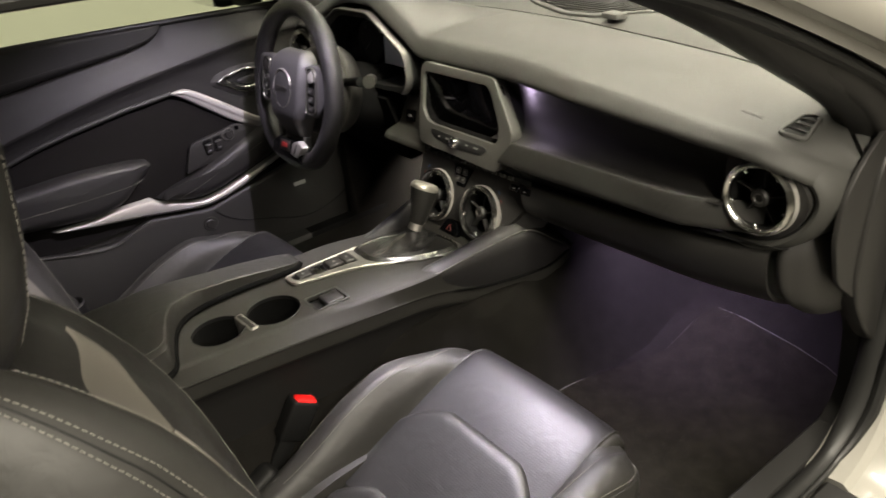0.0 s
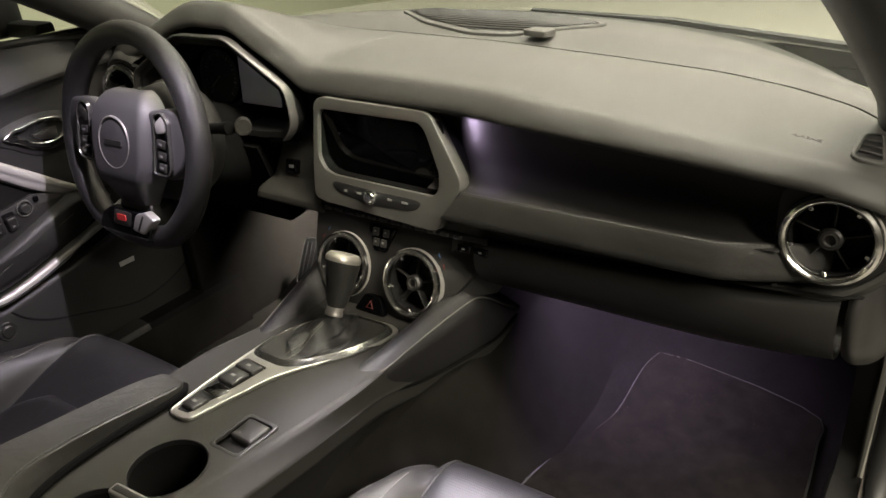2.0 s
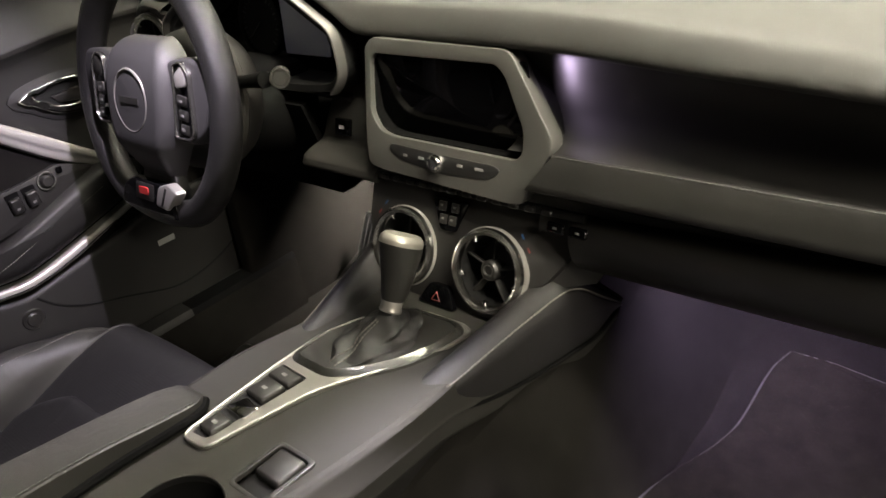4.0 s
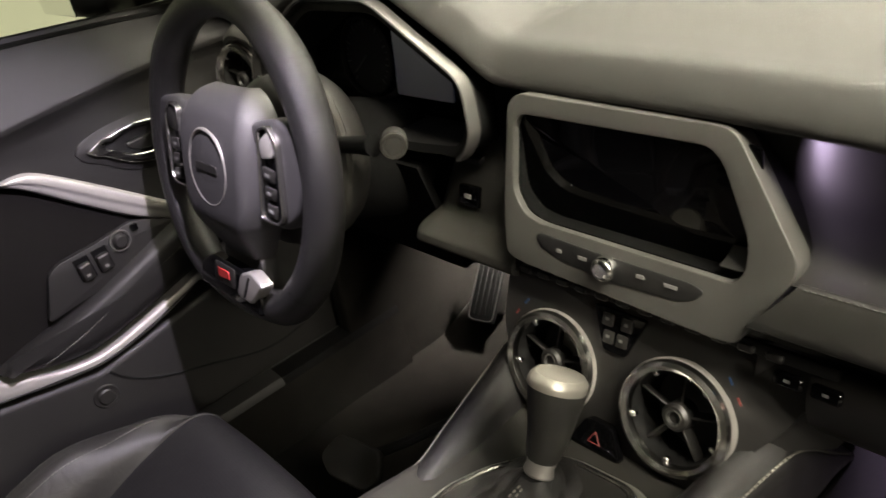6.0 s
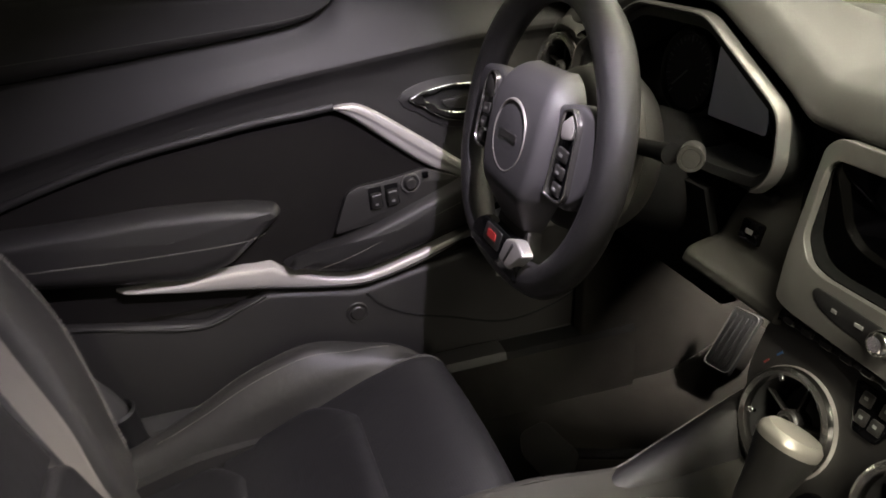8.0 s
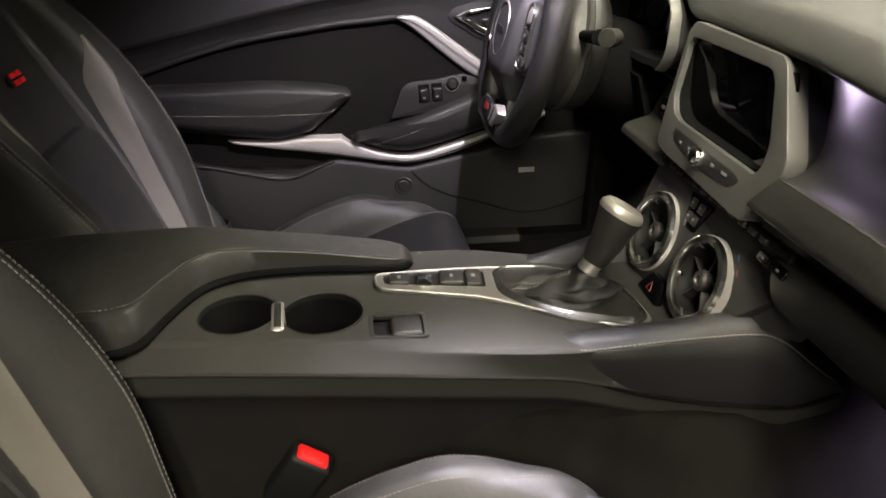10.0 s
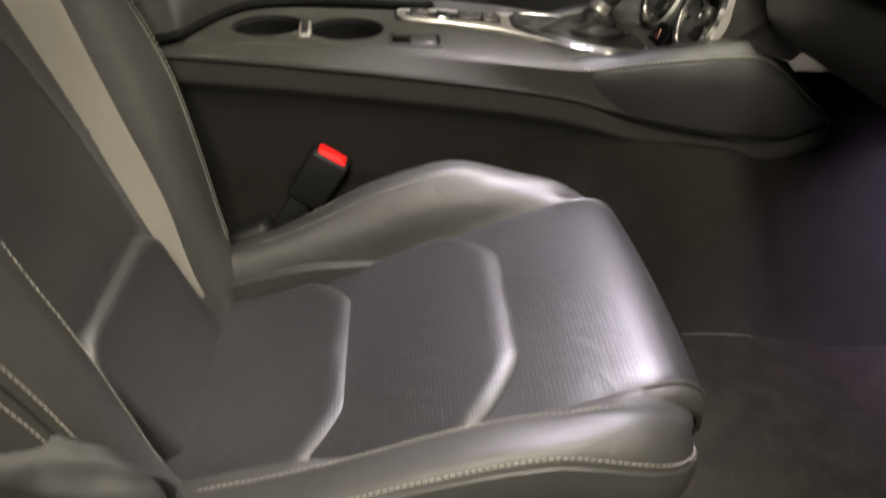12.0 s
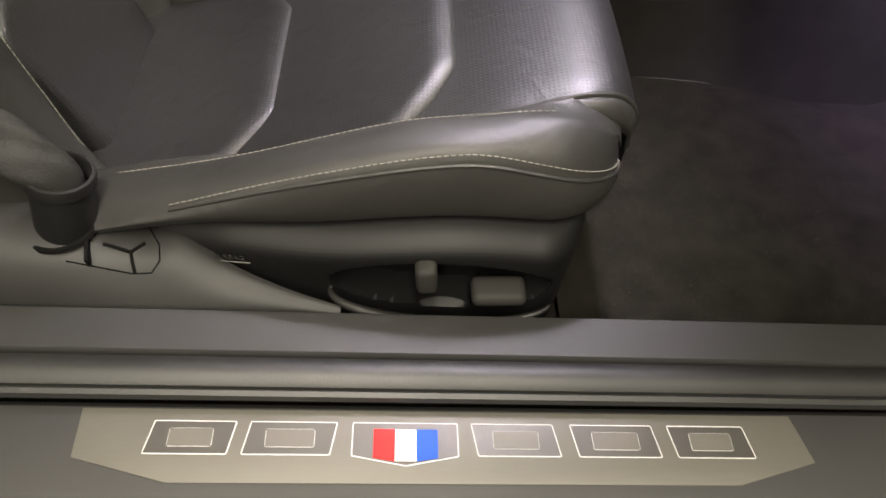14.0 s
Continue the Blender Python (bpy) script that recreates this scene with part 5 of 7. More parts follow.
for s in (1, -1):
    arm = rounded([(s * 0.055, 0.050), (s * 0.100, 0.060), (s * 0.156, 0.056), (s * 0.162, 0.020), (s * 0.140, -0.030), (s * 0.118, -0.046), (s * 0.055, -0.046)], 0.012)
    if s > 0:
        arm = list(reversed(arm))
    part("side_spoke", prism(arm, 0.020, WM @ pose(0, 0, -0.006), 0.007, 3), HUBGREY, wheel, "grey side spoke")
    fr_ = rounded([(s * 0.086, 0.050), (s * 0.104, 0.056), (s * 0.120, 0.042), (s * 0.124, -0.030), (s * 0.115, -0.040), (s * 0.080, -0.040)], 0.006)
    if s > 0:
        fr_ = list(reversed(fr_))
    part("spoke_trim", ring_prism(fr_, grow(fr_, -0.0030), 0.007, WM @ pose(0, 0, 0.0135), 0.0012), GATEMETAL, wheel, "silver spoke trim")
    part("button_pad", prism(grow(fr_, -0.0035), 0.004, WM @ pose(0, 0, 0.0130), 0.001), PIANO, wheel, "black button pad")
    part("spoke_inlay", prism(rounded([(0.089, 0.038), (0.106, 0.050), (0.114, 0.040), (0.113, 0.026), (0.092, 0.022)] if s > 0 else [(-0.092, 0.022), (-0.113, 0.026), (-0.114, 0.040), (-0.106, 0.050), (-0.089, 0.038)], 0.004), 0.004, WM @ pose(0, 0, 0.0160), 0.001), CONSOLE if s < 0 else DOORSILVER, wheel, "upper button" if s < 0 else "silver upper inlay")
    for q in range(3):
        bm = rbox(0.020 - 0.002 * q, 0.013, 0.005, WM @ pose(s * (0.101 + 0.001 * q), 0.008 - q * 0.0175, 0.0178, 0, 0, -s * 6), 0.002)
        part("wheel_button", bm, PANEL, wheel)
        part("button_mark", rbox(0.007, 0.003, 0.0005, WM @ pose(s * (0.101 + 0.001 * q), 0.008 - q * 0.0175, 0.0206, 0, 0, -s * 6), 0), DIMPRINT, wheel)
part("lower_spoke", prism(rounded([(-0.050, -0.140), (0.050, -0.140), (0.040, -0.095), (-0.040, -0.095)], 0.008), 0.018, WM @ pose(0, 0, -0.014), 0.004), PANEL, wheel, "dark lower spoke")
part("spoke_cap", prism(rounded([(-0.076, -0.150), (0.066, -0.152), (0.058, -0.122), (0.038, -0.107), (-0.040, -0.107), (-0.066, -0.122)], 0.007), 0.012, WM @ pose(0, 0, 0.010), 0.004, 3), PIANO, wheel, "gloss black lower spoke cap")
part("badge_field", prism(rounded([(-0.032, -0.135), (0.014, -0.135), (0.018, -0.111), (-0.028, -0.111)], 0.004), 0.002, WM @ pose(0, 0, 0.0212), 0.0006), PANEL, wheel, "dark badge field")
part("badge", rbox(0.024, 0.0105, 0.002, WM @ pose(-0.008, -0.122, 0.0234, 0, 0, 2), 0.0008, 1), DULLRED, wheel, "plain red badge")
part("spoke_clip", prism(rounded([(0.022, -0.137), (0.052, -0.140), (0.080, -0.112), (0.056, -0.102), (0.032, -0.110)], 0.006), 0.014, WM @ pose(0, 0, 0.0115), 0.004, 3), SATIN, wheel, "silver spoke end")
part("clip_notch", rbox(0.004, 0.030, 0.004, WM @ pose(0.046, -0.122, 0.0248, 0, 0, -28), 0.001, 1), PANEL, wheel)
part("column_shroud", tube([wp(0, -0.01, -0.035), wp(0, -0.012, -0.07), wp(0, -0.02, -0.15), wp(0, -0.03, -0.22)], [0.060, 0.068, 0.072, 0.072], 24), BLACK_AND_SHADE, wheel, "black steering column shroud")
part("column_collar", lathe([(0.050, -0.030), (0.078, -0.036), (0.092, -0.048), (0.097, -0.070), (0.094, -0.100), (0.086, -0.112)], 40, WM @ pose(0, -0.008, 0)), PANEL, wheel, "dark grey column collar")
part("collar_lip", lathe([(0.0965, -0.068), (0.1005, -0.072), (0.1010, -0.078), (0.0965, -0.082)], 40, WM @ pose(0, -0.008, 0)), CONSOLE, wheel)
stalk = thing("wiper_stalk", "black control stalk with a round silver-edged end", "stalk")
S0, S1 = V(-0.30, 0.06, 0.612), V(-0.192, 0.062, 0.627)
part("arm", tube([S0, S0.lerp(S1, 0.5), S0.lerp(S1, 0.72)], [0.008, 0.009, 0.011], 14), BLACK_AND_SHADE, stalk)
sm = Matrix.Translation(S1) @ V(0.75, -0.62, 0.12).to_track_quat("Z", "Y").to_matrix().to_4x4()
part("end_knob", lathe([(0.008, -0.035), (0.0120, -0.030), (0.0132, -0.003), (0.0122, 0.0)], 28, sm), PANEL, stalk, "dark round stalk end")
part("end_ring", lathe([(0.0088, -0.001), (0.0092, 0.001), (0.0122, 0.001), (0.0131, -0.002)], 28, sm), CONSOLE, stalk, "grey ring")
part("end_cap", lathe([(0, 0.0008), (0.0088, 0.0002), (0.0088, -0.004), (0, -0.004)], 24, sm), CONSOLE, stalk)

# ---- seats ----
CZ = [(-0.56, 0.075), (-0.48, 0.088), (-0.40, 0.106), (-0.316, 0.136), (-0.24, 0.168), (-0.17, 0.198), (-0.10, 0.226), (-0.05, 0.238), (-0.02, 0.228)]
UP_R = [(-0.56, 0.115), (-0.466, 0.147), (-0.335, 0.179), (-0.203, 0.222), (-0.14, 0.232), (-0.082, 0.238), (-0.03, 0.225)]
LOW_R = [(-0.56, 0.112), (-0.384, 0.166), (-0.268, 0.205), (-0.157, 0.231), (-0.10, 0.224), (-0.045, 0.211), (-0.02, 0.204)]
UP_L = [(-0.56, 0.12), (-0.466, 0.148), (-0.35, 0.190), (-0.25, 0.232), (-0.20, 0.244), (-0.14, 0.246), (-0.09, 0.242), (-0.03, 0.225)]
LOW_L = [(-0.56, 0.12), (-0.46, 0.145), (-0.35, 0.196), (-0.30, 0.224), (-0.25, 0.243), (-0.20, 0.255), (-0.15, 0.247), (-0.10, 0.228), (-0.045, 0.207), (-0.02, 0.20)]
BOT = [(-0.56, 0.10), (-0.38, 0.150), (-0.264, 0.160), (-0.16, 0.172), (-0.075, 0.170), (-0.02, 0.172)]
SLOPE = V(0, -0.41, 0.912)
NORM = V(0, 0.912, 0.41)
HALF = [(0.0, 0.190), (0.08, 0.198), (0.15, 0.212), (0.25, 0.232), (0.35, 0.229), (0.44, 0.213), (0.50, 0.201), (0.55, 0.188), (0.60, 0.168), (0.65, 0.143), (0.70, 0.126), (0.76, 0.120), (0.84, 0.116), (0.92, 0.108), (0.955, 0.085)]
RISE = [(0.0, 0.034), (0.08, 0.050), (0.15, 0.066), (0.25, 0.084), (0.35, 0.090), (0.44, 0.086), (0.50, 0.076), (0.55, 0.062), (0.60, 0.046), (0.65, 0.032), (0.70, 0.024), (0.80, 0.022), (0.955, 0.010)]
RISE_DRIVER = [(0.0, 0.060), (0.08, 0.070), (0.15, 0.078), (0.25, 0.080), (0.35, 0.062), (0.44, 0.034), (0.50, 0.024), (0.60, 0.020), (0.70, 0.020), (0.80, 0.022), (0.955, 0.010)]


def seat(x0, out):
    """out: the side of the seat that faces the door, +1 or -1."""
    who = "passenger" if out > 0 else "driver"
    t = thing("front_seat", "black perforated leather %s seat with grey stripes and pale stitching" % who, "car seat", "front seats")

    def X(s):
        return x0 + out * s

    def mk(fn, nu, nv, thick=0.0):
        bm = sheet(fn, nu, nv, thick)
        bmesh.ops.recalc_face_normals(bm, faces=bm.faces)
        return bm

    # cushion pads: front, middle, rear
    def pad(y0, y1, lift, chamfer):
        def f(u, v):
            s = (u * 2 - 1)
            half = 0.158
            ch = max(0, abs(s) - 0.5) / 0.5
            yy1 = y1 - chamfer * ch ** 1.35
            y = y0 + (yy1 - y0) * (1 - (1 - v) ** 2.2)
            e = max(0.0, 1 - (yy1 - y) / 0.029)
            z = table(CZ, y) + lift - 0.021 * (1 - math.sqrt(max(0, 1 - e * e)))
            side = max(0, (abs(s) - 0.80) / 0.20)
            z += 0.004 * (1 - s * s) - 0.006 * side * side
            return V(X(s * half), y, z)
        return mk(f, 44, 54)
    part("rear_cushion", pad(-0.53, -0.305, 0.020, 0.055), PERF, t, "perforated rear cushion panel")
    part("middle_cushion", pad(-0.34, -0.152, 0.014, 0.05), PERF, t, "perforated middle cushion panel")

    def half_at(y):
        return table([(-0.21, 0.160), (-0.13, 0.158), (-0.10, 0.152), (-0.05, 0.148), (-0.02, 0.144), (0.0, 0.140)], y)

    def front(u, v):
        s = u * 2 - 1
        if v < 0.6:
            y = -0.21 + (v / 0.6) * 0.165
            z = table(CZ, y) + 0.003
        else:
            a = (v - 0.6) / 0.4 * math.pi * 0.62
            y = -0.045 + 0.036 * math.sin(a)
            z = table(CZ, -0.045) + 0.003 - 0.036 * (1 - math.cos(a)) - 0.05 * max(0, (v - 0.85) / 0.15)
        e = max(0, (abs(s) - 0.9) / 0.1)
        return V(X(s * half_at(y)), y - 0.010 * s * s * max(0, v - 0.5), z + 0.004 * (1 - s * s) - 0.003 * e * e)
    part("front_cushion", mk(front, 36, 40), PERF, t, "perforated front cushion panel")
    part("cushion_core", rbox(0.34, 0.46, 0.12, pose(X(0), -0.29, 0.085, 12, 0, 0), 0.03), LEATHER, t)
    # cushion bolsters
    for side in (1, -1):
        rings = []
        for i in range(33):
            y = -0.54 + 0.510 * math.sin(i / 32 * math.pi / 2) ** 0.9
            zc = table(CZ, y)
            left = side * out < 0
            up = table(UP_L if left else UP_R, y)
            lw = table(LOW_L if left else LOW_R, y)
            bot = table(BOT, y)
            inn = 0.152
            fr2 = min(1, max(0, (y + 0.090) / 0.060))
            fr2 = 1 - math.sqrt(max(0, 1 - fr2 * fr2))
            up, lw = max(up - 0.022 * fr2, bot + 0.012), max(lw - 0.012 * fr2, bot + 0.006)
            bot += 0.012 * fr2
            o_ = -0.048 * fr2
            base = [(inn - 0.012, zc - 0.02), (inn, min(zc + 0.002, up)), (0.160, zc + 0.65 * (up - zc)), (0.172, up), (0.186 + o_ * 0.5, max(up, lw) + 0.004), (0.202 + o_, (up + lw) / 2 + 0.006 + 0.3 * max(0, lw - up)), (0.215 + o_, lw), (0.223 + o_, (lw + bot) / 2 + 0.004), (0.223 + o_, bot + 0.008), (0.212 + o_, bot), (inn - 0.01, bot)]
            sm_ = spline([V(a, b, 0) for a, b in base], 3)
            rings.append([V(X(side * p.x), y, p.y) for p in sm_])
        bm = loft(rings)
        bmesh.ops.recalc_face_normals(bm, faces=bm.faces)
        bl = part("cushion_bolster", bm, LEATHER, t, "smooth leather cushion bolster")
        part("bolster_stitching", stitches([r[9 if side * out > 0 else 11] + V(0, 0, 0.0007) for r in rings[4:] if r[9].y < -0.082], 0.0034, 0.0017, 0.00047), THREAD, bl, "pale stitching")
        part("bolster_stitching", stitches([r[18] + V(X(side * 1) - X(0), 0, 0.6) * 0.0010 for r in rings[1:-1] if r[18].y > -0.385], 0.0034, 0.0017, 0.00047), THREAD, bl, "pale stitching")
        part("bolster_piping", tube([r[19] + V(X(side * 1) - X(0), 0, -0.5) * 0.0006 for r in rings[1:-1] if r[19].y > -0.39], 0.0016, 6), LEATHER, bl)
    # piped front corner with smooth leather below it
    for side in (1, -1):
        uu = 0.5 + 0.5 * side * out * out
        edge = [front(uu, v) for v in [0.34 + 0.54 * i / 30 for i in range(31)]]
        part("corner_piping", tube([p + V(X(side * 0.001) - X(0), 0, 0.0005) for p in edge], 0.0021, 8), LEATHER, t)
        part("corner_stitching", stitches([p + V(X(side * -0.006) - X(0), 0.0012, 0.0015) for p in edge[:18]], 0.0035, 0.0022, 0.0005), DARK_THREAD, t)

        def corner(u, v):
            k = v * 30
            i = min(int(k), 29)
            p = edge[i].lerp(edge[i + 1], k - i)
            o_, dz = table([(0, 0.0), (0.25, 0.007), (0.5, 0.012), (0.75, 0.015), (1, 0.010)], u), table([(0, 0.0), (0.25, 0.002), (0.5, 0.010), (0.75, 0.026), (1, 0.05)], u) * (1 - 0.75 * v)
            return p + V(X(side * o_) - X(0), -0.006 * u, -dz)
        part("front_corner", mk(corner, 10, 30), LEATHER, t, "smooth leather cushion corner")
    # seat base and side shield
    part("seat_base", rbox(0.36, 0.42, 0.09, pose(X(0), -0.27, 0.065), 0.02), BLACK, t, "black seat base")
    sh = rounded([(-0.20, 0.02), (-0.058, 0.02), (-0.055, 0.130), (-0.075, 0.168), (-0.16, 0.171), (-0.264, 0.159), (-0.38, 0.149), (-0.37, 0.138), (-0.30, 0.120), (-0.24, 0.095)], 0.012, 4)
    if out > 0:
        def shield_face(y):
            return table([(-0.40, 0.214), (-0.36, 0.222), (-0.33, 0.231), (-0.25, 0.243), (-0.17, 0.247), (-0.10, 0.247)], y)

        def shield_point(u, v):
            y = -0.40 + 0.350 * math.sin(v * math.pi / 2) ** 0.8
            top = table(BOT, y) - 0.002
            xf = shield_face(y)
            fr3 = min(1, max(0, (y + 0.092) / 0.042))
            cut = 0.060 * (1 - math.sqrt(max(0, 1 - fr3 * fr3)))
            rows = [(xf - 0.052, top), (xf - 0.026, top - 0.001), (xf - 0.012, top - 0.006), (xf - 0.003, top - 0.016), (xf - 0.0035, top - 0.030), (xf - 0.0075, top - 0.055), (xf - 0.012, 0.07), (xf - 0.022, 0.02)]
            sp = spline([V(a, b, 0) for a, b in rows], 4)
            k = u * (len(sp) - 1)
            i = min(int(k), len(sp) - 2)
            p = sp[i].lerp(sp[i + 1], k - i)
            el = ((y + 0.165) / 0.088) ** 2 + ((p.y - 0.112) / 0.031) ** 2
            hollow = 0.026 * min(1, max(0, 1 - el) * 2.2) ** 0.6
            return V(X(p.x - cut - hollow), y, p.y)
        # Black here holds the shade below the bolster, put into the colour.
        shield = part("side_shield", mk(shield_point, 84, 130), BLACK, t, "dark plastic side shield")
        # Second, darker material in the hollow paints the shade inside it.
        shield.data.materials.append(BLACK_AND_SHADE)
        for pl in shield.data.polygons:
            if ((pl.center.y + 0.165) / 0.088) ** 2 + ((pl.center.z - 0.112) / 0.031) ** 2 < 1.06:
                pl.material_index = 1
        dish = [(-0.165 + 0.088 * math.cos(a) - 0.010 * math.sin(a), 0.112 + 0.030 * math.sin(a)) for a in [2 * math.pi * i / 48 for i in range(48)]]
        mm = axes((X(0.2470), 0, 0), (0, 1, 0), (0, 0, 1))
        rimp = [mm @ V(y, z, 0.003 + 0.006 * max(0, (0.112 - z) / 0.03)) for y, z in dish]
        part("recess_rim", tube(rimp[22:47], [0.0012 + 0.0042 * math.sin(math.pi * i / 24) for i in range(25)], 10), PANEL, shield, "raised lower rim of the recess")
        part("recline_switch", rbox(0.026, 0.017, 0.028, pose(X(0.244), -0.179, 0.134, 6, 0, 0), 0.005, 3), CONSOLE, shield, "grey power seat switch")
        part("slide_switch", rbox(0.026, 0.044, 0.014, pose(X(0.244), -0.120, 0.112, 3, 0, 0), 0.006, 3), CONSOLE, shield, "grey power seat switch")
        part("airbag_word", text_mesh("AIRBAG", 0.0066, axes((X(0.2325), -0.331, 0.131), (0.10, 1, 0.02), (0, 0.0, 1))), CONSOLE, shield, "embossed word")
        part("word_line", tube([V(X(0.2295), -0.346, 0.1235), V(X(0.2325), -0.316, 0.1245)], 0.0006, 6), TRIM, shield)
    else:
        part("side_shield", prism(sh, 0.052, axes((X(0.248), 0, 0), (0, 1, 0), (0, 0, 1)), 0.0), PANEL, t, "dark plastic side shield")
    part("hinge_cover", rbox(0.040, 0.085, 0.050, pose(X(-0.232), -0.452, 0.135, 24, 0, 0), 0.012, 3), BLACK, t, "black hinge cover")
    # backrest
    O = V(x0, -0.480, 0.100)

    def back(s, w, d):
        return O + V(out * s, 0, 0) + SLOPE * w + NORM * d

    PROF = [(0.0, 0.0), (0.30, 0.004), (0.46, 0.02), (0.555, 0.10), (0.600, 0.36), (0.635, 0.66), (0.68, 0.82), (0.80, 0.94), (0.92, 1.0), (0.975, 1.0), (1.0, 0.92), (1.03, 0.65), (1.05, 0.25), (1.05, -0.4)]

    PROF_OUT = [(0.0, 0.0), (0.30, 0.004), (0.46, 0.02), (0.54, 0.08), (0.585, 0.32), (0.62, 0.64), (0.655, 0.86), (0.69, 0.97), (0.75, 1.0), (0.85, 0.93), (0.92, 0.82), (0.975, 0.69), (1.0, 0.60), (1.03, 0.40), (1.05, 0.1), (1.05, -0.4)]
    RISE_OUT = [(0.0, 0.034), (0.05, 0.040), (0.10, 0.052), (0.20, 0.078), (0.30, 0.094), (0.40, 0.102), (0.50, 0.100), (0.55, 0.088), (0.60, 0.070), (0.65, 0.045), (0.70, 0.030), (0.955, 0.010)]

    def prof(a):
        return table([(p, q) for p, q in PROF[:-1]], a)

    def bdepth(w, side=1):
        return table(RISE_DRIVER if out < 0 and side < 0 else RISE, w)
    for side in (1, -1):
        def bol(u, v):
            w = 0.955 * v
            pr, ri = (PROF_OUT, RISE_OUT) if out > 0 and side > 0 else (PROF, RISE_DRIVER if out < 0 and side < 0 else RISE)
            k = u * (len(pr) - 3) + 2
            i = min(int(k), len(pr) - 2)
            q = k - i
            a = pr[i][0] + (pr[i + 1][0] - pr[i][0]) * q
            d = pr[i][1] + (pr[i + 1][1] - pr[i][1]) * q
            return back(side * table(HALF, w) * a, w, table(ri, w) * d)
        bp_ = part("back_bolster", mk(bol, 32, 60), LEATHER, t, "smooth leather backrest bolster")
        far = out < 0 or side < 0
        part("back_stitching", stitches([back(side * table(HALF, w) * 0.982, w, (0.985 * bdepth(w, side) if far else 0.665 * table(RISE_OUT, w)) + 0.0009) for w in [0.06 + 0.80 * i / 90 for i in range(91)]], 0.0044, 0.0022, 0.0006), THREAD, bp_, "pale stitching")
        part("back_piping", tube([back(side * table(HALF, w) * 0.955, w, (bdepth(w, side) if far else 0.74 * table(RISE_OUT, w)) + 0.0002) for w in [0.06 + 0.80 * i / 90 for i in range(91)]], 0.0010, 6), BLACK, bp_, "dark seam")
        part("back_stitching", stitches([back(side * table(HALF, w) * 0.928, w, (bdepth(w, side) if far else 0.805 * table(RISE_OUT, w)) + 0.0009) for w in [0.06 + 0.80 * i / 90 for i in range(91)]], 0.0044, 0.0022, 0.0006), THREAD, bp_, "pale stitching")
        if not far:
            part("back_stitching", stitches([back(side * table(HALF, w) * 0.70, w, 0.978 * table(RISE_OUT, w) + 0.0010) for w in [0.04 + 0.58 * i / 80 for i in range(81)]], 0.0042, 0.0022, 0.0005), THREAD, bp_, "pale stitching")

        def stripe(u, v):
            w = 0.035 + 0.46 * v
            ao = table([(0.03, 0.600), (0.14, 0.622), (0.25, 0.622), (0.335, 0.636), (0.39, 0.662), (0.43, 0.715), (0.50, 0.735)], w)
            ai = table([(0.03, 0.590), (0.08, 0.566), (0.14, 0.558), (0.25, 0.560), (0.33, 0.568), (0.41, 0.590), (0.46, 0.631), (0.50, 0.722)], w)
            a = ai + (ao - ai) * u
            hgt = bdepth(w, side) * max(0, prof(a)) if out < 0 or side < 0 else table(RISE_OUT, w) * table(PROF_OUT[:-2], a)
            return back(side * table(HALF, w) * a, w, hgt + 0.003 - 0.003 * (abs(u - 0.5) * 2) ** 4)
        part("stripe", mk(stripe, 8, 50), ASH, t, "grey leather stripe")

    def centre(u, v):
        s = u * 2 - 1
        w = 0.005 + 0.93 * v
        hr = 0.02 * max(0, min(1, (w - 0.70) / 0.08))
        return back(s * table(HALF, w) * 0.57, w, hr + bdepth(w) * max(0, prof(0.57 * abs(s))) + 0.001)
    part("back_centre", mk(centre, 40, 70), PERF_BACK, t, "perforated backrest centre")

    def back_pad(w0, w1, lift):
        def f(u, v):
            s = u * 2 - 1
            wt = w1 - 0.025 * (max(0, abs(s) - 0.62) / 0.38) ** 1.5
            w = w0 + (wt - w0) * v
            e = max(0, 1 - (wt - w) / 0.020)
            es = max(0, (abs(s) - 0.85) / 0.15)
            return back(s * table(HALF, w) * 0.53, w, lift * math.sqrt(max(0, 1 - e * e)) * math.sqrt(max(0, 1 - es * es)) + bdepth(w) * max(0, prof(0.53 * abs(s))))
        return mk(f, 36, 34)
    part("lumbar_pad", back_pad(0.0, 0.155, 0.024), PERF_BACK, t, "perforated lower back pad")
    part("middle_pad", back_pad(0.15, 0.385, 0.012), PERF_BACK, t, "perforated middle back pad")

    def shell(u, v):
        a = math.pi * (u - 0.5) * 1.0
        w = 0.955 * v
        hw = table(HALF, w) * 1.05
        return back(hw * math.sin(a), w, -0.035 - 0.055 * math.cos(a) * (1 - 0.4 * v))
    part("back_shell", mk(shell, 16, 30), PANEL, t, "dark backrest shell")
    rings = []
    for w, hw, dd in ((0.596, 0.050, 0.030), (0.602, 0.078, 0.055), (0.615, 0.096, 0.080), (0.640, 0.108, 0.108), (0.68, 0.115, 0.140), (0.74, 0.118, 0.178), (0.82, 0.116, 0.205), (0.89, 0.108, 0.208), (0.93, 0.092, 0.185), (0.950, 0.065, 0.150)):
        rings.append([back(hw * math.copysign(abs(math.cos(q)) ** 0.6, math.cos(q)), w, dd - 0.055 + 0.055 * math.copysign(abs(math.sin(q)) ** 0.6, math.sin(q)) - 0.03 * (1 if math.sin(q) < 0 else 0)) for q in [2 * math.pi * i / 36 for i in range(36)]])
    hb = loft(rings)
    bmesh.ops.recalc_face_normals(hb, faces=hb.faces)
    part("headrest", hb, LEATHER, t, "integrated leather headrest")
    part("headrest_stitching", stitches([r[5] + NORM * 0.0006 for r in rings[1:-1]], 0.0042, 0.0022, 0.0006), THREAD, t)
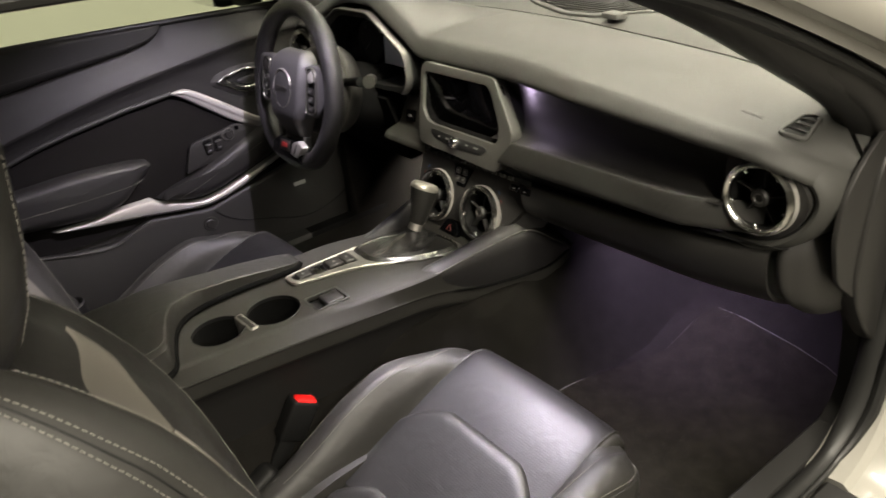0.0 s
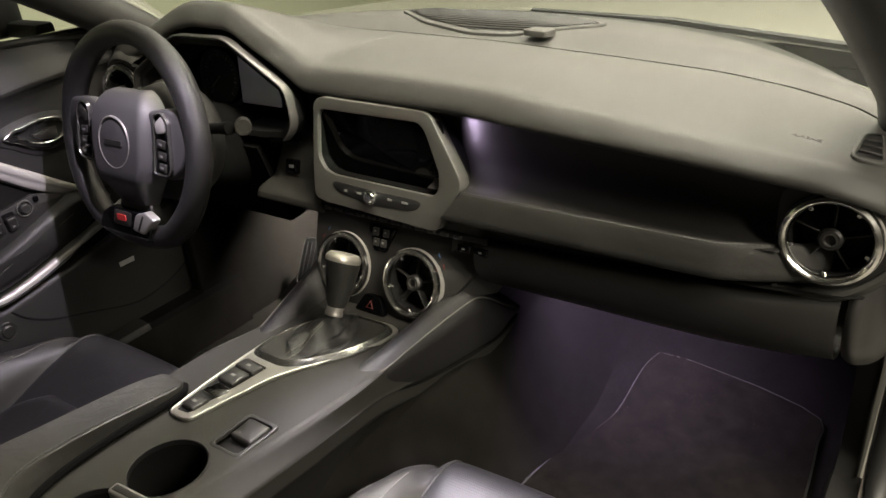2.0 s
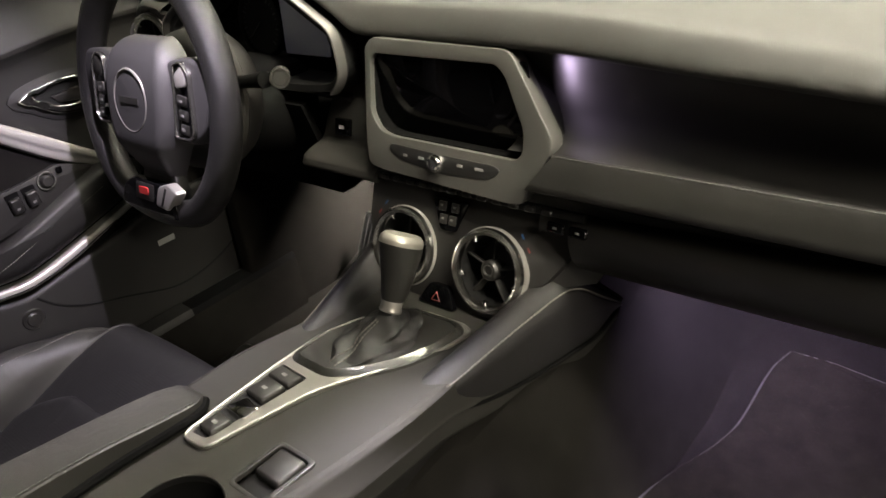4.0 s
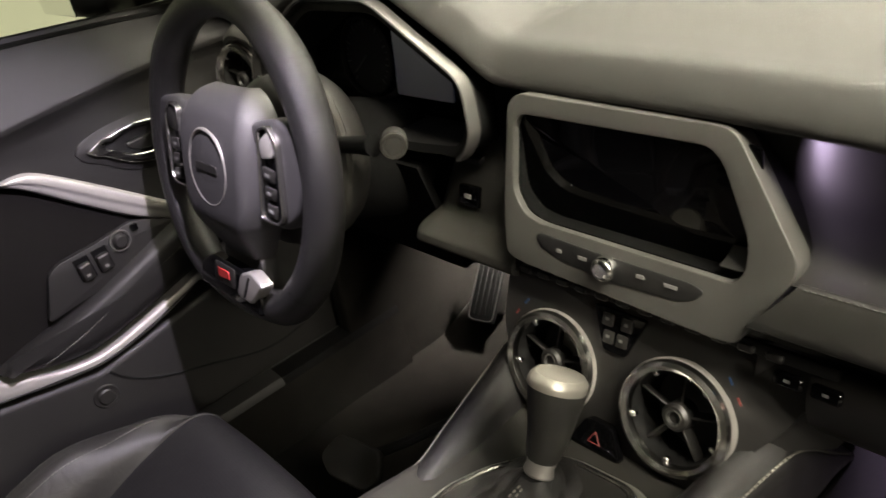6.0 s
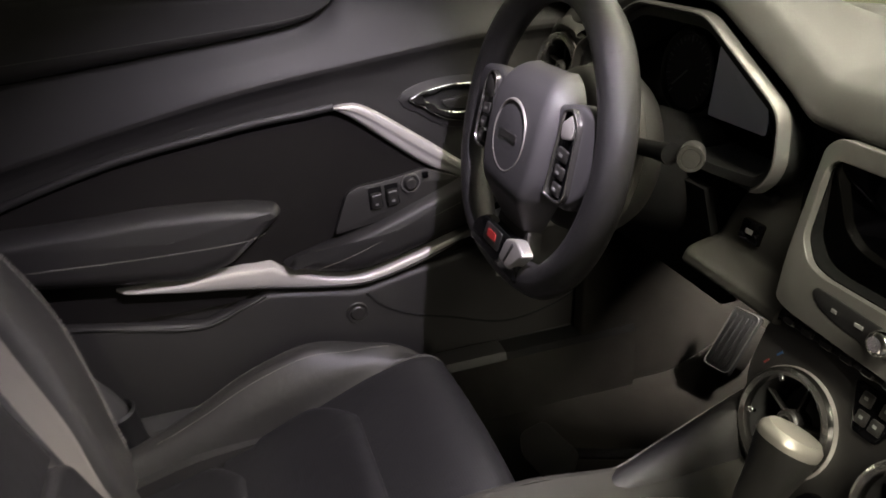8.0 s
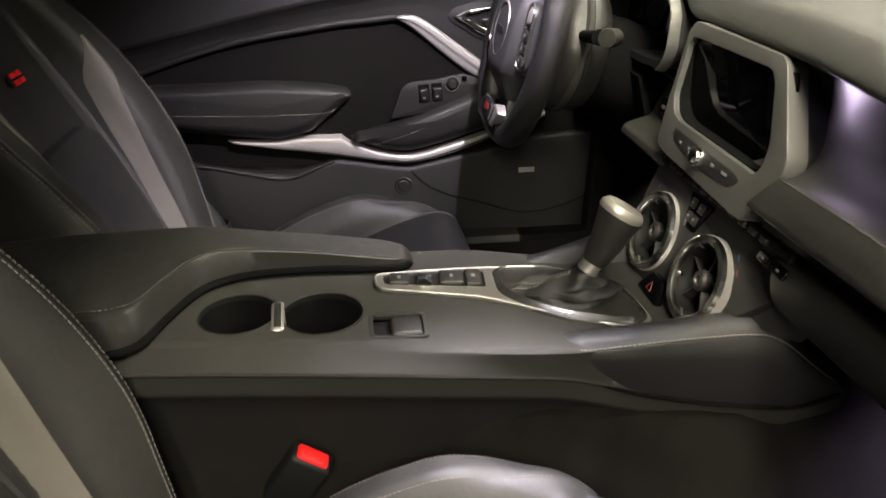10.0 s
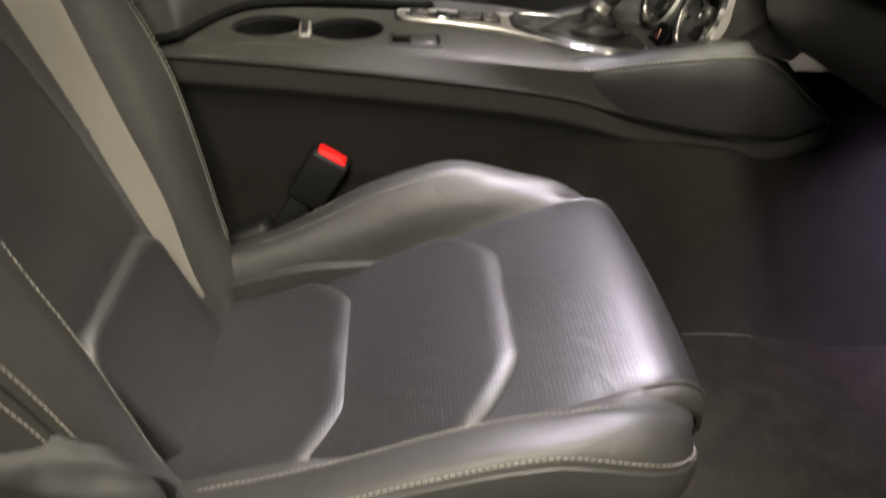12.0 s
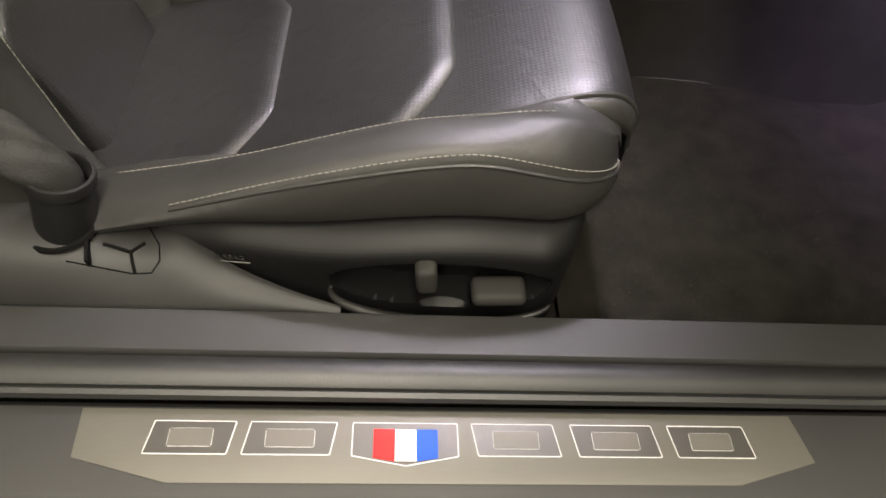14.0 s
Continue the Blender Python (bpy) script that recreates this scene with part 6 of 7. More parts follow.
    badge_m = Matrix.Translation(back(0, 0.500 if out > 0 else 0.485, 0.005)) @ pose(0, 0, 0, 24, 0, 0)
    badge = part("badge", rbox(0.044, 0.003, 0.020, badge_m, 0.001, 1), BLACK, t, "plain black and red badge")
    for bx in (-0.010, 0.010):
        for bz in (-0.0055, 0.0055):
            part("badge_bar", rbox(0.017, 0.003, 0.0075, badge_m @ pose(bx, 0.0022, bz), 0.001, 1), RED, badge, "plain red bar")
    return t


seat(0.365, 1)
driver_seat = seat(-0.365, -1)
driver_seat.location = (0, -0.075, 0.02)

# ---- seat belts ----
bk = thing("belt_buckle", "black seat belt buckle with a red release button", "seat belt buckle")
bm_ = Matrix.Translation((0.126, -0.357, 0.224)) @ pose(0, 0, 0, -32, 4, -6)
part("housing", rbox(0.030, 0.048, 0.076, bm_, 0.006, 3), BLACK, bk, "black plastic housing")
part("release_button", rbox(0.020, 0.037, 0.014, bm_ @ pose(0.002, 0, 0.0345), 0.004, 3), RED, bk, "red release button")
part("stem", rbox(0.014, 0.030, 0.10, bm_ @ pose(0, -0.002, -0.08), 0.004), BLACK, bk)
bt = thing("seat_belt", "black seat belt with a plastic sleeve beside the seat", "seat belt")
part("sleeve", lathe([(0.0245, -0.035), (0.0242, 0.0), (0.0232, 0.03), (0.0230, 0.052), (0.0248, 0.054), (0.0250, 0.060), (0.0242, 0.063), (0.0218, 0.0635), (0.0200, 0.060), (0.0200, 0.02)], 36, Matrix.Translation((0.577, -0.456, 0.130)) @ pose(0, 0, 0, -8, -4, 0)), BLACK, bt, "black plastic belt sleeve")
# Raised black ring stands for the shade in the slot round the sleeve.
part("sleeve_socket", lathe([(0.0250, 0.0160), (0.0265, 0.0180), (0.0290, 0.0178), (0.0302, 0.0150)], 36, Matrix.Translation((0.577, -0.456, 0.130)) @ pose(0, 0, 0, 5, 6, 0)), BLACK_AND_SHADE, bt, "dark slot round the sleeve")
COVER = [
    (-0.64, ((0.530, 0.165), (0.570, 0.172), (0.604, 0.160), (0.622, 0.135), (0.632, 0.095))),
    (-0.52, ((0.532, 0.152), (0.570, 0.158), (0.604, 0.150), (0.622, 0.128), (0.632, 0.095))),
    (-0.45, ((0.536, 0.140), (0.570, 0.145), (0.603, 0.141), (0.620, 0.122), (0.632, 0.095))),
    (-0.40, ((0.552, 0.132), (0.575, 0.136), (0.601, 0.134), (0.618, 0.117), (0.631, 0.095))),
    (-0.370, ((0.574, 0.136), (0.588, 0.137), (0.604, 0.131), (0.619, 0.115), (0.631, 0.095))),
    (-0.335, ((0.594, 0.122), (0.602, 0.122), (0.612, 0.117), (0.622, 0.109), (0.631, 0.094))),
    (-0.290, ((0.610, 0.111), (0.614, 0.111), (0.619, 0.109), (0.625, 0.105), (0.631, 0.094))),
    (-0.245, ((0.622, 0.104), (0.624, 0.104), (0.626, 0.103), (0.629, 0.101), (0.631, 0.094))),
]


def cover_point(u, v):
    y = -0.64 + 0.395 * v
    sec = [(table([(r[0], r[1][i][0]) for r in COVER], y), table([(r[0], r[1][i][1]) for r in COVER], y)) for i in range(5)]
    sp = spline([V(a, b, 0) for a, b in sec], 5)
    k = u * (len(sp) - 1)
    i = min(int(k), len(sp) - 2)
    p = sp[i].lerp(sp[i + 1], k - i)
    return V(p.x, y, p.y)


cv = sheet(cover_point, 20, 50)
bmesh.ops.recalc_face_normals(cv, faces=cv.faces)
cover = part("anchor_cover", cv, COVERMAT, bt, "dark grey moulded belt anchor cover")


def on_cover(x, y):
    """Point on the cover's top at a place in plan."""
    best = min((cover_point(i / 60, (y + 0.64) / 0.395) for i in range(49)), key=lambda p: abs(p.x - x))
    return V(x, y, best.z + 0.0006)


part("plate_seam", tube([on_cover(x, y) for x, y in ((0.555, -0.428), (0.566, -0.404), (0.578, -0.393), (0.592, -0.384), (0.604, -0.382), (0.611, -0.388), (0.612, -0.402), (0.611, -0.425), (0.610, -0.448))], 0.0006, 5), BLACK_AND_SHADE, cover, "thin dark seam")
# Slots are raised strips; their black replaces the shade of an opening.
for dx, dy in ((0.013, 0.004), (-0.009, 0.009), (-0.004, -0.020)):
    part("slot", tube([on_cover(0.599, -0.404), on_cover(0.599 + dx * 0.5, -0.404 + dy * 0.5), on_cover(0.599 + dx, -0.404 + dy)], 0.0014, 6), BLACK_AND_SHADE, cover, "dark slot")
part("clip_slot", rbox(0.020, 0.003, 0.010, pose(0.604, -0.433, 0.1405, 0, 12, 12), 0.0008, 1), BLACK_AND_SHADE, cover, "dark slot")
wpath = spline([(0.577, -0.448, 0.165), (0.576, -0.453, 0.192), (0.574, -0.482, 0.222), (0.580, -0.540, 0.262), (0.582, -0.62, 0.33), (0.60, -0.72, 0.52), (0.61, -0.78, 0.75)], 8)
wpath = [wpath[0].lerp(wpath[1], 0)] + [wpath[i].lerp(wpath[i + 1], k / 3) for i in range(len(wpath) - 1) for k in (1, 2, 3)]
web = tube(wpath, [0.016 + 0.004 * min(1, i / 36) for i in range(len(wpath))], 40, squash=0.62)
for v in web.verts:
    v.co += V(1, 0, 0) * 0.005 * noise.noise(v.co * 34) + V(0, 0, 1) * 0.007 * noise.noise(v.co * 26 + V(3, 1, 2)) + V(0.4, 0, 1) * 0.0012 * math.sin(v.co.x * 420 + v.co.y * 160)
part("webbing", web, BELT, bt, "bundled black webbing")

bl_ = thing("seat_belt", "black belt sleeve and webbing beside the driver seat", "seat belt")
part("sleeve", lathe([(0.0275, 0.0), (0.0265, 0.004), (0.025, 0.03), (0.025, 0.066), (0.0265, 0.070), (0.0235, 0.0745), (0.0215, 0.070), (0.0215, 0.02)], 28, Matrix.Translation((-0.600, -0.540, 0.150)) @ pose(0, 0, 0, 6, 4, 0)), BLACK, bl_, "black plastic belt sleeve")
wl_ = tube(spline([(-0.600, -0.545, 0.200), (-0.600, -0.565, 0.24), (-0.605, -0.62, 0.32), (-0.62, -0.74, 0.55), (-0.63, -0.82, 0.78)], 6), 0.022, 14, squash=0.5)
part("webbing", wl_, BELT, bl_, "bundled black webbing")
part("anchor_plate", rbox(0.06, 0.16, 0.012, pose(-0.598, -0.52, 0.148), 0.005), COVERMAT, bl_, "dark anchor cover")

# ---- floor mat ----
fm = thing("floor_mat", "dark grey carpet floor mat with a bound edge in the footwell", "floor mat")


def mat_mesh():
    bm = bmesh.new()
    n = 46
    pts = {}
    ys = [-0.05 + 0.585 * j / n for j in range(n + 1)]

    def lim(y, side):
        if side < 0:
            return table([(-0.05, 0.205), (0.15, 0.214), (0.24, 0.228), (0.34, 0.262), (0.42, 0.276), (0.50, 0.285), (0.535, 0.30)], y)
        return table([(-0.05, 0.605), (0.30, 0.602), (0.46, 0.595), (0.50, 0.585), (0.52, 0.50), (0.535, 0.36)], y)
    rows = [[bm.verts.new((x, y, floor_z(x, y) + 0.009 + 0.0012 * noise.noise((x * 25, y * 25, 5)))) for x in [lim(y, -1) + (lim(y, 1) - lim(y, -1)) * i / 40 for i in range(41)]] for y in ys]
    for a, b in zip(rows, rows[1:]):
        for i in range(40):
            bm.faces.new((a[i], a[i + 1], b[i + 1], b[i]))
    edge = [r[0].co.copy() for r in rows] + [v.co.copy() for v in rows[-1]] + [r[-1].co.copy() for r in reversed(rows)]
    bmesh.ops.recalc_face_normals(bm, faces=bm.faces)
    bmesh.ops.solidify(bm, geom=bm.faces[:], thickness=0.006)
    return bm, edge


mb, edge_pts = mat_mesh()
part("carpet", mb, MAT, fm)
part("binding", tube(edge_pts, 0.0036, 6), DARK_THREAD, fm, "bound edge")

# ---- driver door ----
door = thing("driver_door", "closed black door panel with silver trim and armrest", "car door")
DX = -0.705
DM = axes((DX, 0, 0), (0, 1, 0), (0, 0, 1))  # local: y of the car, height, towards the cabin


def door_panel(poly, depth, mat, name, label, bevel=0.006, seg=3, base=0.0, r=0.015):
    return part(name, prism(rounded(poly, r, 4) if r else poly, depth, DM @ pose(0, 0, base), bevel, seg), mat, door, label)


door_panel([(-1.0, 0.10), (0.34, 0.10), (0.34, 0.66), (0.20, 0.735), (-1.0, 0.765)], 0.008, PANEL, "skin", "dark door skin", 0.002, 1, -0.016, 0.01)
BELT_Z = [(-1.0, 0.772), (-0.5, 0.760), (-0.155, 0.745), (0.1, 0.731), (0.28, 0.703), (0.34, 0.665)]
PAD_Z = [(-1.0, 0.622), (-0.60, 0.664), (-0.463, 0.677), (-0.400, 0.684), (-0.333, 0.691), (-0.263, 0.699), (-0.226, 0.705), (-0.196, 0.714), (-0.172, 0.730), (-0.155, 0.745), (0.1, 0.731), (0.28, 0.703), (0.34, 0.665)]
EDGE_Z = [(-1.0, 0.480), (-0.70, 0.545), (-0.49, 0.591), (-0.352, 0.619), (-0.279, 0.631), (-0.205, 0.641), (-0.124, 0.651), (-0.042, 0.661), (0.047, 0.670), (0.20, 0.672), (0.34, 0.645)]
SWAGE_Z = [(-1.0, 0.385), (-0.85, 0.440), (-0.70, 0.486), (-0.60, 0.518), (-0.502, 0.545), (-0.435, 0.558), (-0.365, 0.568), (-0.291, 0.578), (-0.216, 0.584), (-0.175, 0.588), (-0.151, 0.586), (-0.121, 0.574), (-0.060, 0.530), (0.009, 0.478), (0.060, 0.445), (0.34, 0.40)]


def pad_top(u, v):
    y = -1.0 + 0.845 * u
    lo, hi = table(PAD_Z, y), table(BELT_Z, y)
    e = max(0, 1 - v / 0.22) if v < 0.22 else max(0, (v - 0.86) / 0.14) * 0.8
    nose = min(1, (1 - u) / 0.03)
    return DM @ V(y, lo + (hi - lo) * v, 0.006 + 0.022 * math.sqrt(max(0, 1 - e * e)) * math.sqrt(max(0, 1 - (1 - nose) ** 2)))


part("upper_pad", sheet(pad_top, 80, 24), DOORSKIN, door, "dark padded top of the door")


def shoulder_point(u, v):
    """Rolls out to an edge along the door, tucks in under it and runs down to the raised line."""
    y = -1.0 + 1.34 * u
    a, b, c = table(PAD_Z, y), table(EDGE_Z, y), table(SWAGE_Z, y)
    rows = ((a - 0.001, 0.004), (a - 0.006, 0.010), (a - 0.014, 0.013), ((a + b) / 2, 0.023), (b + 0.010, 0.031), (b + 0.003, 0.0325), (b - 0.003, 0.031), (b - 0.010, 0.024), (b - 0.020, 0.0175), ((b + c) / 2 - 0.008, 0.0135), (c + 0.006, 0.012), (c, 0.010))
    k = v * (len(rows) - 1)
    i = min(int(k), len(rows) - 2)
    t = k - i
    return DM @ V(y, rows[i][0] + (rows[i + 1][0] - rows[i][0]) * t, rows[i][1] + (rows[i + 1][1] - rows[i][1]) * t)


part("shoulder", sheet(shoulder_point, 100, 44), DOORSKIN, door, "dark door shoulder")
part("insert", sheet(lambda u, v: DM @ V(-1.0 + 1.34 * u, 0.30 + (table(SWAGE_Z, -1.0 + 1.34 * u) - 0.298) * v, 0.002 + 0.005 * math.sin(math.pi * v)), 60, 12), SUEDE, door, "black fabric door insert")
part("belt_rail", tube(spline([DM @ V(*p) for p in ((-1.0, 0.769, 0.010), (-0.5, 0.758, 0.010), (-0.15, 0.744, 0.010), (0.1, 0.730, 0.009), (0.28, 0.702, 0.006))], 6), 0.007, 8), RUBBER, door, "black window seal")
part("pad_stitching", stitches([pad_top(i / 90, 0.26) + V(0.0006, 0, 0) for i in range(4, 86)], 0.003, 0.0022, 0.0004), DARK_THREAD, door)
swage_y = [-0.98 + 0.80 * i / 40 for i in range(41)]
part("swage", tube([DM @ V(y, table(SWAGE_Z, y), 0.0105) for y in swage_y], [0.003 + 0.0035 * math.sin(math.pi * min(1, (i + 2) / 20) / 2) for i in range(41)], 10), DOORSKIN, door, "raised line along the door")


def ribbon(top, bot, y0, y1, d, prof_rows, name, label):
    def f(u, v):
        y = y0 + (y1 - y0) * v
        a, b = table(top, y), table(bot, y)
        ends = math.sqrt(max(0, 1 - max(0, 1 - v / 0.04) ** 2))
        return DM @ V(y, a + (b - a) * u, 0.003 + d * table(prof_rows, u) * (0.35 + 0.65 * ends))
    bm = sheet(f, 16, 60)
    bmesh.ops.recalc_face_normals(bm, faces=bm.faces)
    return part(name, bm, DOORSILVER, door, label, 28)


ribbon([(-0.184, 0.588), (-0.165, 0.591), (-0.146, 0.590), (-0.121, 0.577), (-0.060, 0.534), (0.009, 0.482), (0.06, 0.446)], [(-0.184, 0.585), (-0.165, 0.574), (-0.142, 0.556), (-0.098, 0.519), (-0.051, 0.482), (-0.010, 0.458), (0.06, 0.420)], -0.184, 0.055, 0.020, [(0, 0), (0.05, 0.75), (0.12, 0.95), (0.30, 1.0), (0.46, 0.96), (0.52, 0.86), (0.90, 0.62), (1, 0)], "upper_trim", "silver upper trim strip")
ribbon([(-0.522, 0.3605), (-0.427, 0.357), (-0.385, 0.3625), (-0.345, 0.3640), (-0.318, 0.3625), (-0.298, 0.3625), (-0.286, 0.351), (-0.245, 0.334), (-0.202, 0.320), (-0.157, 0.317), (-0.091, 0.332), (0.010, 0.363), (0.12, 0.40)], [(-0.522, 0.3575), (-0.425, 0.338), (-0.328, 0.321), (-0.205, 0.300), (-0.152, 0.297), (-0.075, 0.313), (0.007, 0.344), (0.12, 0.384)], -0.522, 0.115, 0.022, [(0, 0), (0.06, 0.7), (0.16, 0.92), (0.45, 1.0), (0.62, 0.99), (0.80, 0.90), (0.94, 0.6), (1, 0)], "lower_trim", "silver lower trim strip")
part("trim_groove", tube(spline([DM @ V(*p) for p in ((-0.335, 0.331, 0.0250), (-0.26, 0.3165, 0.0250), (-0.20, 0.3075, 0.0250), (-0.157, 0.3045, 0.0250), (-0.09, 0.318, 0.0250), (0.007, 0.350, 0.0250))], 6), 0.0013, 6), PANEL, door)


def cushion(poly, depth, mat, name, label, r=0.02, base=0.004):
    """A padded shape: fullest near its top, sloping in towards its lower edge."""
    o = rounded(poly, r, 5)
    hi, lo = max(p[1] for p in o), min(p[1] for p in o)
    rings = []
    for i in range(11):
        a = i / 10 * math.pi / 2
        q = grow(o, -0.020 * (1 - math.cos(a)))
        rings.append([DM @ V(y, z + 0.014 * (1 - math.cos(a)) * (hi - z) / (hi - lo), base + depth * math.sin(a)) for y, z in q])
    mid = sum(rings[-1], V(0, 0, 0)) / len(rings[-1])
    for f in (0.6, 0.3, 0.05):
        rings.append([mid + (p - mid) * f + DM.to_3x3() @ V(0, 0, 0.002 * (1 - f)) for p in rings[10]])
    bm = loft(rings)
    bmesh.ops.recalc_face_normals(bm, faces=bm.faces)
    return part(name, bm, mat, door, label)


cushion(list(reversed([(-0.66, 0.474), (-0.527, 0.474), (-0.459, 0.476), (-0.39, 0.473), (-0.318, 0.466), (-0.281, 0.457), (-0.272, 0.442), (-0.292, 0.424), (-0.325, 0.398), (-0.355, 0.372), (-0.419, 0.357), (-0.488, 0.366), (-0.60, 0.38), (-0.68, 0.40)])), 0.040, DOORSKIN, "rear_armrest", "black leather elbow rest")
cushion(list(reversed([(-0.290, 0.356), (-0.243, 0.371), (-0.190, 0.385), (-0.115, 0.411), (-0.038, 0.441), (0.006, 0.457), (0.05, 0.455), (0.10, 0.42), (0.02, 0.372), (-0.10, 0.336), (-0.157, 0.322), (-0.205, 0.325), (-0.254, 0.340)])), 0.036, DOORSKIN, "front_armrest", "black leather door pull")
part("armrest_stitching", stitches(spline([DM @ V(*p) for p in ((-0.66, 0.424, 0.0446), (-0.50, 0.417, 0.0448), (-0.40, 0.415, 0.0448), (-0.33, 0.416, 0.0435), (-0.300, 0.424, 0.040))], 8), 0.003, 0.002, 0.0006), THREAD, door)
part("pull_stitching", stitches(spline([DM @ V(*p) for p in ((-0.238, 0.346, 0.0385), (-0.177, 0.362, 0.0405), (-0.12, 0.382, 0.0408), (-0.062, 0.400, 0.0408), (0.0, 0.421, 0.0405))], 8), 0.003, 0.002, 0.0006), THREAD, door)
swp = part("switch_plate", prism(rounded([(-0.200, 0.392), (-0.115, 0.405), (-0.038, 0.436), (0.006, 0.455), (-0.030, 0.470), (-0.054, 0.478), (-0.106, 0.469), (-0.160, 0.464), (-0.176, 0.455)], 0.007), 0.008, DM @ pose(0, 0, 0.014), 0.002), PANEL, door, "dark switch plate")
for y, z in ((-0.132, 0.443), (-0.106, 0.445)):
    # Flat black plate paints the shade of a well under each switch.
    part("switch_well_shade", rbox(0.021, 0.034, 0.002, DM @ pose(y, z, 0.0222, 0, 0, 4), 0.0006, 1), BLACK_AND_SHADE, swp)
    part("window_switch", rbox(0.017, 0.026, 0.010, DM @ pose(y, z - 0.003, 0.0262, 14, 0, 4), 0.003, 3), PANEL, swp, "black window switch")
    part("switch_mark", rbox(0.005, 0.004, 0.0005, DM @ pose(y, z - 0.008, 0.0305, 14, 0, 4), 0), DIMPRINT, swp)
part("mirror_ring", lathe([(0.0125, 0.0), (0.0130, 0.004), (0.0150, 0.004), (0.0158, 0.0)], 32, DM @ pose(-0.076, 0.459, 0.0218)), TRIM, swp, "grey ring of the mirror knob")
part("mirror_knob", lathe([(0, 0.009), (0.0075, 0.009), (0.0095, 0.0070), (0.0105, 0.002), (0.0125, 0.0012)], 28, DM @ pose(-0.076, 0.459, 0.0218)), PANEL, swp, "round mirror knob")
part("mirror_switch", rbox(0.010, 0.010, 0.006, DM @ pose(-0.052, 0.469, 0.0235), 0.002), PIANO, swp)
eye_o = ((-0.070, 0.587), (-0.045, 0.598), (-0.008, 0.604), (0.032, 0.602), (0.056, 0.586), (0.050, 0.560), (0.018, 0.545), (-0.018, 0.553), (-0.047, 0.572))
eye_i = ((-0.046, 0.587), (-0.034, 0.592), (-0.006, 0.597), (0.026, 0.595), (0.044, 0.583), (0.038, 0.569), (0.016, 0.561), (-0.012, 0.565), (-0.034, 0.577))
hd, hd_in = ([(p.x, p.y) for p in spline([V(a, b, 0) for a, b in reversed(o)], 5, True)] for o in (eye_o, eye_i))
part("handle_bezel", prism(grow(hd, 0.012), 0.006, DM @ pose(0, 0, 0.010), 0.003), DOORSKIN, door, "dark handle bezel")
part("handle_ring", ring_prism(hd, hd_in, 0.010, DM @ pose(0, 0, 0.014), 0.004, 3), BRIGHT, door, "chrome door handle surround")
part("handle_well", prism(grow(hd_in, 0.002), 0.002, DM @ pose(0, 0, 0.0142)), BLACK, door, "black handle well")
part("handle_lever", prism(rounded([(-0.02, 0.580), (0.03, 0.584), (0.028, 0.562), (-0.01, 0.568)], 0.006), 0.005, DM @ pose(0, 0, 0.0165), 0.002), PANEL, door, "dark door lever")
door_panel([(-1.0, 0.08), (0.34, 0.08), (0.34, 0.36), (0.10, 0.345), (0.02, 0.325), (-0.17, 0.288), (-0.312, 0.314), (-0.352, 0.300), (-0.413, 0.281), (-0.492, 0.294), (-0.60, 0.316), (-1.0, 0.34)], 0.020, DOORSKIN, "lower_panel", "dark lower door panel", 0.010, 3, 0.0)
part("pocket_edge", tube(spline([DM @ V(*p) for p in ((-0.9, 0.334, 0.018), (-0.60, 0.313, 0.020), (-0.492, 0.291, 0.021), (-0.413, 0.278, 0.021), (-0.352, 0.297, 0.020), (-0.316, 0.310, 0.018))], 6), 0.003, 8), DOORSKIN, door, "rounded pocket edge")
part("speaker_line", tube(spline([DM @ V(*p) for p in ((-0.160, 0.282, 0.0195), (-0.135, 0.254, 0.0195), (-0.090, 0.228, 0.0195), (-0.02, 0.205, 0.0195), (0.08, 0.175, 0.0195), (0.18, 0.192, 0.0195), (0.28, 0.245, 0.0195))], 6), 0.0025, 6), BLACK, door, "dark speaker outline")
part("lock_button", lathe([(0, 0.005), (0.010, 0.005), (0.012, 0.003), (0.012, 0.001), (0.017, 0.002), (0.019, -0.001)], 28, DM @ pose(-0.178, 0.250, 0.0205)), PANEL, door, "round door button")
part("label_plate", rbox(0.034, 0.011, 0.001, DM @ pose(0.082, 0.272, 0.0205), 0.0003, 1), GREYPRINT, door, "small silver label")

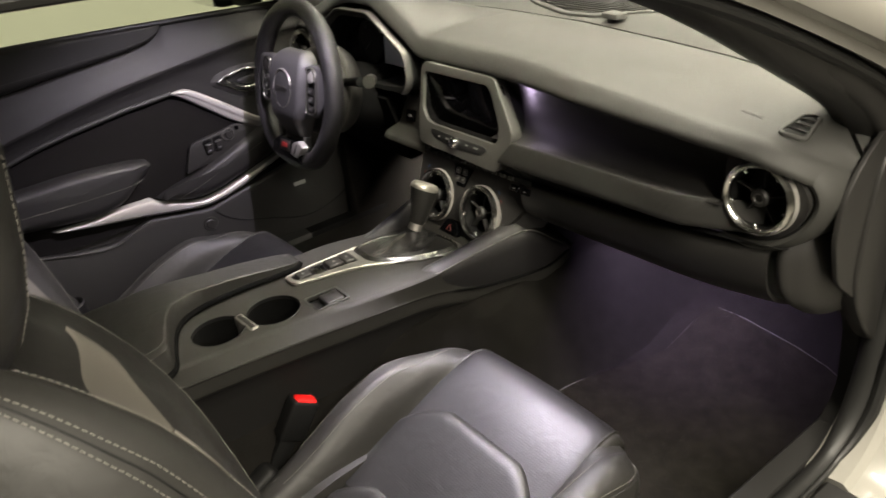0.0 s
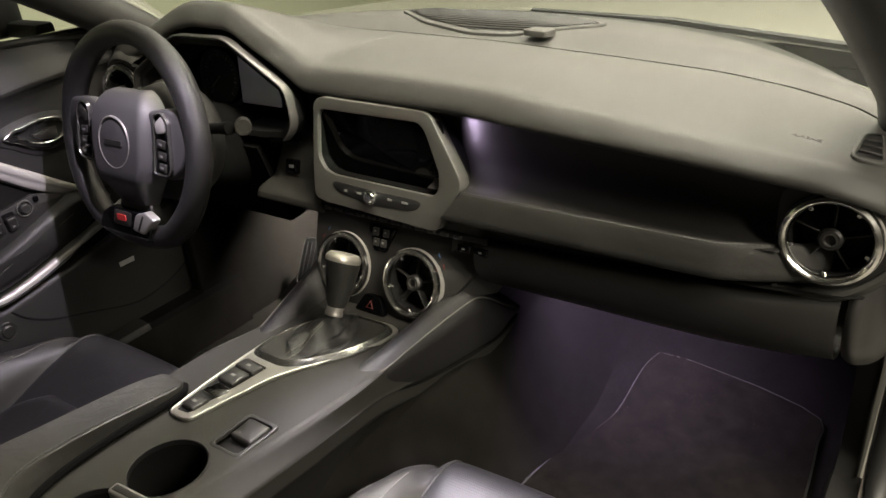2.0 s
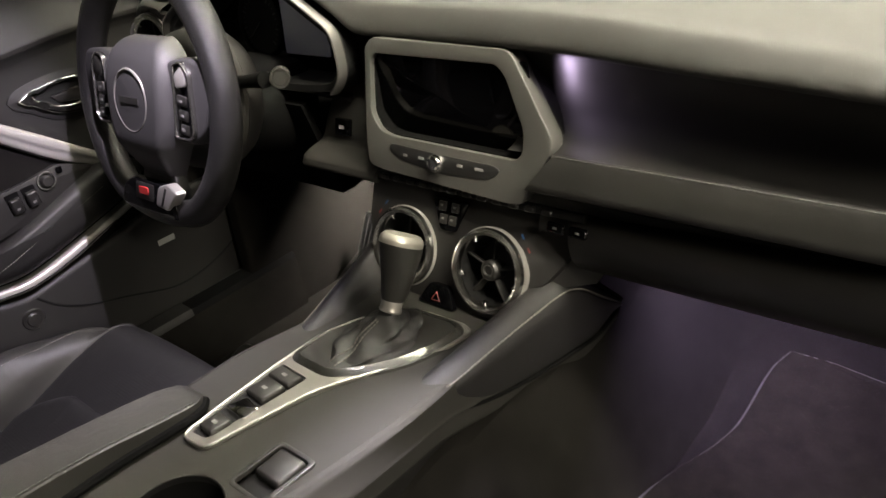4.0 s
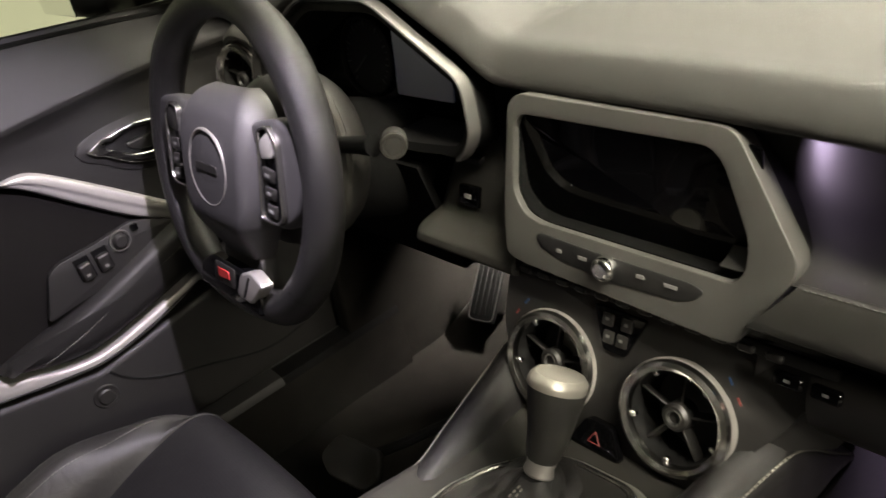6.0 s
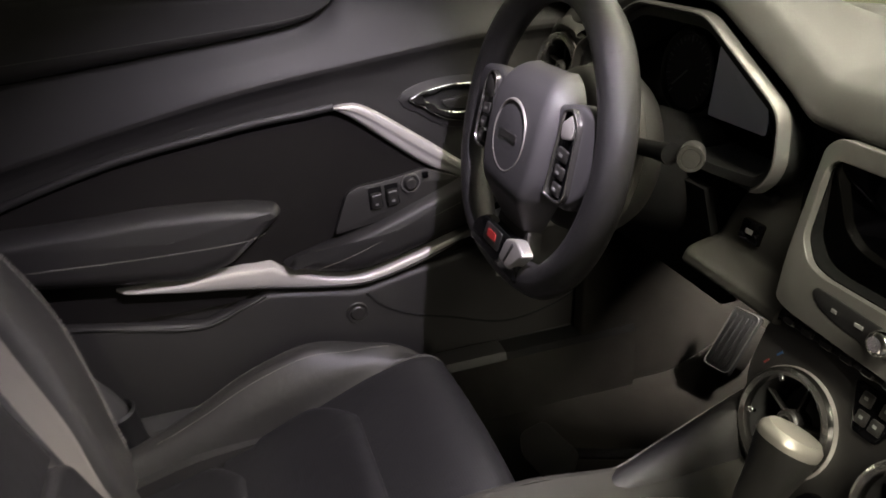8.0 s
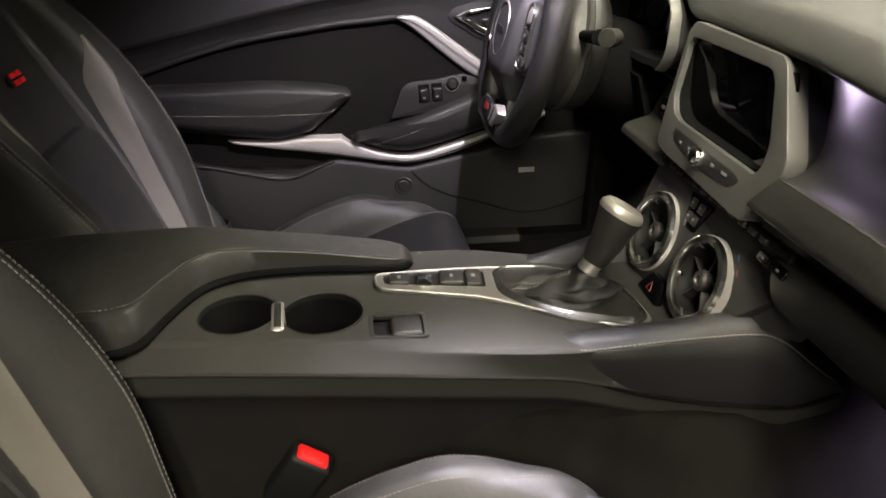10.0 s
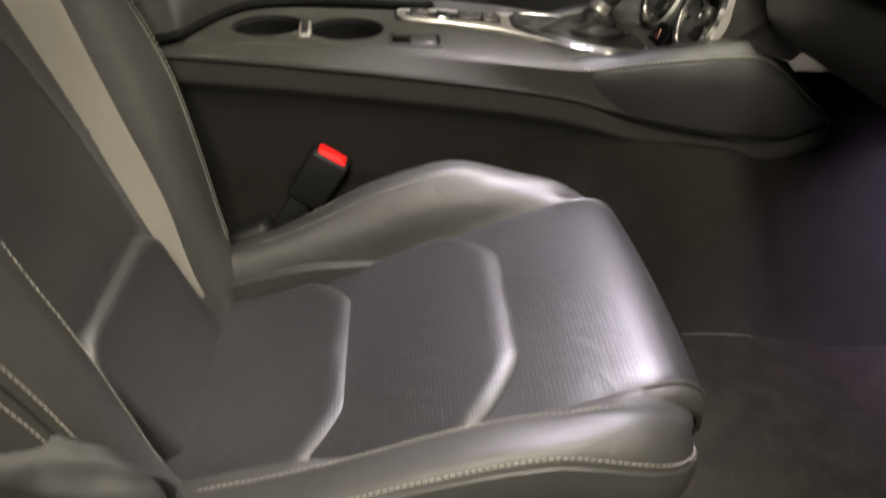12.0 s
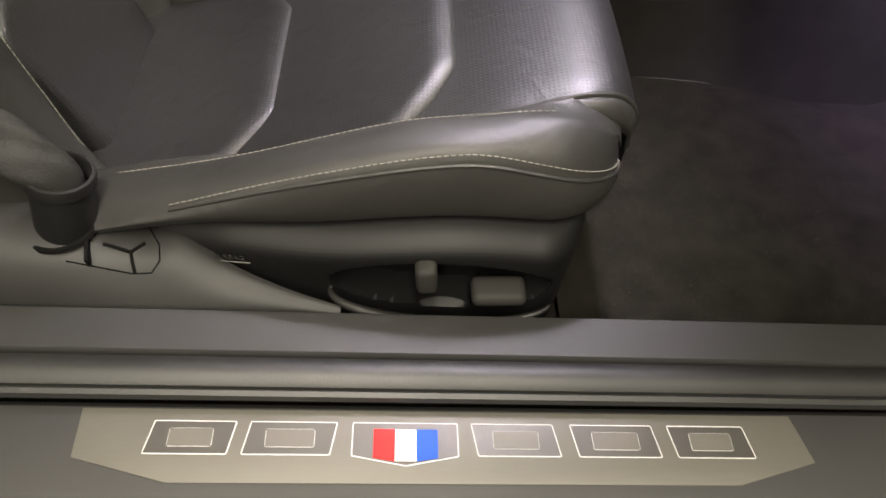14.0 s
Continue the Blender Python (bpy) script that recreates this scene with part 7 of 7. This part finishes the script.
# ---- outside mirror and wiper ----
mir = thing("door_mirror", "dark door mirror outside the driver window", "mirror")
part("shell", rbox(0.17, 0.09, 0.115, pose(-0.96, 0.09, 0.775), 0.03, 4), BLACK, mir)
part("glass", rbox(0.152, 0.004, 0.100, pose(-0.96, 0.043, 0.777), 0.001, 1), CHROME, mir, "silver mirror glass")
part("foot", rbox(0.12, 0.04, 0.03, pose(-0.83, 0.11, 0.735), 0.008), BLACK, mir)
wip = thing("windscreen_wiper", "black wiper lying below the windscreen", "wiper")
part("blade", tube([V(-0.05, 0.70, 0.685), V(0.25, 0.64, 0.688), V(0.55, 0.50, 0.69)], 0.006, 6), RUBBER, wip)
# ---- pedals ----
rest = thing("foot_rest", "black ridged foot rest at the side of the driver footwell", "foot rest")
pm = Matrix.Translation((-0.552, 0.462, 0.118)) @ pose(0, 0, 0, 50, 0, 14)
part("pad", rbox(0.058, 0.120, 0.012, pm, 0.006, 3), BLACK_AND_SHADE, rest, "black rubber pad")
part("pad_edge", tube([pm @ V(x, y, 0.006) for x, y in rounded([(-0.026, -0.057), (0.026, -0.057), (0.026, 0.057), (-0.026, 0.057)], 0.012, 4)], 0.0013, 6, closed=True), PANEL, rest, "worn edge")
for i in range(4):
    part("rib", rbox(0.005, 0.095, 0.003, pm @ pose(-0.0165 + i * 0.011, 0, 0.0065), 0.0012, 1), BLACK_AND_SHADE, rest)
part("bracket", rbox(0.048, 0.090, 0.045, pm @ pose(0, 0.005, -0.026), 0.008, 2), CARPET, rest, "carpeted base")
ped = thing("brake_pedal", "wide dark grey brake pedal in the driver footwell", "pedal")
bm_p = Matrix.Translation((-0.383, 0.022, 0.140)) @ pose(0, 0, 0, 38, 0, 10)
part("pad", prism(rounded([(-0.058, -0.010), (-0.030, -0.030), (0.040, -0.030), (0.056, -0.008), (0.040, 0.028), (-0.040, 0.028)], 0.012), 0.010, bm_p, 0.004, 3), CONSOLE, ped, "dark grey rubber pad")
part("arm", tube(spline([bm_p @ V(0, 0.0, 0.002), V(-0.383, 0.11, 0.110), V(-0.383, 0.22, 0.075), V(-0.383, 0.32, 0.020)], 5), 0.008, 8), BLACK_AND_SHADE, ped)
# ---- overhead lamp ----
for lx in (-0.09, 0.07):
    lamp = thing("map_lamp", "small white map lamp in the roof lining", "lamp", "map lamps")
    part("lens", rbox(0.07, 0.05, 0.012, pose(lx, -0.06, 1.058), 0.004), WHITE, lamp, "white lens")
    # Unseen baffle added ahead of the lens to keep light off the dash.
    part("light_baffle", rbox(0.158, 0.004, 0.090, pose(lx, -0.0320, 1.015), 0.0015), HEADLINER, lamp, "unseen baffle that cuts off the lamp light")
